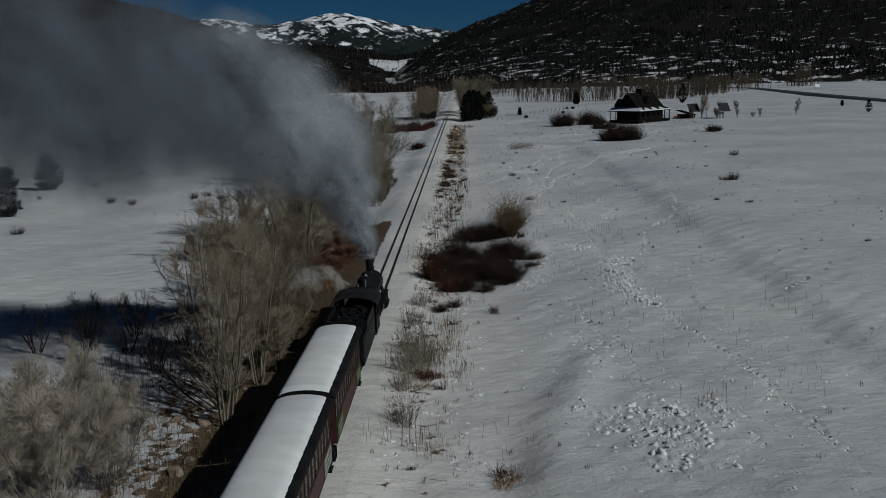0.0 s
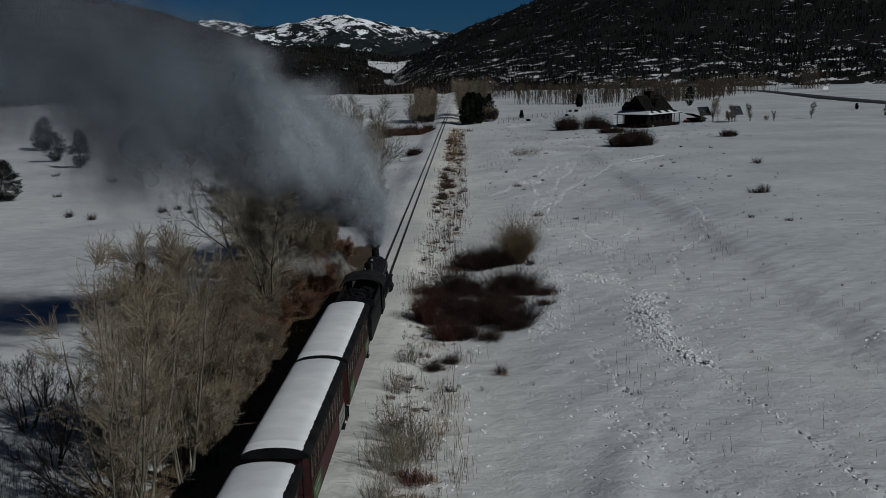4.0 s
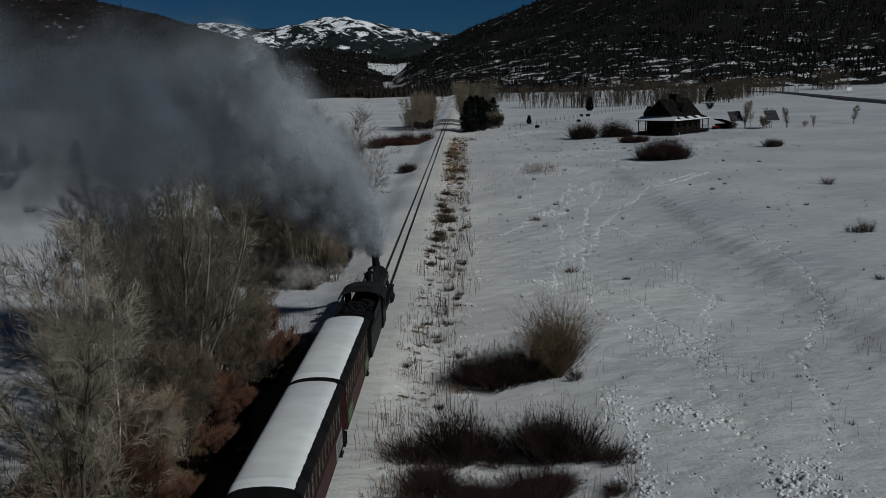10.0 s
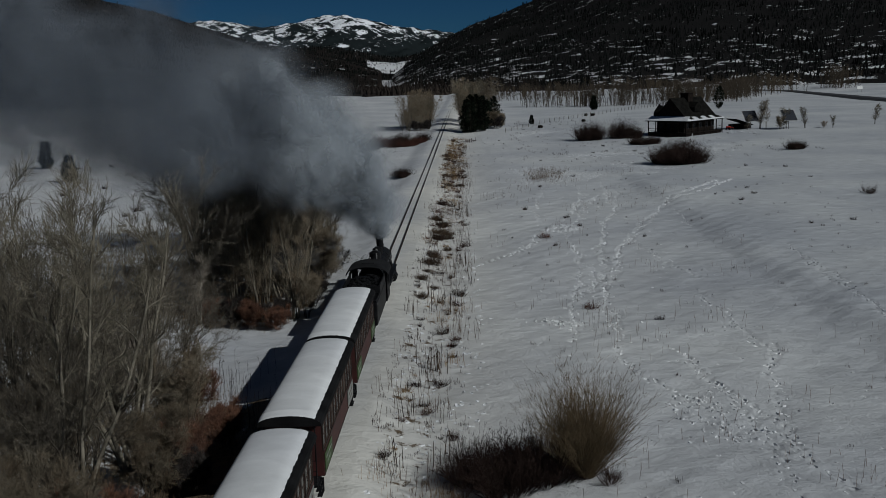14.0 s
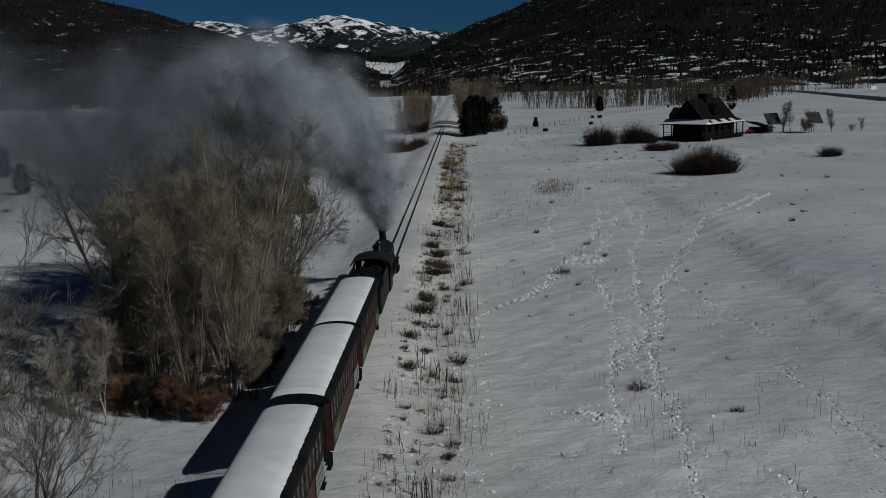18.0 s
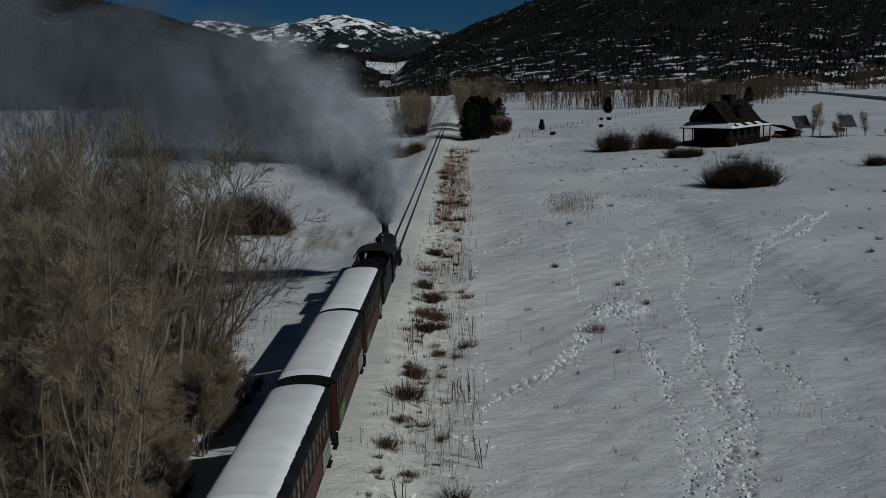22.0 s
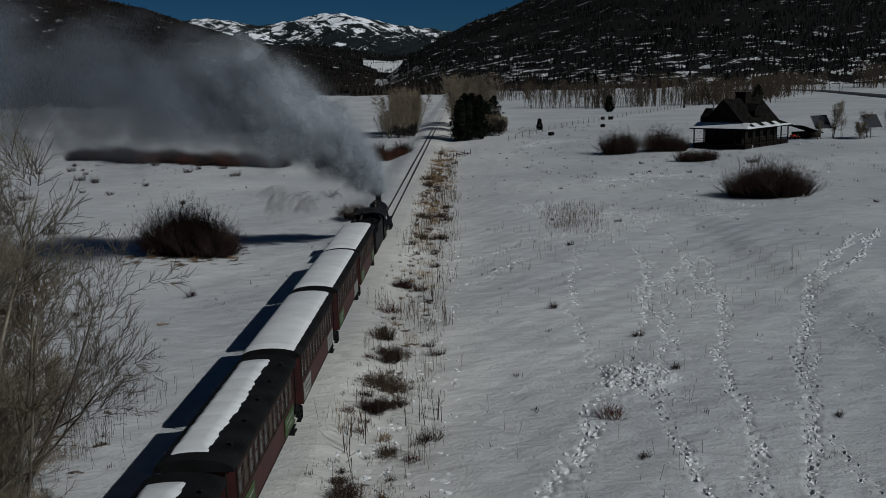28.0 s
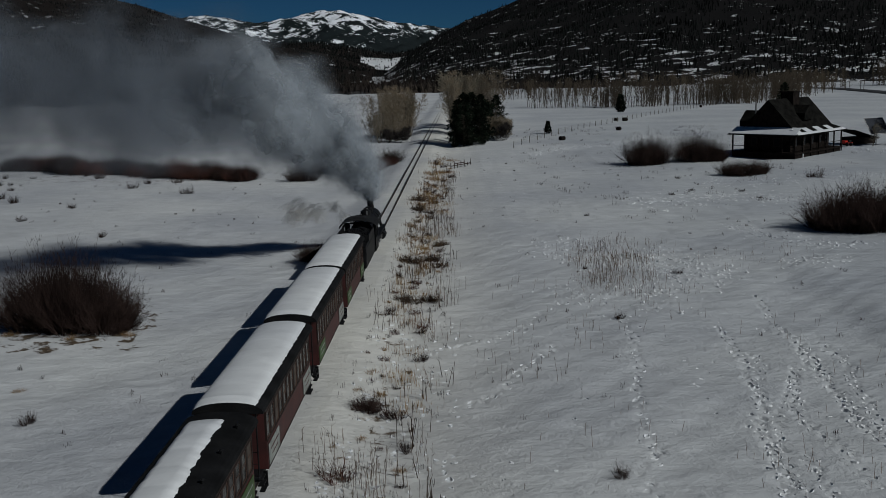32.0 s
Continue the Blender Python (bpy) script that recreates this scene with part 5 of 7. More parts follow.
def shrub_mesh(seed, stems, h, w, fork, r=0.011, upright=0.35, material=None, hairs=3, clumps=7):
    """Bare stems that rise in several tufts of unlike height."""
    rng = np.random.default_rng(seed)
    segs = []
    hubs = [(0.0, 0.0, 1.0)] if clumps == 1 else [(math.cos(6.283 * k / clumps + rng.uniform(-0.4, 0.4)) * w * rng.uniform(0.05, 0.42), math.sin(6.283 * k / clumps) * w * rng.uniform(0.05, 0.42), rng.uniform(0.5, 1.05)) for k in range(clumps)]
    for j in range(stems):
        hx, hy, hh = hubs[j % len(hubs)]
        a, q = rng.uniform(0, 6.283), math.sqrt(rng.uniform(0, 1))
        wide = w * (0.16 if clumps > 1 else 0.14)
        p = np.array([hx + math.cos(a) * q * wide, hy + math.sin(a) * q * wide, -0.1])
        out = upright * (0.3 + q) * rng.uniform(0.4, 1.5)
        d = np.array([math.cos(a) * math.sin(out) + 0.25 * hx / w, math.sin(a) * math.sin(out) + 0.25 * hy / w, math.cos(out)])
        d /= np.linalg.norm(d)
        for q2, d2, r2 in stick(rng, p, d, h * hh * rng.uniform(0.35, 1.0) ** 0.7 * (1.08 - 0.25 * q), r * rng.uniform(0.8, 1.5), 4, 0.4, 0.13, 0.03, segs):
            for _ in range(fork):
                for q3, d3, r3 in stick(rng, q2, turned(rng, d2, rng.uniform(0.15, 0.6)), h * rng.uniform(0.12, 0.3), r2 * 0.7, 1, 0.4, 0.2, 0.05, segs):
                    for _ in range(hairs):
                        e = q3 + turned(rng, d3, rng.uniform(0.2, 0.7)) * h * rng.uniform(0.04, 0.14)
                        segs.append((*q3, *e, 0.006, 0.003))
    return quad_mesh("stems", *tubes(segs, 3), material)


SHRUBS = {
    "dark": shrub_mesh(21, 300, 2.6, 3.4, 2, 0.014, 0.6, TWIG_DARK, 2),
    "dark2": shrub_mesh(22, 260, 2.0, 3.0, 2, 0.014, 0.65, TWIG_DARK, 2),
    "red": shrub_mesh(23, 150, 2.0, 3.4, 2, 0.013, 0.55, TWIG_RED),
    "thick": shrub_mesh(41, 380, 2.1, 2.1, 1, 0.012, 0.62, TWIG_DARK, 2, 5),
    "thick2": shrub_mesh(42, 280, 1.7, 2.3, 1, 0.012, 0.75, TWIG_DARK, 2, 4),
    "redthick": shrub_mesh(43, 300, 2.0, 1.7, 1, 0.011, 0.5, TWIG_RED, 2, 4),
    "tan": shrub_mesh(24, 420, 4.9, 1.9, 1, 0.011, 0.50, TAN_STEM, 2, 1),
    "tuft": shrub_mesh(25, 80, 0.75, 0.8, 1, 0.008, 0.6, TWIG_DARK, 1, 3),
    "weedclump": shrub_mesh(26, 55, 2.1, 2.0, 2, 0.009, 0.30, TWIG, 2),
    "rustuft": shrub_mesh(28, 90, 0.8, 0.9, 1, 0.008, 0.6, TWIG_RED, 1, 4),
    "lowbrush": shrub_mesh(51, 190, 0.95, 1.8, 2, 0.010, 0.85, TWIG_SAGE, 2, 5),
    "straw": shrub_mesh(27, 110, 0.7, 0.9, 0, 0.008, 0.7, STRAW, 0, 3),
}
SHRUB_TAGS = {
    "lowbrush": ("low_shrub", "low spreading dark brown rabbitbrush beside the line"),
    "rustuft": ("low_shrub", "small rust-brown shrub tuft poking through snow"),
    "thick": ("willow_bush", "dense spiky dark brown willow clump in the snow"), "thick2": ("willow_bush", "low spiky dark willow clump in the snow"), "redthick": ("willow_bush", "spiky reddish-brown willow clump by the line"),
    "dark": ("willow_bush", "dense dark brown willow bush in the snow"), "dark2": ("willow_bush", "low dark brown willow bush in the snow"), "red": ("willow_bush", "low reddish-brown willow bush in the snow"),
    "tan": ("upright_bush", "upright tan bush of straight bare stems"), "tuft": ("low_shrub", "small dark sagebrush tuft poking through snow"), "weedclump": ("weed_clump", "tall dry brown weed clump by the line"),
    "straw": ("grass_tuft", "dry straw-coloured grass tuft in the snow"),
}


def shrub(kind, x, y, size, turn, tall=1.0):
    name, label = SHRUB_TAGS[kind]
    return thing(name, label, "bush" if kind != "straw" else "grass", pose(x, y, h1(x, y), 0, 0, turn) @ Matrix.Diagonal((size, size, size * tall, 1)), "bushes in the snow", data=SHRUBS[kind])


# the thicket on the meadow side of the line
for row in (("thick", 6.4, 92.8, 1.2, 0, 1.1), ("thick2", 4.2, 92.4, 0.95, 40, 0.75), ("thick2", 8.3, 92.2, 0.8, 90, 0.7), ("thick", 10.4, 92.6, 1.1, 150, 1.1), ("thick", 11.8, 92.4, 1.05, 200), ("thick2", 13.6, 92.0, 0.8, 250, 0.7), ("thick2", 13.2, 88.3, 0.55, 300, 0.6), ("thick2", 5.3, 90.2, 0.75, 20, 0.65),):
    shrub(*row)
for row in (("thick", 6.6, 84.8, 1.0, 70, 0.95), ("thick", 8.2, 84.9, 1.05, 120), ("thick", 10.7, 82.9, 1.25, 170, 0.9), ("redthick", 4.0, 84.0, 1.05, 220, 1.25), ("thick2", 11.0, 89.4, 0.7, 10, 0.55), ("thick2", 9.4, 83.6, 0.6, 33, 0.8), ("thick2", 7.2, 88.6, 0.8, 210, 0.6), ("redthick", 5.9, 79.6, 0.8, 80), ("thick2", 8.8, 79.4, 0.7, 15, 0.9), ("thick", 7.0, 80.2, 0.8, 130), ("thick2", 5.2, 72.5, 0.5, 80), ("thick2", 6.2, 74.0, 0.45, 15),):
    shrub(*row)
for row in (("tan", 12.2, 104.6, 0.92, 0), ("tan", 12.0, 105.0, 0.8, 120), ("thick", 10.3, 104.6, 1.15, 60), ("thick", 8.6, 103.6, 1.2, 130, 0.9), ("thick", 7.4, 104.8, 1.05, 250, 0.9), ("straw", 6.7, 103.0, 1.3, 10), ("thick2", 9.4, 106.0, 1.0, 0), ("tuft", 13.2, 104.0, 1.3, 0),):
    shrub(*row)
# weed clumps at the edge of the line
for row in (("weedclump", 4.0, 56.4, 1.25, 0), ("weedclump", 4.7, 58.2, 1.1, 90), ("weedclump", 3.9, 60.4, 1.2, 45), ("weedclump", 3.7, 47.4, 0.9, 200), ("weedclump", 3.6, 53.0, 0.8, 10), ("weedclump", 3.4, 67.5, 0.8, 300), ("red", 4.9, 55.2, 0.42, 0), ("weedclump", 3.6, 73.5, 0.7, 120), ("straw", 4.8, 53.6, 1.4, 0), ("straw", 5.6, 55.5, 1.2, 70),):
    shrub(*row)
# bushes by the house
for row in (("dark", 42.6, 243.5, 1.25, 0, 1.1), ("dark", 44.6, 242.4, 1.55, 60, 1.2), ("dark", 46.8, 242.0, 1.65, 120, 1.15), ("dark", 48.6, 242.0, 1.3, 200, 1.0), ("dark", 46.0, 244.6, 1.6, 260, 1.15),):
    shrub(*row)
for row in (("dark", 36.5, 308, 1.5, 0, 1.2), ("dark", 38.7, 309, 1.6, 50, 1.3), ("dark", 45.0, 310.5, 1.6, 120, 1.3), ("dark2", 47.5, 311, 1.7, 300, 1.3), ("dark2", 45.8, 290, 1.1, 10), ("dark2", 48, 289, 1.2, 80), ("dark2", 50.2, 290.2, 1.0, 140), ("dark2", 49.8, 312, 1.2, 160),):
    shrub(*row)
for row in (("dark2", 73.6, 266.5, 1.05, 0), ("dark2", 75.4, 267.2, 0.9, 130), ("tuft", 49.0, 151.5, 2.2, 0), ("tuft", 47.6, 151.0, 1.6, 60), ("tuft", 61, 196, 2.0, 20), ("tuft", 56, 285, 2.0, 90),):
    shrub(*row)
for row in (("straw", 9.2, 40.4, 1.9, 20), ("rustuft", 9.0, 41.2, 1.2, 80), ("tuft", 9.3, 71.0, 1.0, 10), ("straw", 9.5, 70.6, 0.8, 60), ("tuft", 14.5, 187.0, 0.8, 0), ("rustuft", 15.3, 166.0, 1.1, 30), ("rustuft", 16.2, 135.0, 1.0, 200), ("tuft", 20.5, 131.0, 0.6, 90), ("rustuft", 3.4, 187.6, 1.2, 0), ("dark2", 3.9, 158.0, 0.42, 40), ("dark2", 4.4, 176.5, 0.40, 160), ("dark2", 3.8, 196.0, 0.42, 260), ("dark2", 4.2, 168.0, 0.34, 10),):
    shrub(*row)
# west of the line
for row in (("dark", -20.3, 214.2, 1.2, 0, 1.3), ("dark", -18.6, 213.6, 1.3, 50, 1.65), ("dark", -16.8, 213.3, 1.3, 100, 1.6), ("dark", -15.0, 213.2, 1.15, 150, 1.2), ("dark2", -13.8, 213.4, 0.8, 200), ("dark", -18.0, 215.2, 1.3, 250, 1.6), ("dark2", -16, 215.4, 1.2, 300, 1.4), ("straw", -20.5, 211.9, 1.3, 0), ("straw", -16.5, 211.4, 1.2, 60), ("straw", -13.2, 212.0, 1.2, 120), ("straw", -22.8, 212.6, 1.2, 30),):
    shrub(*row)
for row in (("dark2", -3.9, 233.2, 0.95, 0), ("dark2", -4.6, 234.6, 0.8, 100), ("tuft", -3.4, 231.9, 1.2, 0),):
    shrub(*row)
for row in (("dark2", -26, 303, 1.2, 0), ("dark2", -29.5, 304.5, 0.9, 40), ("red", -33, 306, 1.2, 70), ("dark2", -37, 309, 1.2, 110), ("dark", -41.5, 312, 1.0, 160), ("red", -45, 314, 1.0, 200), ("dark2", -48, 317, 1.3, 240), ("dark", -53, 320, 0.9, 270), ("dark2", -57, 324, 1.3, 310), ("red", -62, 327, 1.4, 20), ("red", -67, 330, 1.4, 60), ("dark2", -30.5, 307, 1.2, 200), ("dark2", -46, 319, 1.2, 0), ("red", -73, 333, 1.3, 90),):
    shrub(*row)
for row in (("red", -16.5, 313, 1.15, 0), ("red", -13.8, 312, 1.15, 60), ("red", -11.2, 311, 1.2, 120), ("red", -8.8, 312.5, 1.15, 180), ("red", -6.4, 316, 1.1, 240), ("red", -4.4, 321, 1.0, 300), ("dark2", -12.5, 316, 1.1, 20), ("dark", -9.4, 318, 1.0, 80), ("red", -15.2, 317, 1.1, 140),):
    shrub(*row)
for row in (("tuft", -30, 196, 1.6, 0), ("tuft", -36, 226, 1.8, 0), ("tuft", -12.5, 196, 0.9, 0), ("tuft", -19.2, 190, 0.8, 40), ("straw", -12.0, 187, 0.9, 0), ("straw", -15.2, 201, 0.8, 0),):
    shrub(*row)

# low brush at the foot of the line, and the middle of the willow thicket
for row in ((3.4, 181, 0.9), (4.5, 177.6, 1.0), (3.9, 172.4, 1.2), (4.8, 171.8, 0.9), (4.2, 168.6, 0.85), (5.1, 169, 0.7), (3.6, 154, 1.15), (3.1, 147, 0.7), (3.4, 140, 0.7), (5.2, 163.2, 0.6), (4.5, 218.3, 1.0), (6.2, 218.7, 0.8), (3.9, 232.7, 1.1), (5.5, 233.9, 0.75), (6.3, 240.5, 0.8), (2.9, 270, 1.2), (3.2, 262, 1.0), (3.6, 150.5, 0.5), (4.4, 144, 0.45), (3.4, 159.5, 0.5)):
    shrub("lowbrush", row[0], row[1], 0.82 * row[2], 53 * row[1] % 360, 1.0)
fill = np.random.default_rng(75)
for k in range(11):
    upper = k % 4 == 3
    x = (4.4 + 3.4 * fill.uniform() if k % 8 == 3 else 9.4 + 2.6 * fill.uniform()) if upper else 4.0 + 7.6 * fill.uniform()
    y = 91.5 + 2.6 * fill.uniform() if upper else 80.2 + 8.4 * fill.uniform()
    shrub("thick" if k % 3 else "thick2", x, y, fill.uniform(0.7, 1.05), fill.uniform(0, 360), fill.uniform(0.65, 1.0))
# the dense red-brown willow band across the west meadow
rng = np.random.default_rng(76)
for k in range(46):
    x = -3.6 - 70 * (k + rng.uniform(0, 0.6)) / 46
    y = (321 + 2.2 * (x + 3.6) if x > -7 else 313.5 if x > -16 else 300 - 0.46 * (x + 16)) + rng.uniform(-1.5, 4)
    if -25 < x < -17:
        continue
    shrub("red" if rng.uniform() < 0.45 else "dark2", x, y, rng.uniform(0.95, 1.5), rng.uniform(0, 360), rng.uniform(0.9, 1.4))
rng = np.random.default_rng(77)
# sagebrush tufts along the foot of the line and over both meadows
for y in np.arange(42, 300, 1.7):
    shrub(("tuft", "tuft", "rustuft", "straw")[rng.integers(4)], 2.9 + 3.6 * rng.uniform() ** 1.3, y + rng.uniform(-1, 1), rng.uniform(0.25, 0.75), rng.uniform(0, 360))
for y in np.arange(112, 330, 6.5):
    x = rng.uniform(3.4, 7.0)
    shrub("tuft", x, y + rng.uniform(-3, 3), rng.uniform(0.5, 1.3), rng.uniform(0, 360))
    if rng.uniform() < 0.4:
        shrub("straw", rng.uniform(3.2, 6.8), y + rng.uniform(-2, 2), rng.uniform(0.7, 1.4), rng.uniform(0, 360))
for k in range(46):
    x, y = rng.uniform(-75, -28), rng.uniform(95, 320)
    shrub("tuft", x, y, rng.uniform(0.8, 1.8), rng.uniform(0, 360))
for k in range(34):
    x, y = rng.uniform(12, 62), rng.uniform(60, 330)
    shrub("tuft", x, y, rng.uniform(0.35, 0.8), rng.uniform(0, 360))


def stalks(name, label, count, seed, place, hmin, hmax, material, r=0.007, fork=2):
    rng = np.random.default_rng(seed)
    segs = []
    for _ in range(count):
        x, y = place(rng)
        z = h1(x, y)
        hgt = rng.uniform(hmin, hmax)
        p = np.array([x, y, z - 0.05])
        top = p + np.array([rng.normal(0, 0.1), rng.normal(0, 0.1), 1.0]) * hgt
        segs.append((*p, *top, r, r * 0.6))
        for _ in range(fork):
            u = rng.uniform(0.4, 0.95)
            q = p + (top - p) * u
            segs.append((*q, *(q + np.array([rng.normal(0, 0.5), rng.normal(0, 0.5), 0.7]) * hgt * 0.22), r * 0.7, r * 0.4))
    return tagged(new(name, quad_mesh(name, *tubes(segs, 3), material)), label, "weeds", kind="stuff")


def clumped(x0, x1, y0, y1, n, spread, seed):
    c = np.random.default_rng(seed).uniform((x0, y0), (x1, y1), (n, 2))

    def place(rng):
        k = c[rng.integers(n)]
        return float(k[0] + rng.normal(0, spread)), float(k[1] + rng.normal(0, spread * 1.6))
    return place


stalks("weed_stalks", "dry dark weed stalks along the foot of the line", 1900, 5, clumped(2.7, 7.2, 40, 330, 120, 0.6, 8), 0.35, 1.3, WEED, 0.011)
stalks("dry_grass", "dry straw grass along the foot of the line", 4200, 6, clumped(2.8, 6.6, 40, 330, 48, 0.55, 9), 0.15, 0.5, STRAW, 0.009, 0)
stalks("meadow_weeds", "sparse dead weed stems in the meadow snow", 900, 7, clumped(9, 36, 40, 240, 70, 1.3, 10), 0.25, 0.95, WEED, 0.011, 1)
stalks("bank_grass", "dry grass and brush under the bare trees", 9000, 14, clumped(-16, -4.6, 36, 122, 130, 1.0, 11), 0.2, 0.8, STRAW, 0.007, 0)
stalks("bank_weeds", "dark weeds and brush under the bare trees", 3200, 15, clumped(-16, -4.8, 36, 122, 120, 1.1, 12), 0.4, 1.4, TWIG_DARK, 0.009, 2)


tuft_place = clumped(8, 60, 40, 330, 420, 0.10, 31)
stalks("meadow_tufts", "small dark plant tips poking through the meadow snow", 4200, 32, tuft_place, 0.08, 0.30, TWIG_DARK, 0.010, 1)
stalks("west_meadow_tufts", "small dark plant tips poking through the snow", 2200, 33, clumped(-60, -6, 125, 330, 230, 0.10, 34), 0.08, 0.32, TWIG_DARK, 0.011, 1)
stalks("line_tufts", "small dark plant tips beside the line", 7000, 35, clumped(2.2, 7.4, 40, 300, 900, 0.10, 36), 0.08, 0.30, TWIG_DARK, 0.009, 1)


stalks("mullein_stalks", "tall dead mullein stalks standing in the snow beside the line", 330, 43, clumped(2.9, 7.4, 96, 310, 85, 0.28, 44), 0.8, 1.6, STALK, 0.022, 1)
stalks("yellow_grass", "clumps of bright straw grass beside the line", 2600, 45, clumped(3.0, 5.6, 222, 330, 46, 0.4, 46), 0.2, 0.6, STRAW, 0.012, 0)
stalks("yard_weeds", "low dark weeds round the house and along the fence", 2600, 41, clumped(18, 84, 250, 400, 260, 0.35, 42), 0.12, 0.5, TWIG_DARK, 0.014, 2)
stalks("trodden_weeds", "dry weed stems standing in the trodden snow", 900, 37, clumped(17.5, 24, 217, 240, 40, 0.7, 38), 0.25, 0.8, WEED, 0.011, 1)
stalks("grove_grass", "dry grass and brush at the foot of the cottonwoods", 4200, 16, clumped(-17, -7.5, 135.5, 150, 40, 0.8, 13), 0.2, 0.9, STRAW, 0.008, 1)
stalks("grove_brush", "dark brush at the foot of the cottonwoods", 3000, 18, clumped(-20, -8.5, 136, 172, 60, 1.0, 19), 0.3, 1.3, TWIG_DARK, 0.009, 2)


def pine_meshes(seed, h, w):
    rng = np.random.default_rng(seed)
    wood = [(0, 0, -0.3, 0, 0, h * 0.95, 0.05 * h * 0.5, 0.03)]
    tri = []
    for k in range(210):
        u = rng.uniform(0.06, 1.0)
        a = rng.uniform(0, 6.283)
        lobe = 0.72 + 0.3 * math.sin(2 * a + seed + 5 * u) + 0.16 * math.sin(5 * a + 11 * u)
        reach = w * lobe * min(1.0, 3.2 * u) * (1 - u) ** 0.55 * rng.uniform(0.35, 1.05) + 0.1
        c = np.array([math.cos(a) * reach, math.sin(a) * reach, h * u - 0.06 * reach])
        wood.append((0, 0, h * u, *c, 0.03, 0.01))
        for _ in range(24):
            p = c + rng.normal(0, 0.17 * w * 0.5, 3) * (1, 1, 0.55)
            out = (p - (0, 0, h * u)) * 0.35 / (np.linalg.norm(p[:2]) + 0.3) * rng.uniform(0.5, 1.2)
            side = rng.normal(0, 0.07, 3)
            tri.append([p - side, p + side, p + out + rng.normal(0, 0.06, 3)])
    v = np.array(tri).reshape(-1, 3)
    return quad_mesh("trunk", *tubes(wood, 5), BARK), quad_mesh("needles", v, np.arange(len(v)).reshape(-1, 3), NEEDLE)


PINES = [pine_meshes(31, 6.6, 3.4), pine_meshes(32, 8.0, 2.6), pine_meshes(33, 4.0, 1.6)]


def pine(k, x, y, size, turn, label="dark green pine standing in the snow"):
    t = thing("pine_tree", label, "tree", pose(x, y, h1(x, y), 0, 0, turn) @ Matrix.Diagonal((size, size, size, 1)), "pines")
    part("trunk", PINES[k][0], None, t)
    part("crown", PINES[k][1], None, t)
    return t


for row in ((0, -64, 164, 0.95, 0), (1, -74, 220, 1.0, 40), (1, -104, 273, 1.1, 90), (0, -108, 280, 1.1, 10), (2, -64.5, 240, 1.2, 70), (2, -82, 271, 1.4, 0), (2, -90, 262, 1.3, 200), (0, -56, 131, 1.0, 120), (0, -86, 236, 1.0, 240),):
    pine(*row)
for row in ((1, 7.4, 362, 1.2, 0), (1, 10.2, 363, 1.35, 60), (0, 8.6, 360, 1.3, 120), (0, 12.0, 363, 1.1, 180), (1, 9.0, 368, 1.35, 300), (1, 12.4, 372, 1.25, 20), (0, 13.6, 380, 1.3, 140), (1, 16.5, 392, 1.15, 40), (0, 6.6, 359, 0.6, 80), (0, 12.6, 360, 0.5, 10), (2, -21.6, 98.5, 0.6, 0), (2, -19.4, 99.5, 0.32, 90),):
    pine(*row)
for row in ((2, 28.6, 387, 0.75, 0), (2, 62, 490, 1.5, 0), (1, 108.6, 464, 1.1, 50), (1, 149, 350, 0.55, 0), (2, 160, 404, 0.6, 90),):
    pine(*row)

# the tall willow clump and the trees behind the pines, beside the line beyond the meadow
for k in range(17):
    x, y = -13.2 + 9.6 * ((k * 0.618) % 1), 379 + 22 * rng.uniform()
    x = min(x, -4.0 - 0.05 * (y - 379))
    tree("vase", x, y, (1.18 - 0.022 * (x + 8) ** 2) * rng.uniform(0.62, 1.08), rng.uniform(0, 360))
for k in range(8):
    tree("darkbrush", -12.5 + 8.5 * rng.uniform(), 379 + 9 * rng.uniform(), rng.uniform(0.3, 0.62), rng.uniform(0, 360))
for k in range(13):
    tree("tall" if k % 3 else "vase", 4.6 + 12 * rng.uniform(), 392 + 45 * rng.uniform(), rng.uniform(0.85, 1.25), rng.uniform(0, 360))
for k in range(7):
    tree("brush2" if k % 2 else "darkbrush", 14.5 + 4 * rng.uniform(), 366 + 12 * rng.uniform(), rng.uniform(0.55, 0.8), rng.uniform(0, 360))


def far_trees(name, label, rows, seed, material, spikes=44, low=0.2):
    """A belt of far bare trees: a few dark stems each under a haze of fine branches; rows of x0, y0, x1, y1, count, height."""
    rng = np.random.default_rng(seed)
    segs = []
    for x0, y0, x1, y1, count, hgt in rows:
        hubs = rng.uniform(0, 1, 12) if low > 0.05 else np.linspace(0.02, 0.98, 26)
        for _ in range(count):
            u = np.clip(rng.choice(hubs) + rng.normal(0, 0.045), 0, 1)
            x, y = x0 + (x1 - x0) * u + rng.normal(0, 3), y0 + (y1 - y0) * u + rng.normal(0, 7)
            z, h = h1(x, y), hgt * (0.45 + 0.7 * rng.uniform() ** 0.7)
            for _ in range(rng.integers(1, 3)):
                p = np.array([x + rng.normal(0, 0.5), y, z])
                d = np.array([rng.normal(0, 0.10), 0, 1])
                segs.append((*p, *(p + d * h * rng.uniform(0.7, 0.95)), 0.11, 0.03))
                for _ in range(spikes // 2):
                    v = low + (0.95 - low) * rng.uniform() ** 0.8
                    q = p + d * h * v
                    segs.append((*q, *(q + np.array([rng.normal(0, 0.5), rng.normal(0, 0.3), 0.9]) * h * rng.uniform(0.08, 0.28)), 0.05, 0.022))
    return tagged(new(name, quad_mesh(name, *tubes(segs, 3), material)), label, "trees", kind="stuff")


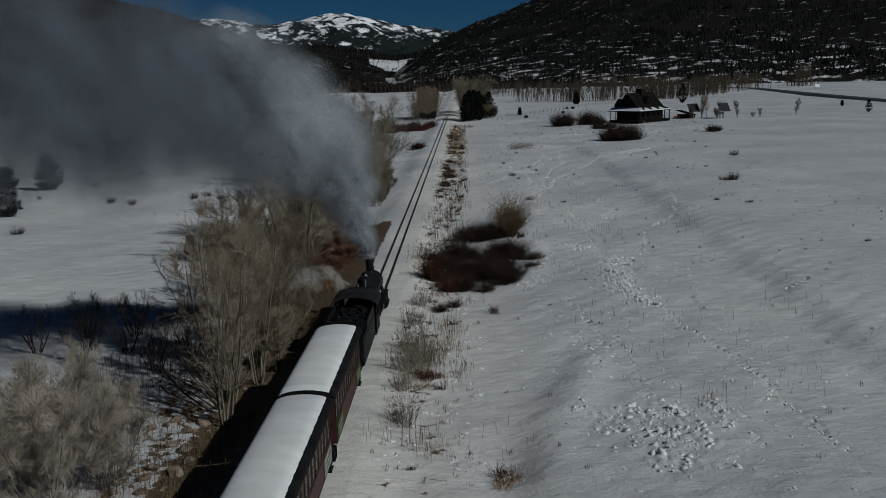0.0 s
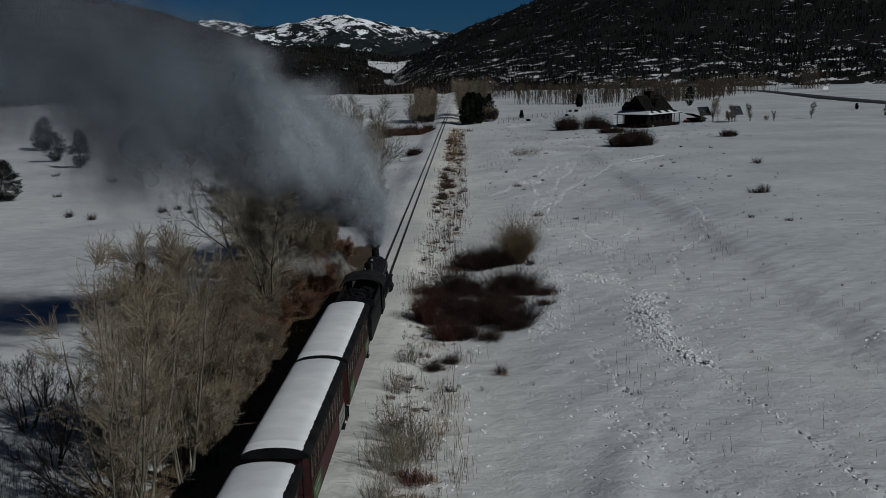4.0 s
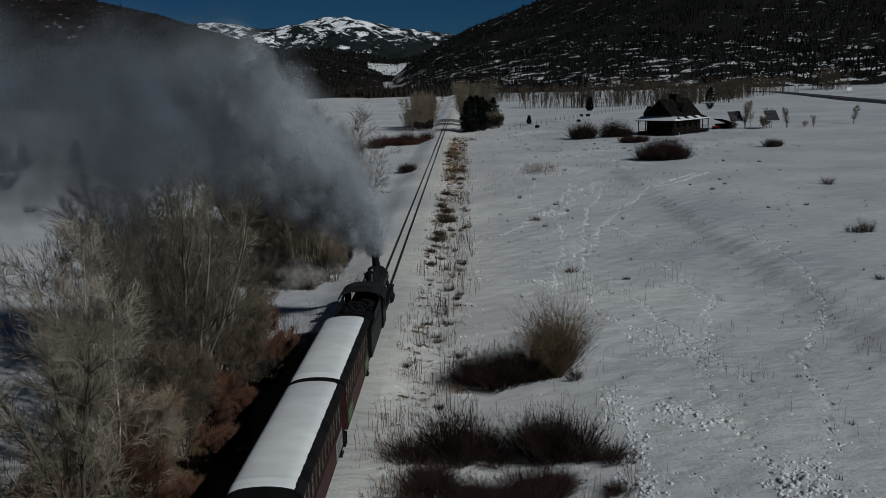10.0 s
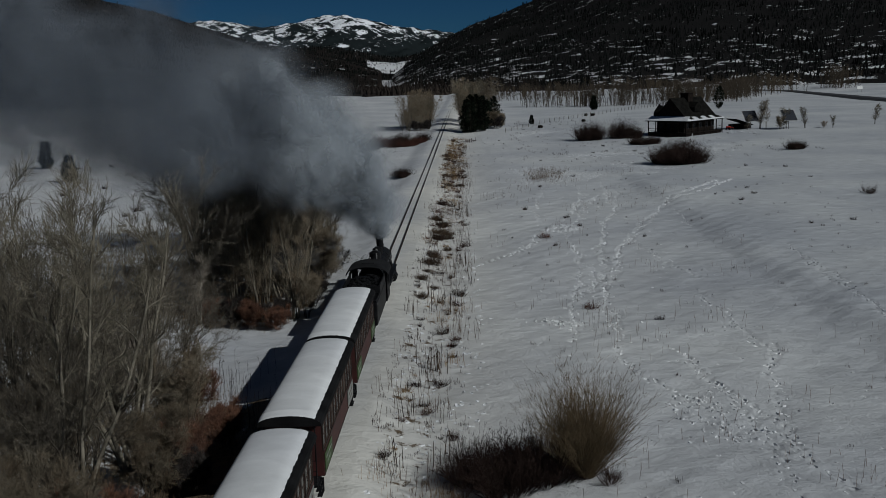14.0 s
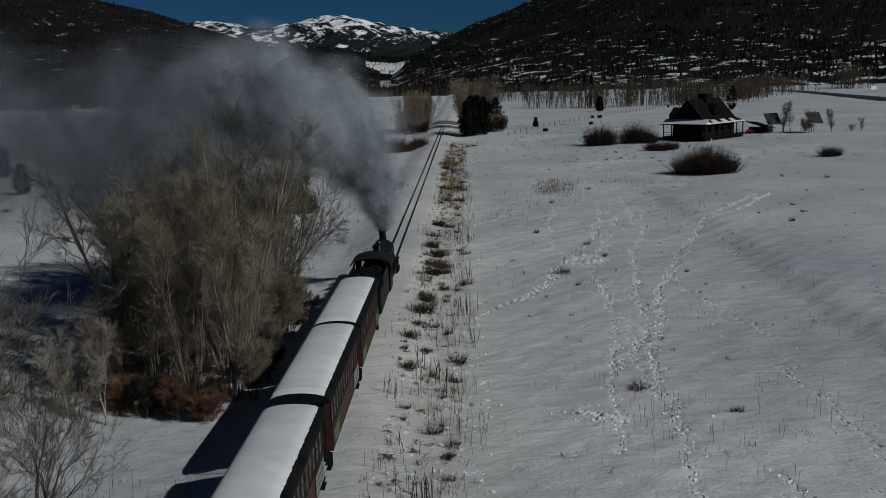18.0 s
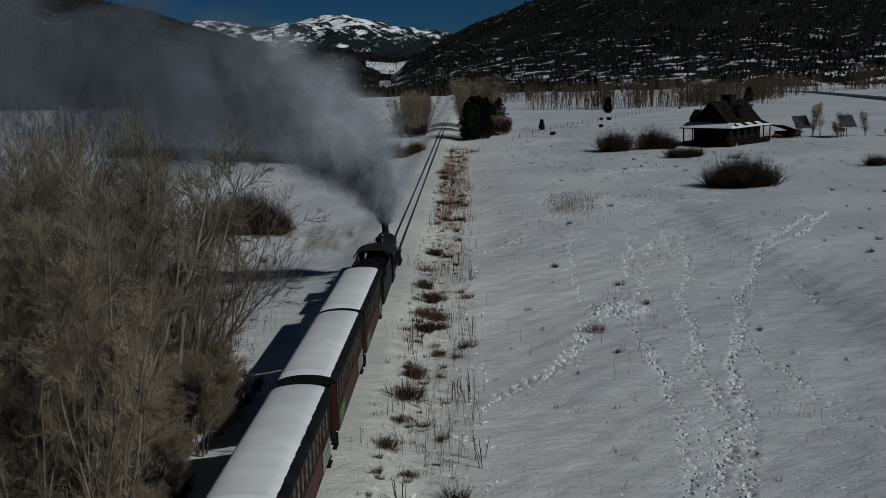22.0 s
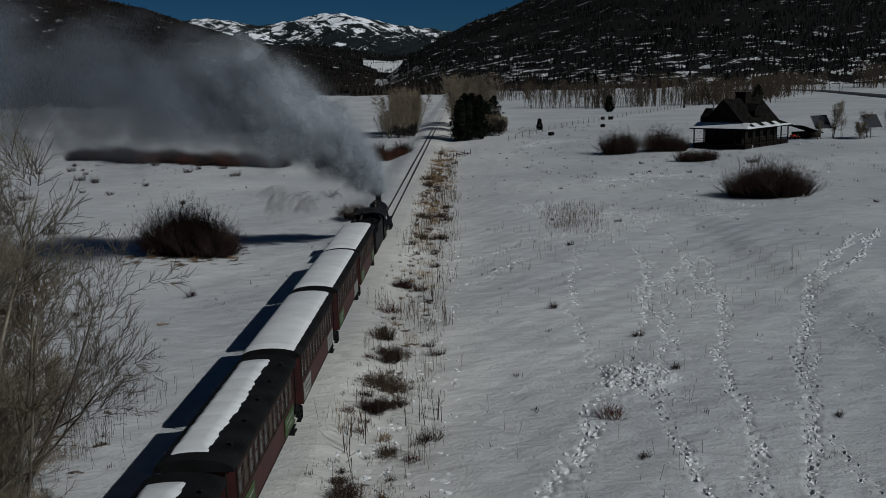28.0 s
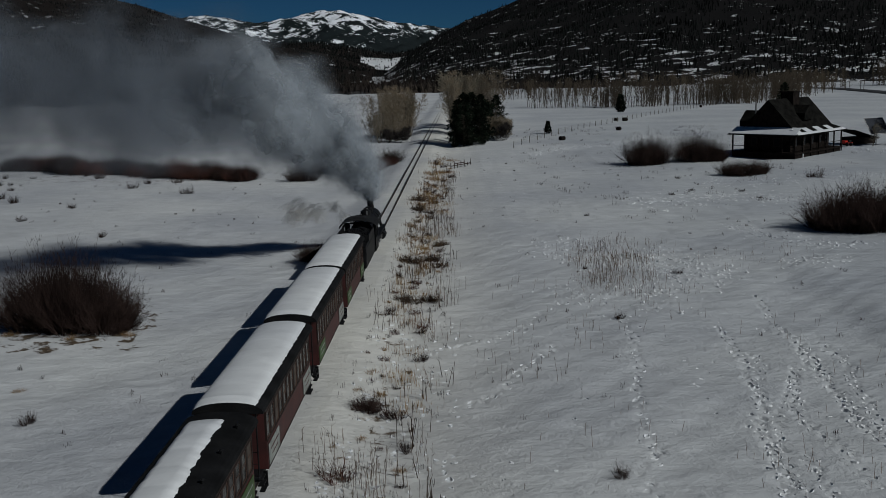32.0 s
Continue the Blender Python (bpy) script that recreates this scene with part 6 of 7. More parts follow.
far_trees("tree_belt", "belt of bare aspens across the far meadow", [(28, 545, 82, 540, 110, 8.5), (84, 545, 140, 560, 130, 8.5), (106, 540, 124, 545, 80, 9.5), (140, 575, 200, 660, 140, 9), (20, 640, 240, 760, 200, 8), (225, 690, 250, 700, 60, 12), (60, 800, 420, 820, 200, 8)], 61, FARWOOD, 64, 0.08)
far_trees("valley_woods", "bare woods along the valley floor", [(-330, 830, 30, 820, 560, 10), (-400, 930, 60, 930, 460, 13), (-460, 700, -170, 760, 300, 9), (12, 640, 60, 800, 90, 11)], 62, FARDARK, 30, 0.02)
far_trees("dark_thickets", "dark brush at the foot of the hills", [(20, 800, 420, 780, 620, 5), (60, 870, 460, 840, 560, 7)], 63, FARDARK, 24, 0.02)


def brush_mass(name, label, rows, seed):
    """Dense far thickets: rows of x0, x1, y0, y1, count, height."""
    rng = np.random.default_rng(seed)
    out = []
    for x0, x1, y0, y1, count, hgt in rows:
        for _ in range(count):
            x, y = rng.uniform(x0, x1), y0 + (y1 - y0) * rng.uniform() ** 1.4
            y += 14 * math.sin(x * 0.045) + 8 * math.sin(x * 0.13)
            h = hgt * (0.35 + 0.8 * rng.uniform() ** 1.5)
            out.append((x, y, h1(x, y) - 0.1 * h, h, h * rng.uniform(0.35, 0.6)))
    v, f = tree_cones(out, 2, 6)
    return tagged(new(name, mesh_of(name, v, f, FARDARK)), label, "trees", kind="stuff")


brush_mass("far_thickets", "dark leafless thickets along the far edge of the valley", [(-420, 20, 800, 960, 2600, 7), (30, 450, 790, 880, 1500, 4), (-480, -180, 690, 800, 700, 5)], 64)


# ---- the ranch house and its yard ----
def house():
    m = pose(61.9, 310.8, 0, 0, 0, 46)
    z0 = -0.3
    h = thing("ranch_house", "dark two-storey ranch house with a snowy wrap-around porch roof", "house", m)
    U, V = 18.2, 11.7
    # local x runs along the long side, local y along the short side
    part("foundation", boxes((1.6, U - 1.6, 1.6, V - 1.6, z0 - 0.4, 0.6)), HOUSE_WALL, h)
    part("porch_deck", boxes((0.2, U - 0.2, 0.2, V - 0.2, 0.35, 0.6)), HOUSE_WALL, h)
    part("porch_skirt", boxes((0.45, U - 0.45, 0.45, V - 0.45, z0 - 0.3, 0.35)), HOUSE_WALL, h)
    part("wall", boxes((1.9, U - 1.9, 1.9, V - 1.9, 0.6, 4.5)), HOUSE_WALL, h)
    for k in range(7):
        x = 0.35 + k * (U - 0.7) / 6
        part("porch_post", boxes((x - 0.1, x + 0.1, 0.3, 0.5, 0.6, 3.55)), HOUSE_WALL, h)
        part("porch_post", boxes((x - 0.08, x + 0.08, 0.25, 0.41, z0 - 0.3, 0.35)), WHITE if k == 1 else HOUSE_WALL, h)
    for k in range(1, 6):
        y = 0.35 + k * (V - 0.7) / 5
        part("porch_post", boxes((0.3, 0.5, y - 0.1, y + 0.1, z0 - 0.3, 3.55)), HOUSE_WALL, h)
    part("porch_railing", boxes((0.36, 0.42, 0.5, V - 0.5, 1.5, 1.58), (0.5, U - 0.5, 0.36, 0.42, 1.5, 1.58), (0.37, 0.41, 0.5, V - 0.5, 1.05, 1.1), (0.5, U - 0.5, 0.37, 0.41, 1.05, 1.1)), HOUSE_WALL, h)
    # porch roof, a skirt round the upper storey
    e, t = 3.5, 4.75
    o = [(-0.3, -0.3), (U + 0.3, -0.3), (U + 0.3, V + 0.3), (-0.3, V + 0.3)]
    i = [(2.2, 2.2), (U - 2.2, 2.2), (U - 2.2, V - 2.2), (2.2, V - 2.2)]
    v = [(x, y, e) for x, y in o] + [(x, y, t) for x, y in i] + [(x, y, e - 0.14) for x, y in o] + [(x, y, t - 0.14) for x, y in i]
    f = [(k, (k + 1) % 4, 4 + (k + 1) % 4, 4 + k) for k in range(4)] + [(8 + (k + 1) % 4, 8 + k, 12 + k, 12 + (k + 1) % 4) for k in range(4)] + [((k + 1) % 4, k, 8 + k, 8 + (k + 1) % 4) for k in range(4)]
    part("porch_roof", mesh_of("porch_roof", v, f, HOUSE_ROOF), None, h)
    # snow on the porch roof: whole on the short side, patches on the long side
    def on_skirt(side, a, b, lo, hi):
        if side == "short":
            p = lambda s, u: (-0.3 + 2.5 * u, -0.3 + (V + 0.6) * s * (1 - 0.0 * u), e + (t - e) * u + 0.06)
        else:
            p = lambda s, u: (-0.3 + (U + 0.6) * s, -0.3 + 2.5 * u, e + (t - e) * u + 0.06)
        top = [p(a, lo), p(b, lo), p(b - 0.012, hi), p(a + 0.012, hi)]
        v = top + [(x, y, z - 0.10) for x, y, z in top]
        return mesh_of("porch_snow", v, [(0, 1, 2, 3), (7, 6, 5, 4)] + [((k + 1) % 4, k, 4 + k, 4 + (k + 1) % 4) for k in range(4)], ROOF_SNOW)
    sh = on_skirt("short", 0.02, 0.97, 0.04, 0.86)
    part("porch_snow", sh, None, h, "unbroken snow on the porch roof")
    for a, b, lo, hi in ((0.03, 0.98, 0.02, 0.22), (0.06, 0.16, 0.2, 0.7), (0.24, 0.36, 0.2, 0.85), (0.46, 0.58, 0.2, 0.9), (0.68, 0.78, 0.25, 0.95)):
        part("porch_snow", on_skirt("long", a, b, lo, hi), None, h, "patch of snow left on the porch roof")
    # upper storey under a steep gable roof, ridge along the long side
    r0, r1, ye, yr, zr = 2.0, U - 2.4, (1.7, V - 1.7), V / 2, 9.0
    v = [(r0, ye[0], 4.6), (r0, ye[1], 4.6), (r0, yr, zr), (r1, ye[0], 4.6), (r1, ye[1], 4.6), (r1, yr, zr)]
    part("gable_wall", mesh_of("gable_wall", v, [(0, 2, 1), (3, 4, 5), (0, 1, 4, 3)], HOUSE_WALL), None, h)
    for s in (0, 1):
        y = ye[s] + (-0.35 if s == 0 else 0.35)
        a = [(r0 - 0.4, y, 4.35), (r1 + 0.4, y, 4.35), (r1 + 0.4, yr, zr + 0.12), (r0 - 0.4, yr, zr + 0.12)]
        vv = a + [(x, yy, z - 0.16) for x, yy, z in a]
        ff = [(0, 1, 2, 3), (7, 6, 5, 4)] + [((k + 1) % 4, k, 4 + k, 4 + (k + 1) % 4) for k in range(4)]
        part("roof", mesh_of("roof", vv, ff if s == 0 else [tuple(reversed(q)) for q in ff], HOUSE_ROOF), None, h)
    # dormer and lower wing on the far side of the gable
    part("dormer", profile([(-1.6, 0), (1.6, 0), (1.6, 1.1), (0, 2.4), (-1.6, 1.1)], 0, 4.2), HOUSE_ROOF, h, m=pose(8.6, 2.0, 5.6))
    part("wing", profile([(-2.0, 0), (2.0, 0), (2.0, 1.6), (0, 3.3), (-2.0, 1.6)], 0, 2.6), HOUSE_ROOF, h, m=pose(5.2, V - 2.6, 3.9))
    part("chimney", boxes((8.2, 10.6, V / 2 - 1.1, V / 2 + 1.1, 8.0, 10.1), (8.05, 10.75, V / 2 - 1.25, V / 2 + 1.25, 10.1, 10.28), bevel=0.03), HOUSE_WALL, h, "broad dark chimney block on the ridge")
    part("flue", cyls(((3.0, V - 3.0, 6.2), (3.0, V - 3.0, 8.6), 0.12)), STEEL, h)
    for x in (3.6, 6.6, 9.6, 12.6, 15.2):
        w = part("window", boxes((x - 0.65, x + 0.65, 1.84, 1.9, 1.4, 2.9)), TRIM, h)
        part("pane", boxes((x - 0.55, x + 0.55, 1.82, 1.84, 1.5, 2.8)), GLASS, w)
    for y in (4.2, 6.2, 8.2):
        w = part("window", boxes((1.84, 1.9, y - 0.6, y + 0.6, 1.4, 2.9)), TRIM, h)
        part("pane", boxes((1.82, 1.84, y - 0.5, y + 0.5, 1.5, 2.8)), GLASS, w)
    return h


house()
shed = thing("low_shed", "low dark shed with a sloping roof beside the house", "shed", pose(82.5, 338, h1(82, 338), 0, 0, 25))
part("wall", boxes((-2.6, 2.6, -1.6, 1.6, 0, 1.3)), HOUSE_WALL, shed)
part("roof", profile([(-3.0, 2.6), (3.0, 0.9), (3.0, 1.05), (-3.0, 2.8)], -2.0, 2.0), HOUSE_ROOF, shed)
tractor = thing("garden_tractor", "small bright red garden tractor parked in the yard", "tractor", pose(78.3, 332.5, h1(78, 332), 0, 0, 30))
part("bonnet", boxes((-0.4, 0.4, 0, 1.1, 0.45, 0.95), bevel=0.08), RED, tractor)
part("seat", boxes((-0.3, 0.3, -0.7, -0.2, 0.6, 0.75), (-0.3, 0.3, -0.78, -0.66, 0.75, 1.15), bevel=0.03), BLACK, tractor)
part("mudguard", boxes((-0.55, -0.32, -0.9, -0.1, 0.55, 0.7), (0.32, 0.55, -0.9, -0.1, 0.55, 0.7), bevel=0.04), RED, tractor)
for x, y, r in ((-0.5, -0.5, 0.36), (0.5, -0.5, 0.36), (-0.45, 0.85, 0.24), (0.45, 0.85, 0.24)):
    part("wheel", cyls(((x - 0.12, y, r), (x + 0.12, y, r), r)), BLACK, tractor)


def solar(x, y, turn):
    s = thing("solar_panel", "dark tilted solar panel on a steel pole", "solar panel", pose(x, y, h1(x, y), 0, 0, turn), "solar panels")
    part("pole", cyls(((0, 0, -0.3), (0, 0, 3.2), 0.1)), STEEL, s)
    pan = part("panel", boxes((-2.0, 2.0, -1.7, 1.7, -0.05, 0.05)), PANEL, s, m=pose(0, 0, 3.6, 52, 0, 0))
    part("frame", boxes((-2.05, 2.05, -1.76, -1.7, -0.06, 0.06), (-2.05, 2.05, 1.7, 1.76, -0.06, 0.06), (-2.06, -2.0, -1.7, 1.7, -0.06, 0.06), (2.0, 2.06, -1.7, 1.7, -0.06, 0.06)), STEEL, pan)
    return s


solar(84.0, 333.5, 18)
solar(93.5, 331.0, 18)
for row in (("tall", 86.8, 334, 0.64, 0), ("pale", 88.2, 333, 0.60, 70), ("tall", 82.8, 332, 0.34, 30), ("tall", 92.2, 331, 0.46, 90), ("tall", 93.6, 333, 0.42, 200), ("tall", 98.6, 333, 0.47, 180), ("brush", 104.0, 334, 0.28, 0), ("tall", 106.4, 334, 0.28, 120), ("brush2", 91.0, 330, 0.5, 200), ("tall", 122, 345, 0.45, 20)):
    tree(*row)

# fence along the far edge of the meadow, posts and wires
fence = thing("meadow_fence", "old wooden post-and-wire fence across the meadow", "fence")
post_mesh = None
wires = []
tops = []
for k in range(44):
    u = k / 43
    x, y = 18.5 + 88 * u, 348 + 186 * u ** 0.86 + 1.2 * math.sin(9 * u)
    bm = cyls(((0, 0, -0.2), (0, 0, 1.3), 0.09, 0.075), seg=6) if post_mesh is None else post_mesh
    ob = part("post", bm, GREYWOOD, fence, m=pose(x, y, h1(x, y), random.uniform(-4, 4), random.uniform(-4, 4)))
    post_mesh = ob.data
    tops.append((x, y, h1(x, y)))
for za in (0.5, 0.85, 1.2):
    for a, b in zip(tops[:-1], tops[1:]):
        wires.append((a[0], a[1], a[2] + za, b[0], b[1], b[2] + za, 0.014, 0.014))
part("wires", quad_mesh("wires", *tubes(wires, 3), STEEL), None, fence)
FX, FY = 6.4, 311.5
gate = thing("line_fence", "short broken board fence by the line", "fence")
for k in range(7):
    part("post", cyls(((FX + k * 0.55, FY + 0.9 * k, -0.9), (FX + k * 0.55, FY + 0.9 * k, 0.35 + 0.3 * math.sin(k * 2.2)), 0.07), seg=6), TWIG_DARK, gate)
part("board", boxes((0, 0.05, 0, 6.3, -0.25, -0.1), (0, 0.05, 1.0, 4.5, 0.05, 0.18)), TWIG_DARK, gate, m=pose(FX, FY, 0, 0, 0, -31.4))
mark = thing("line_marker", "white painted marker post beside the line", "post", pose(-4.1, 381, h1(-4.1, 381)))
part("post", boxes((-0.12, 0.12, -0.12, 0.12, -0.2, 1.6), bevel=0.02), WHITE, mark)
part("cap", boxes((-0.16, 0.16, -0.16, 0.16, 1.6, 1.7)), WHITE, mark)
ROAD = [(150, 712), (186, 692), (200, 668), (200, 600), (194, 526), (191, 440), (196, 360)]
rv, rf = [], []
for k, (x, y) in enumerate(ROAD):
    (xa, ya), (xb, yb) = ROAD[max(0, k - 1)], ROAD[min(len(ROAD) - 1, k + 1)]
    q = math.hypot(xb - xa, yb - ya)
    nx, ny = -(yb - ya) / q, (xb - xa) / q
    z = max(h1(x, y), h1(x + 4 * nx, y + 4 * ny), h1(x - 4 * nx, y - 4 * ny)) + 0.5
    rv += [(x + w * nx, y + w * ny, z - (0.9 if abs(w) > 5 else 0)) for w in (-6.5, -3.8, 3.8, 6.5)]
    if k:
        rf += [(4 * k - 4 + i, 4 * k - 3 + i, 4 * k + 1 + i, 4 * k + i) for i in range(3)]
tagged(new("road", mesh_of("road", rv, rf, ASPHALT)), "cleared dark highway along the valley's side", "road", kind="structure")
sign = thing("road_sign", "white highway sign on two posts", "sign", pose(226, 622, 1.0, 0, 0, 20))
part("post", cyls(((-1.2, 0, -1.5), (-1.2, 0, 2.2), 0.08), seg=6), STEEL, sign)
part("post", cyls(((1.2, 0, -1.5), (1.2, 0, 2.2), 0.08), seg=6), STEEL, sign)
part("board", boxes((-1.9, 1.9, -0.14, -0.08, 0.7, 2.6)), WHITE, sign)
for k, (x, y) in enumerate(((51.6, 432), (54.0, 431), (29.7, 364), (45.7, 389), (93.6, 509), (115, 554), (-64, 779))):
    b = thing("hay_bale", "dark weathered hay bale lying in the snow", "hay bale", pose(x, y, h1(x, y), 0, 0, 20 * k), "bales in the far meadow")
    part("roll", cyls(((-0.6, 0, 0.45), (0.6, 0, 0.45), 0.5)), HOUSE_WALL, b)

# ---- smoke and steam ----
# light passes through many thin films of smoke
scene.cycles.transparent_max_bounces = 64


def smoke_mat(name, color, through, thin, thick):
    """Smoke as wispy films: scattered light in both directions, broken up into shreds."""
    m = bpy.data.materials.new(name)
    m.use_nodes = True
    n, l = m.node_tree.nodes, m.node_tree.links
    n.remove(n["Principled BSDF"])
    d, t, mx = n.new("ShaderNodeBsdfDiffuse"), n.new("ShaderNodeBsdfTranslucent"), n.new("ShaderNodeMixShader")
    clear, film = n.new("ShaderNodeBsdfTransparent"), n.new("ShaderNodeMixShader")
    co, tex, rng_node = n.new("ShaderNodeTexCoord"), n.new("ShaderNodeTexNoise"), n.new("ShaderNodeMapRange")
    tex.inputs["Scale"].default_value, tex.inputs["Detail"].default_value, tex.inputs["Roughness"].default_value = 1.3, 5.0, 0.55
    l.new(co.outputs["Object"], tex.inputs["Vector"])
    l.new(tex.outputs["Fac"], rng_node.inputs["Value"])
    rng_node.interpolation_type = "SMOOTHSTEP"
    for k, v in zip(("From Min", "From Max", "To Min", "To Max"), (0.32, 0.70, thin, thick)):
        rng_node.inputs[k].default_value = v
    for s in (d, t):
        s.inputs["Color"].default_value = (*color, 1)
    mx.inputs[0].default_value = through
    l.new(d.outputs[0], mx.inputs[1])
    l.new(t.outputs[0], mx.inputs[2])
    # each billow thins out towards a ragged rim
    flat, dist, rag, rim, both = n.new("ShaderNodeVectorMath"), n.new("ShaderNodeVectorMath"), n.new("ShaderNodeMath"), n.new("ShaderNodeMapRange"), n.new("ShaderNodeMath")
    flat.operation, dist.operation, rag.operation = "MULTIPLY", "LENGTH", "MULTIPLY_ADD"
    flat.inputs[1].default_value = (1, 1, 0)
    l.new(co.outputs["Object"], flat.inputs[0])
    l.new(flat.outputs[0], dist.inputs[0])
    l.new(tex.outputs["Fac"], rag.inputs[0])
    rag.inputs[1].default_value = -0.5
    l.new(dist.outputs["Value"], rag.inputs[2])
    l.new(rag.outputs[0], rim.inputs["Value"])
    rim.interpolation_type = "SMOOTHSTEP"
    for k, v in zip(("From Min", "From Max", "To Min", "To Max"), (-0.20, 0.42, 1.0, 0.0)):
        rim.inputs[k].default_value = v
    both.operation = "MULTIPLY"
    l.new(rng_node.outputs[0], both.inputs[0])
    l.new(rim.outputs[0], both.inputs[1])
    l.new(both.outputs[0], film.inputs[0])
    l.new(clear.outputs[0], film.inputs[1])
    l.new(mx.outputs[0], film.inputs[2])
    l.new(film.outputs[0], n["Material Output"].inputs["Surface"])
    return m


SMOKE = smoke_mat("coal_smoke", (0.345, 0.374, 0.405), 0.4, 0.40, 0.95)
# thinner smoke of the tail, its shade painted in as a darker grey
HAZE = smoke_mat("thin_shaded_coal_smoke", (0.15, 0.169, 0.196), 0.4, 0.14, 0.6)
STEAM = smoke_mat("wet_steam", (0.46, 0.44, 0.41), 0.4, 0.12, 0.7)


def puff_mesh(name, seed, material):
    """One billow of radius one, its surface heaped up in lobes."""
    rng = np.random.default_rng(seed)
    bm = bmesh.new()
    bmesh.ops.create_icosphere(bm, subdivisions=5, radius=1.0)
    lobes = rng.normal(size=(13, 3))
    lobes /= np.linalg.norm(lobes, axis=1, keepdims=True)
    co = np.array([v.co[:] for v in bm.verts])
    d = co / np.linalg.norm(co, axis=1, keepdims=True)
    k = np.clip(np.max(d @ lobes.T, axis=-1), 0, 1)
    r = 0.72 + 0.24 * k ** 4 + 0.06 * wob(d[:, 0] * 3 + d[:, 2] * 2, d[:, 1] * 3 - d[:, 2] * 2, 0.8, seed) + 0.03 * wob(d[:, 0] * 9 + d[:, 2] * 5, d[:, 1] * 9 - d[:, 2] * 7, 0.9, seed)
    f0 = np.array([[x.index for x in f.verts] for f in bm.faces])
    f0 = f0[np.all((d[f0][:, :, 2] > 0.25) & (np.hypot(d[f0][:, :, 0], d[f0][:, :, 1]) < 0.86), axis=1)]
    bm.free()
    me = quad_mesh(name, (d * r[:, None] - (0, 0, 0.45)) * (1.12, 1.12, 0.75), f0, material)
    me.polygons.foreach_set("use_smooth", [True] * len(me.polygons))
    return me


PUFFS = [puff_mesh("billow", 90 + k, SMOKE) for k in range(4)]
THIN = [puff_mesh("billow", 94 + k, HAZE) for k in range(3)]
STEAMS = [puff_mesh("billow", 97 + k, STEAM) for k in range(2)]
# The plume's middle line behind the stack: sideways place and height at 2, 6, 11 and 19 m behind it, by time.
PLUME = [
    (0, (-1.8, 9.8), (-4.2, 13.9), (-8.2, 15.4), (-12.2, 16.9)),
    (6, (-0.7, 7.5), (-4.3, 10.8), (-9.7, 13.9), (-15.6, 18.1)),
    (9, (-1.6, 7.5), (-4.9, 11.7), (-9.3, 14.8), (-15.2, 15.2)),
    (13, (-1.0, 7.0), (-3.8, 10.3), (-8.3, 13.4), (-14.5, 16.6)),
    (19, (-0.5, 7.7), (-2.9, 13.5), (-8.8, 13.8), (-17.2, 13.5)),
    (23, (-0.9, 7.5), (-3.7, 11.6), (-8.8, 14.1), (-15.9, 17.2)),
    (28, (-1.6, 6.5), (-6.0, 10.9), (-12.0, 13.1), (-20.8, 14.9)),
    (32, (-1.0, 6.8), (-4.7, 10.7), (-10.4, 13.1), (-18.9, 14.4)),
]
REACH = (0.0, 2.0, 6.0, 11.0, 19.0)
plume = thing("smoke_plume", "grey coal smoke billowing from the stack", "smoke", pose(0, FRONT[0][1] + 18.4, 0))
rng = np.random.default_rng(4)
BILLOWS = []
for k in range(176):
    # close-set billows over the first eleven metres, wide thin ones beyond
    back = 11.0 * ((k + 0.5) / 120) ** 1.1 if k < 120 else 10.0 + 18.0 * (k - 119.5) / 56
    r = 0.4 + 5.3 * min(1.12, (back / 11) ** 0.46) * rng.uniform(0.5, 1.08)
    if back < 1.2:
        r = 0.7 + 1.15 * back
    spread = min(4.6, 0.16 + 0.36 * back) * 0.85
    off = rng.normal(0, 1, 3)
    off = off / max(1.0, np.linalg.norm(off) / 1.5) * spread
    ob = part("billow", PUFFS[k % 4] if back < 11 else THIN[k % 3], None, plume, m=pose(0, -back, 6))
    ob.scale = (1.28 * r,) * 3
    BILLOWS.append((ob, back, off, rng.uniform(-25, 50), rng.uniform(45, 95), rng.uniform(0, 6.28)))
steam = thing("steam_cloud", "pale steam drifting from the engine's cylinders", "steam", pose(0, FRONT[0][1] + 12, 0))
WISPS = []
for k in range(30):
    u = (k + 0.5) / 30
    r = 0.55 + 1.6 * u ** 0.8 * rng.uniform(0.7, 1.1)
    at = (rng.normal(0, 0.5), rng.normal(0, 0.9), rng.normal(0, 0.45))
    turn = (rng.uniform(15, 80), rng.uniform(-70, 70))
    ob = part("billow", STEAMS[k % 2], None, steam, m=pose(-1.5, 3.0, 1.2))
    ob.scale = (r, r, r)
    WISPS.append((ob, u, at, turn))
# How far the steam drifts out from the cylinders, by time.
DRIFT = [(0, 0.8), (6, 0.9), (8, 0.75), (13, 1.1), (17, 1.25), (19, 0.6), (23, 1.0), (25, 1.6), (28, 1.45), (30, 1.0), (32, 0.9)]


# ---- snow worked by feet and wind ----
def ground_at(x, y):
    """Height of the trodden ground sheet itself."""
    i = int(np.clip(np.searchsorted(gx, x) - 1, 0, len(gx) - 2))
    j = int(np.clip(np.searchsorted(gy, y) - 1, 0, len(gy) - 2))
    u, v = (x - gx[i]) / (gx[i + 1] - gx[i]), (y - gy[j]) / (gy[j + 1] - gy[j])
    return float((GZ[j, i] * (1 - u) + GZ[j, i + 1] * u) * (1 - v) + (GZ[j + 1, i] * (1 - u) + GZ[j + 1, i + 1] * u) * v)


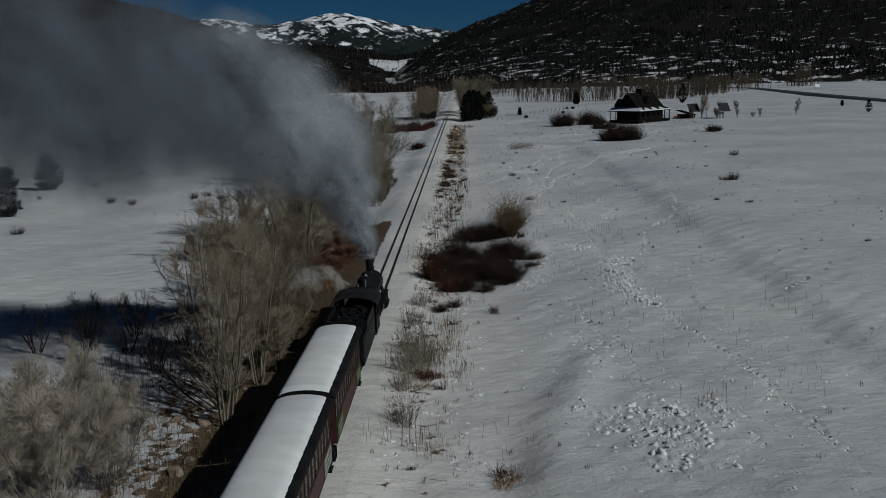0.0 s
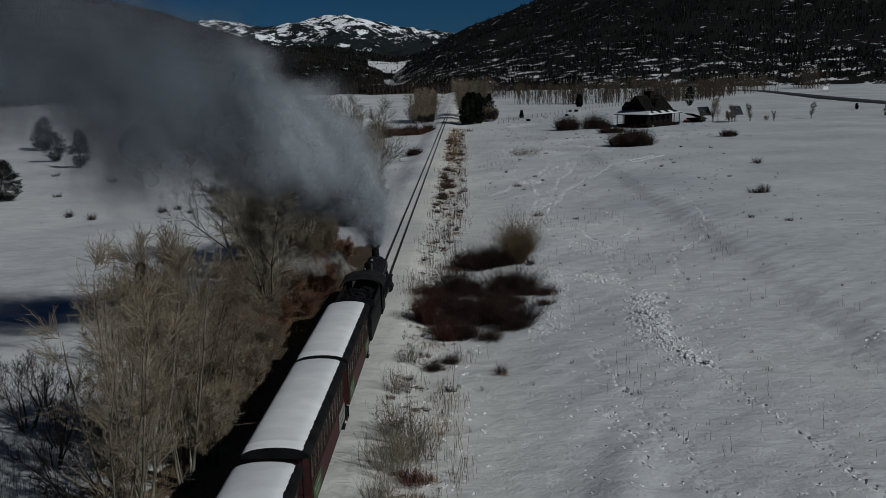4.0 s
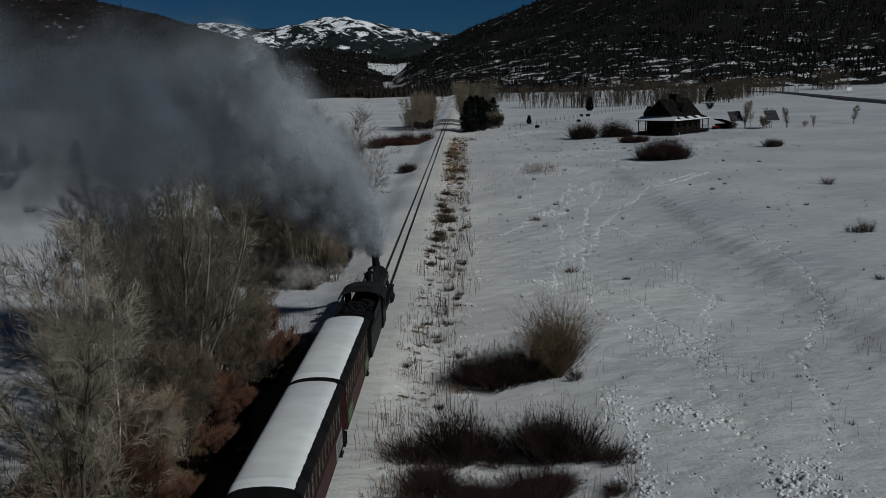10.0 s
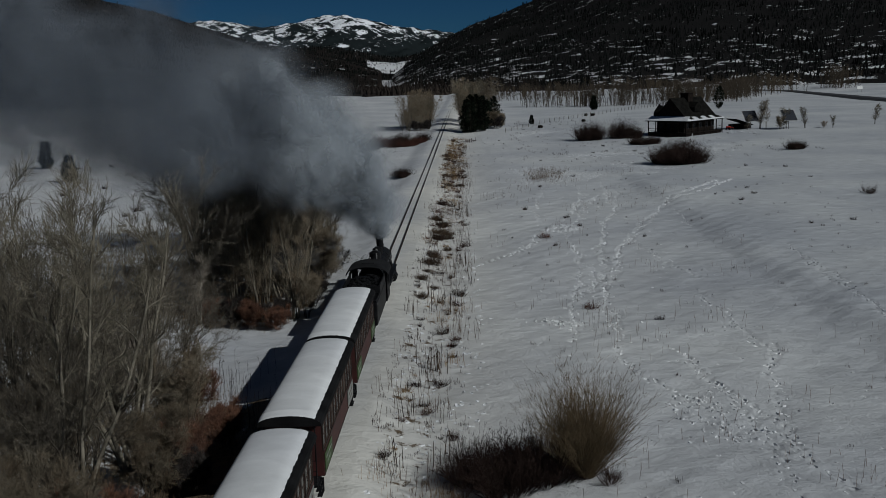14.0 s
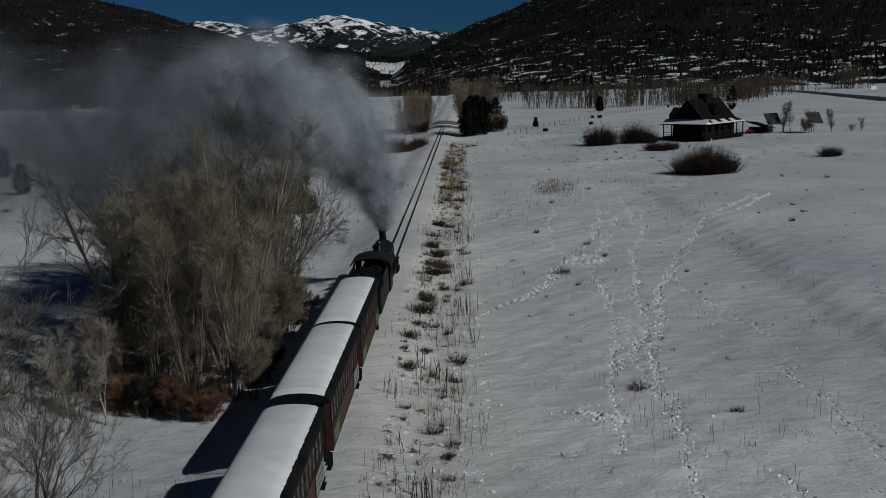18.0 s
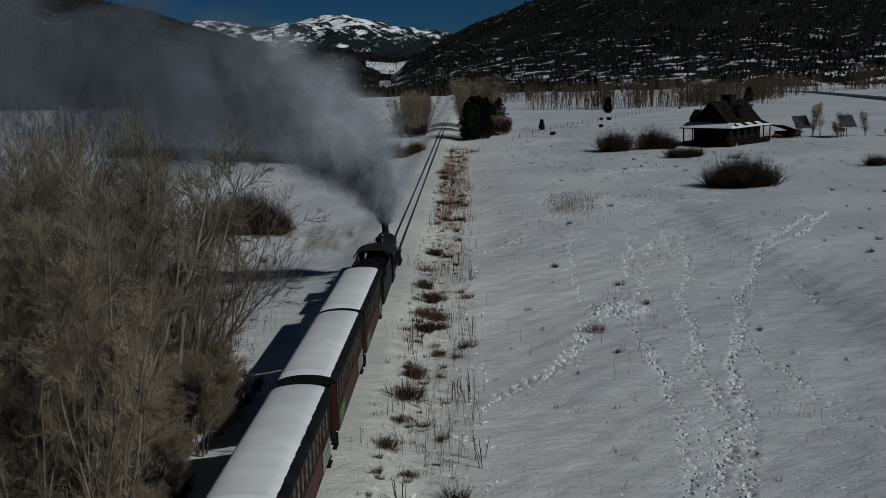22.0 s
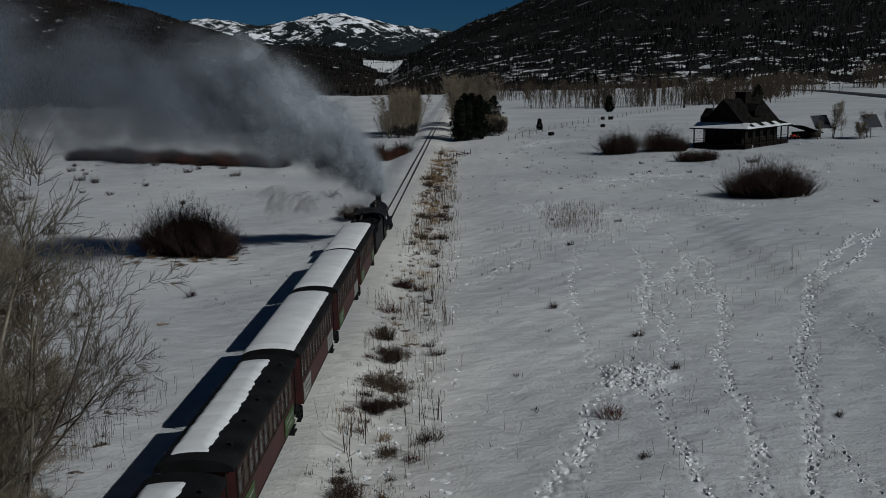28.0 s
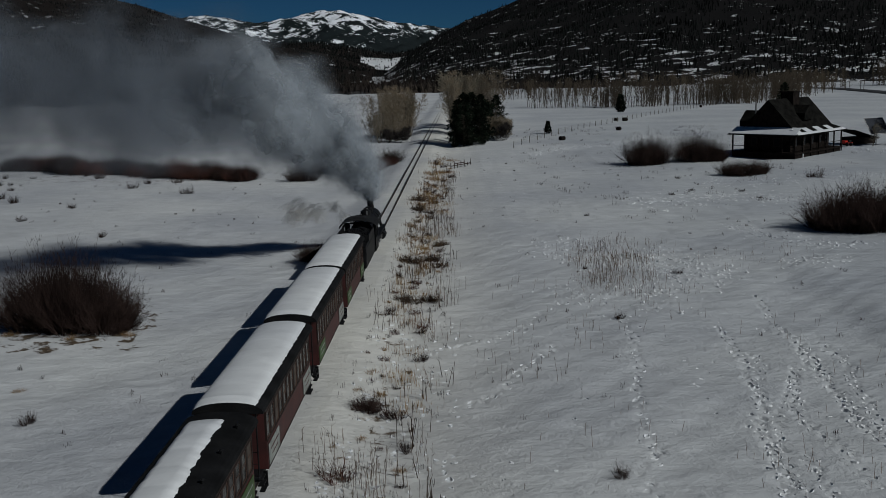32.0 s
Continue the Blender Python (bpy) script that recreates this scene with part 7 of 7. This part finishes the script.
def prints(name, label, marks, seed):
    """Foot holes: a broken rim of pushed-up crust round a hollow, longer along the way it was trodden."""
    rng = np.random.default_rng(seed)
    V, F = [], []
    n = 8
    for x, y, r, strewn, heading in marks:
        z = ground_at(x, y)
        b = len(V)
        ca, sa = math.cos(heading), math.sin(heading)
        kick = rng.uniform(0, 6.28)
        lip = 0.62 * r * rng.uniform(0.7, 1.3)
        for rr, up in ((1.5, -0.025), (1.02, 1.0), (0.80, -0.1)):
            for k in range(n):
                a = 6.283 * k / n
                q = 0.92 * r * rr * rng.uniform(0.85, 1.15)
                px, py = q * math.cos(a), 1.5 * q * math.sin(a)
                h = up if up < 0 else lip * (0.65 + 0.5 * math.cos(a - kick)) * rng.uniform(0.7, 1.2)
                V.append((x + px * ca + py * sa, y - px * sa + py * ca, z + (h if up >= 0 else (-0.03 if rr > 1 else 0.008))))
        for ring in (0, n):
            F += [(b + ring + k, b + ring + (k + 1) % n, b + ring + n + (k + 1) % n, b + ring + n + k) for k in range(n)]
        F.append(tuple(b + 2 * n + k for k in range(n)))
    return tagged(new(name, mesh_of(name, V, F, CLOD_SNOW)), label, "snow", kind="stuff")


def clods(name, label, marks, seed):
    """Kicked-up snow: small broken lumps round the trodden places."""
    rng = np.random.default_rng(seed)
    V, F = [], []
    for x, y, r in marks:
        b, n = len(V), 6
        ph, up = rng.uniform(0, 6.28), r * rng.uniform(0.4, 0.85)
        base = ground_at(x, y)
        tip = rng.normal(0, 0.35, 2) * r
        for rr, z in ((1.0, -0.03), (0.72, 0.6 * up), (0.3, up)):
            for k in range(n):
                a = ph + 6.283 * k / n
                q = r * rr * rng.uniform(0.65, 1.3)
                V.append((x + q * math.cos(a) + tip[0] * (rr < 0.5), y + q * math.sin(a) + tip[1] * (rr < 0.5), base + z * rng.uniform(0.75, 1.2)))
        for ring in (0, n):
            F += [(b + ring + k, b + ring + (k + 1) % n, b + ring + n + (k + 1) % n, b + ring + n + k) for k in range(n)]
        F.append(tuple(b + 2 * n + k for k in range(n)))
    return tagged(new(name, mesh_of(name, V, F, CLOD_SNOW, True)), label, "snow", kind="stuff")


prints("snow_prints", "animal tracks trodden into the meadow snow", [m for m in MARKS if not m[3] or m[2] < 0.13], 20)
crumbs = np.random.default_rng(18)
LUMPS = []
for x, y, r, trodden, heading in MARKS:
    far = y > 212
    if trodden:
        for _ in range(2 if far else 3):
            LUMPS.append((x + crumbs.normal(0, 0.9 if far else 0.4), y + crumbs.normal(0, 1.2 if far else 0.5), r * (0.26 + 1.0 * crumbs.uniform() ** 3) * (0.9 if far else 1)))
clods("snow_clods", "broken snow crust along the trodden places", LUMPS, 19)


# ---- what moves ----
def motions():
    ts = [t for t, _ in FRONT]

    def front(t):
        return float(np.interp(t, ts, [y for _, y in FRONT]))
    for ob, off in [(c, o) for c, o in zip(COACHES, OFFSETS)] + [(TENDER, 0.75), (ENGINE, 8.05), (steam, 12.0), (plume, 18.4)]:
        walk(ob, [(t, pose(TRAIN_X, y + off, 0)) for t, y in FRONT])
    steps = [k / 10 for k in range(321)]
    for ob, r in WHEELS:
        base = ob.matrix_basis.translation.copy()
        walk(ob, [(t, Matrix.Translation(base) @ Matrix.Rotation(-(front(t) - front(0)) / r, 4, "X")) for t in steps])
    for ob, s in RODS:
        rows = []
        for t in steps:
            a = -(front(t) - front(0)) / 0.56 - math.pi / 2 + (math.pi / 2 if s < 0 else 0)
            rows.append((t, pose(s * 0.86, 5.6 + 0.25 * math.cos(a), 0.56 + 0.25 * math.sin(a))))
        walk(ob, rows)
    for ob, u, at, turn in WISPS:
        walk(ob, [(t, pose(-1.4 - 6.2 * u * d + at[0] * d, 6.3 - 4.5 * u * d + at[1], 2.0 + 1.9 * u * d + at[2] * d, turn[0] + 10 * math.sin(t + 6 * u), 0, turn[1])) for t, d in DRIFT])
    for ob, back, off, turn, tip, phase in BILLOWS:
        rows = []
        for t, *line in PLUME:
            xs = [0.0] + [p[0] for p in line]
            zs = [4.15] + [p[1] for p in line]
            if back <= 19:
                x, z = float(np.interp(back, REACH, xs)), float(np.interp(back, REACH, zs))
            else:
                x, z = xs[-1] + (xs[-1] - xs[-2]) * (back - 19) / 8, zs[-1] + 0.7 * (zs[-1] - zs[-2]) * (back - 19) / 8
            sway = 0.15 * min(back, 8)
            rows.append((t, pose(x + off[0] + sway * 0.4 * math.sin(0.9 * t + phase), -back + off[1] * 0.8, z + off[2] * 0.55 + sway * 0.4 * math.cos(0.7 * t + phase), tip + 12 * math.sin(0.4 * t + phase), 0, turn + 18 * math.sin(0.31 * t + 2 * phase))))
        walk(ob, rows)


motions()
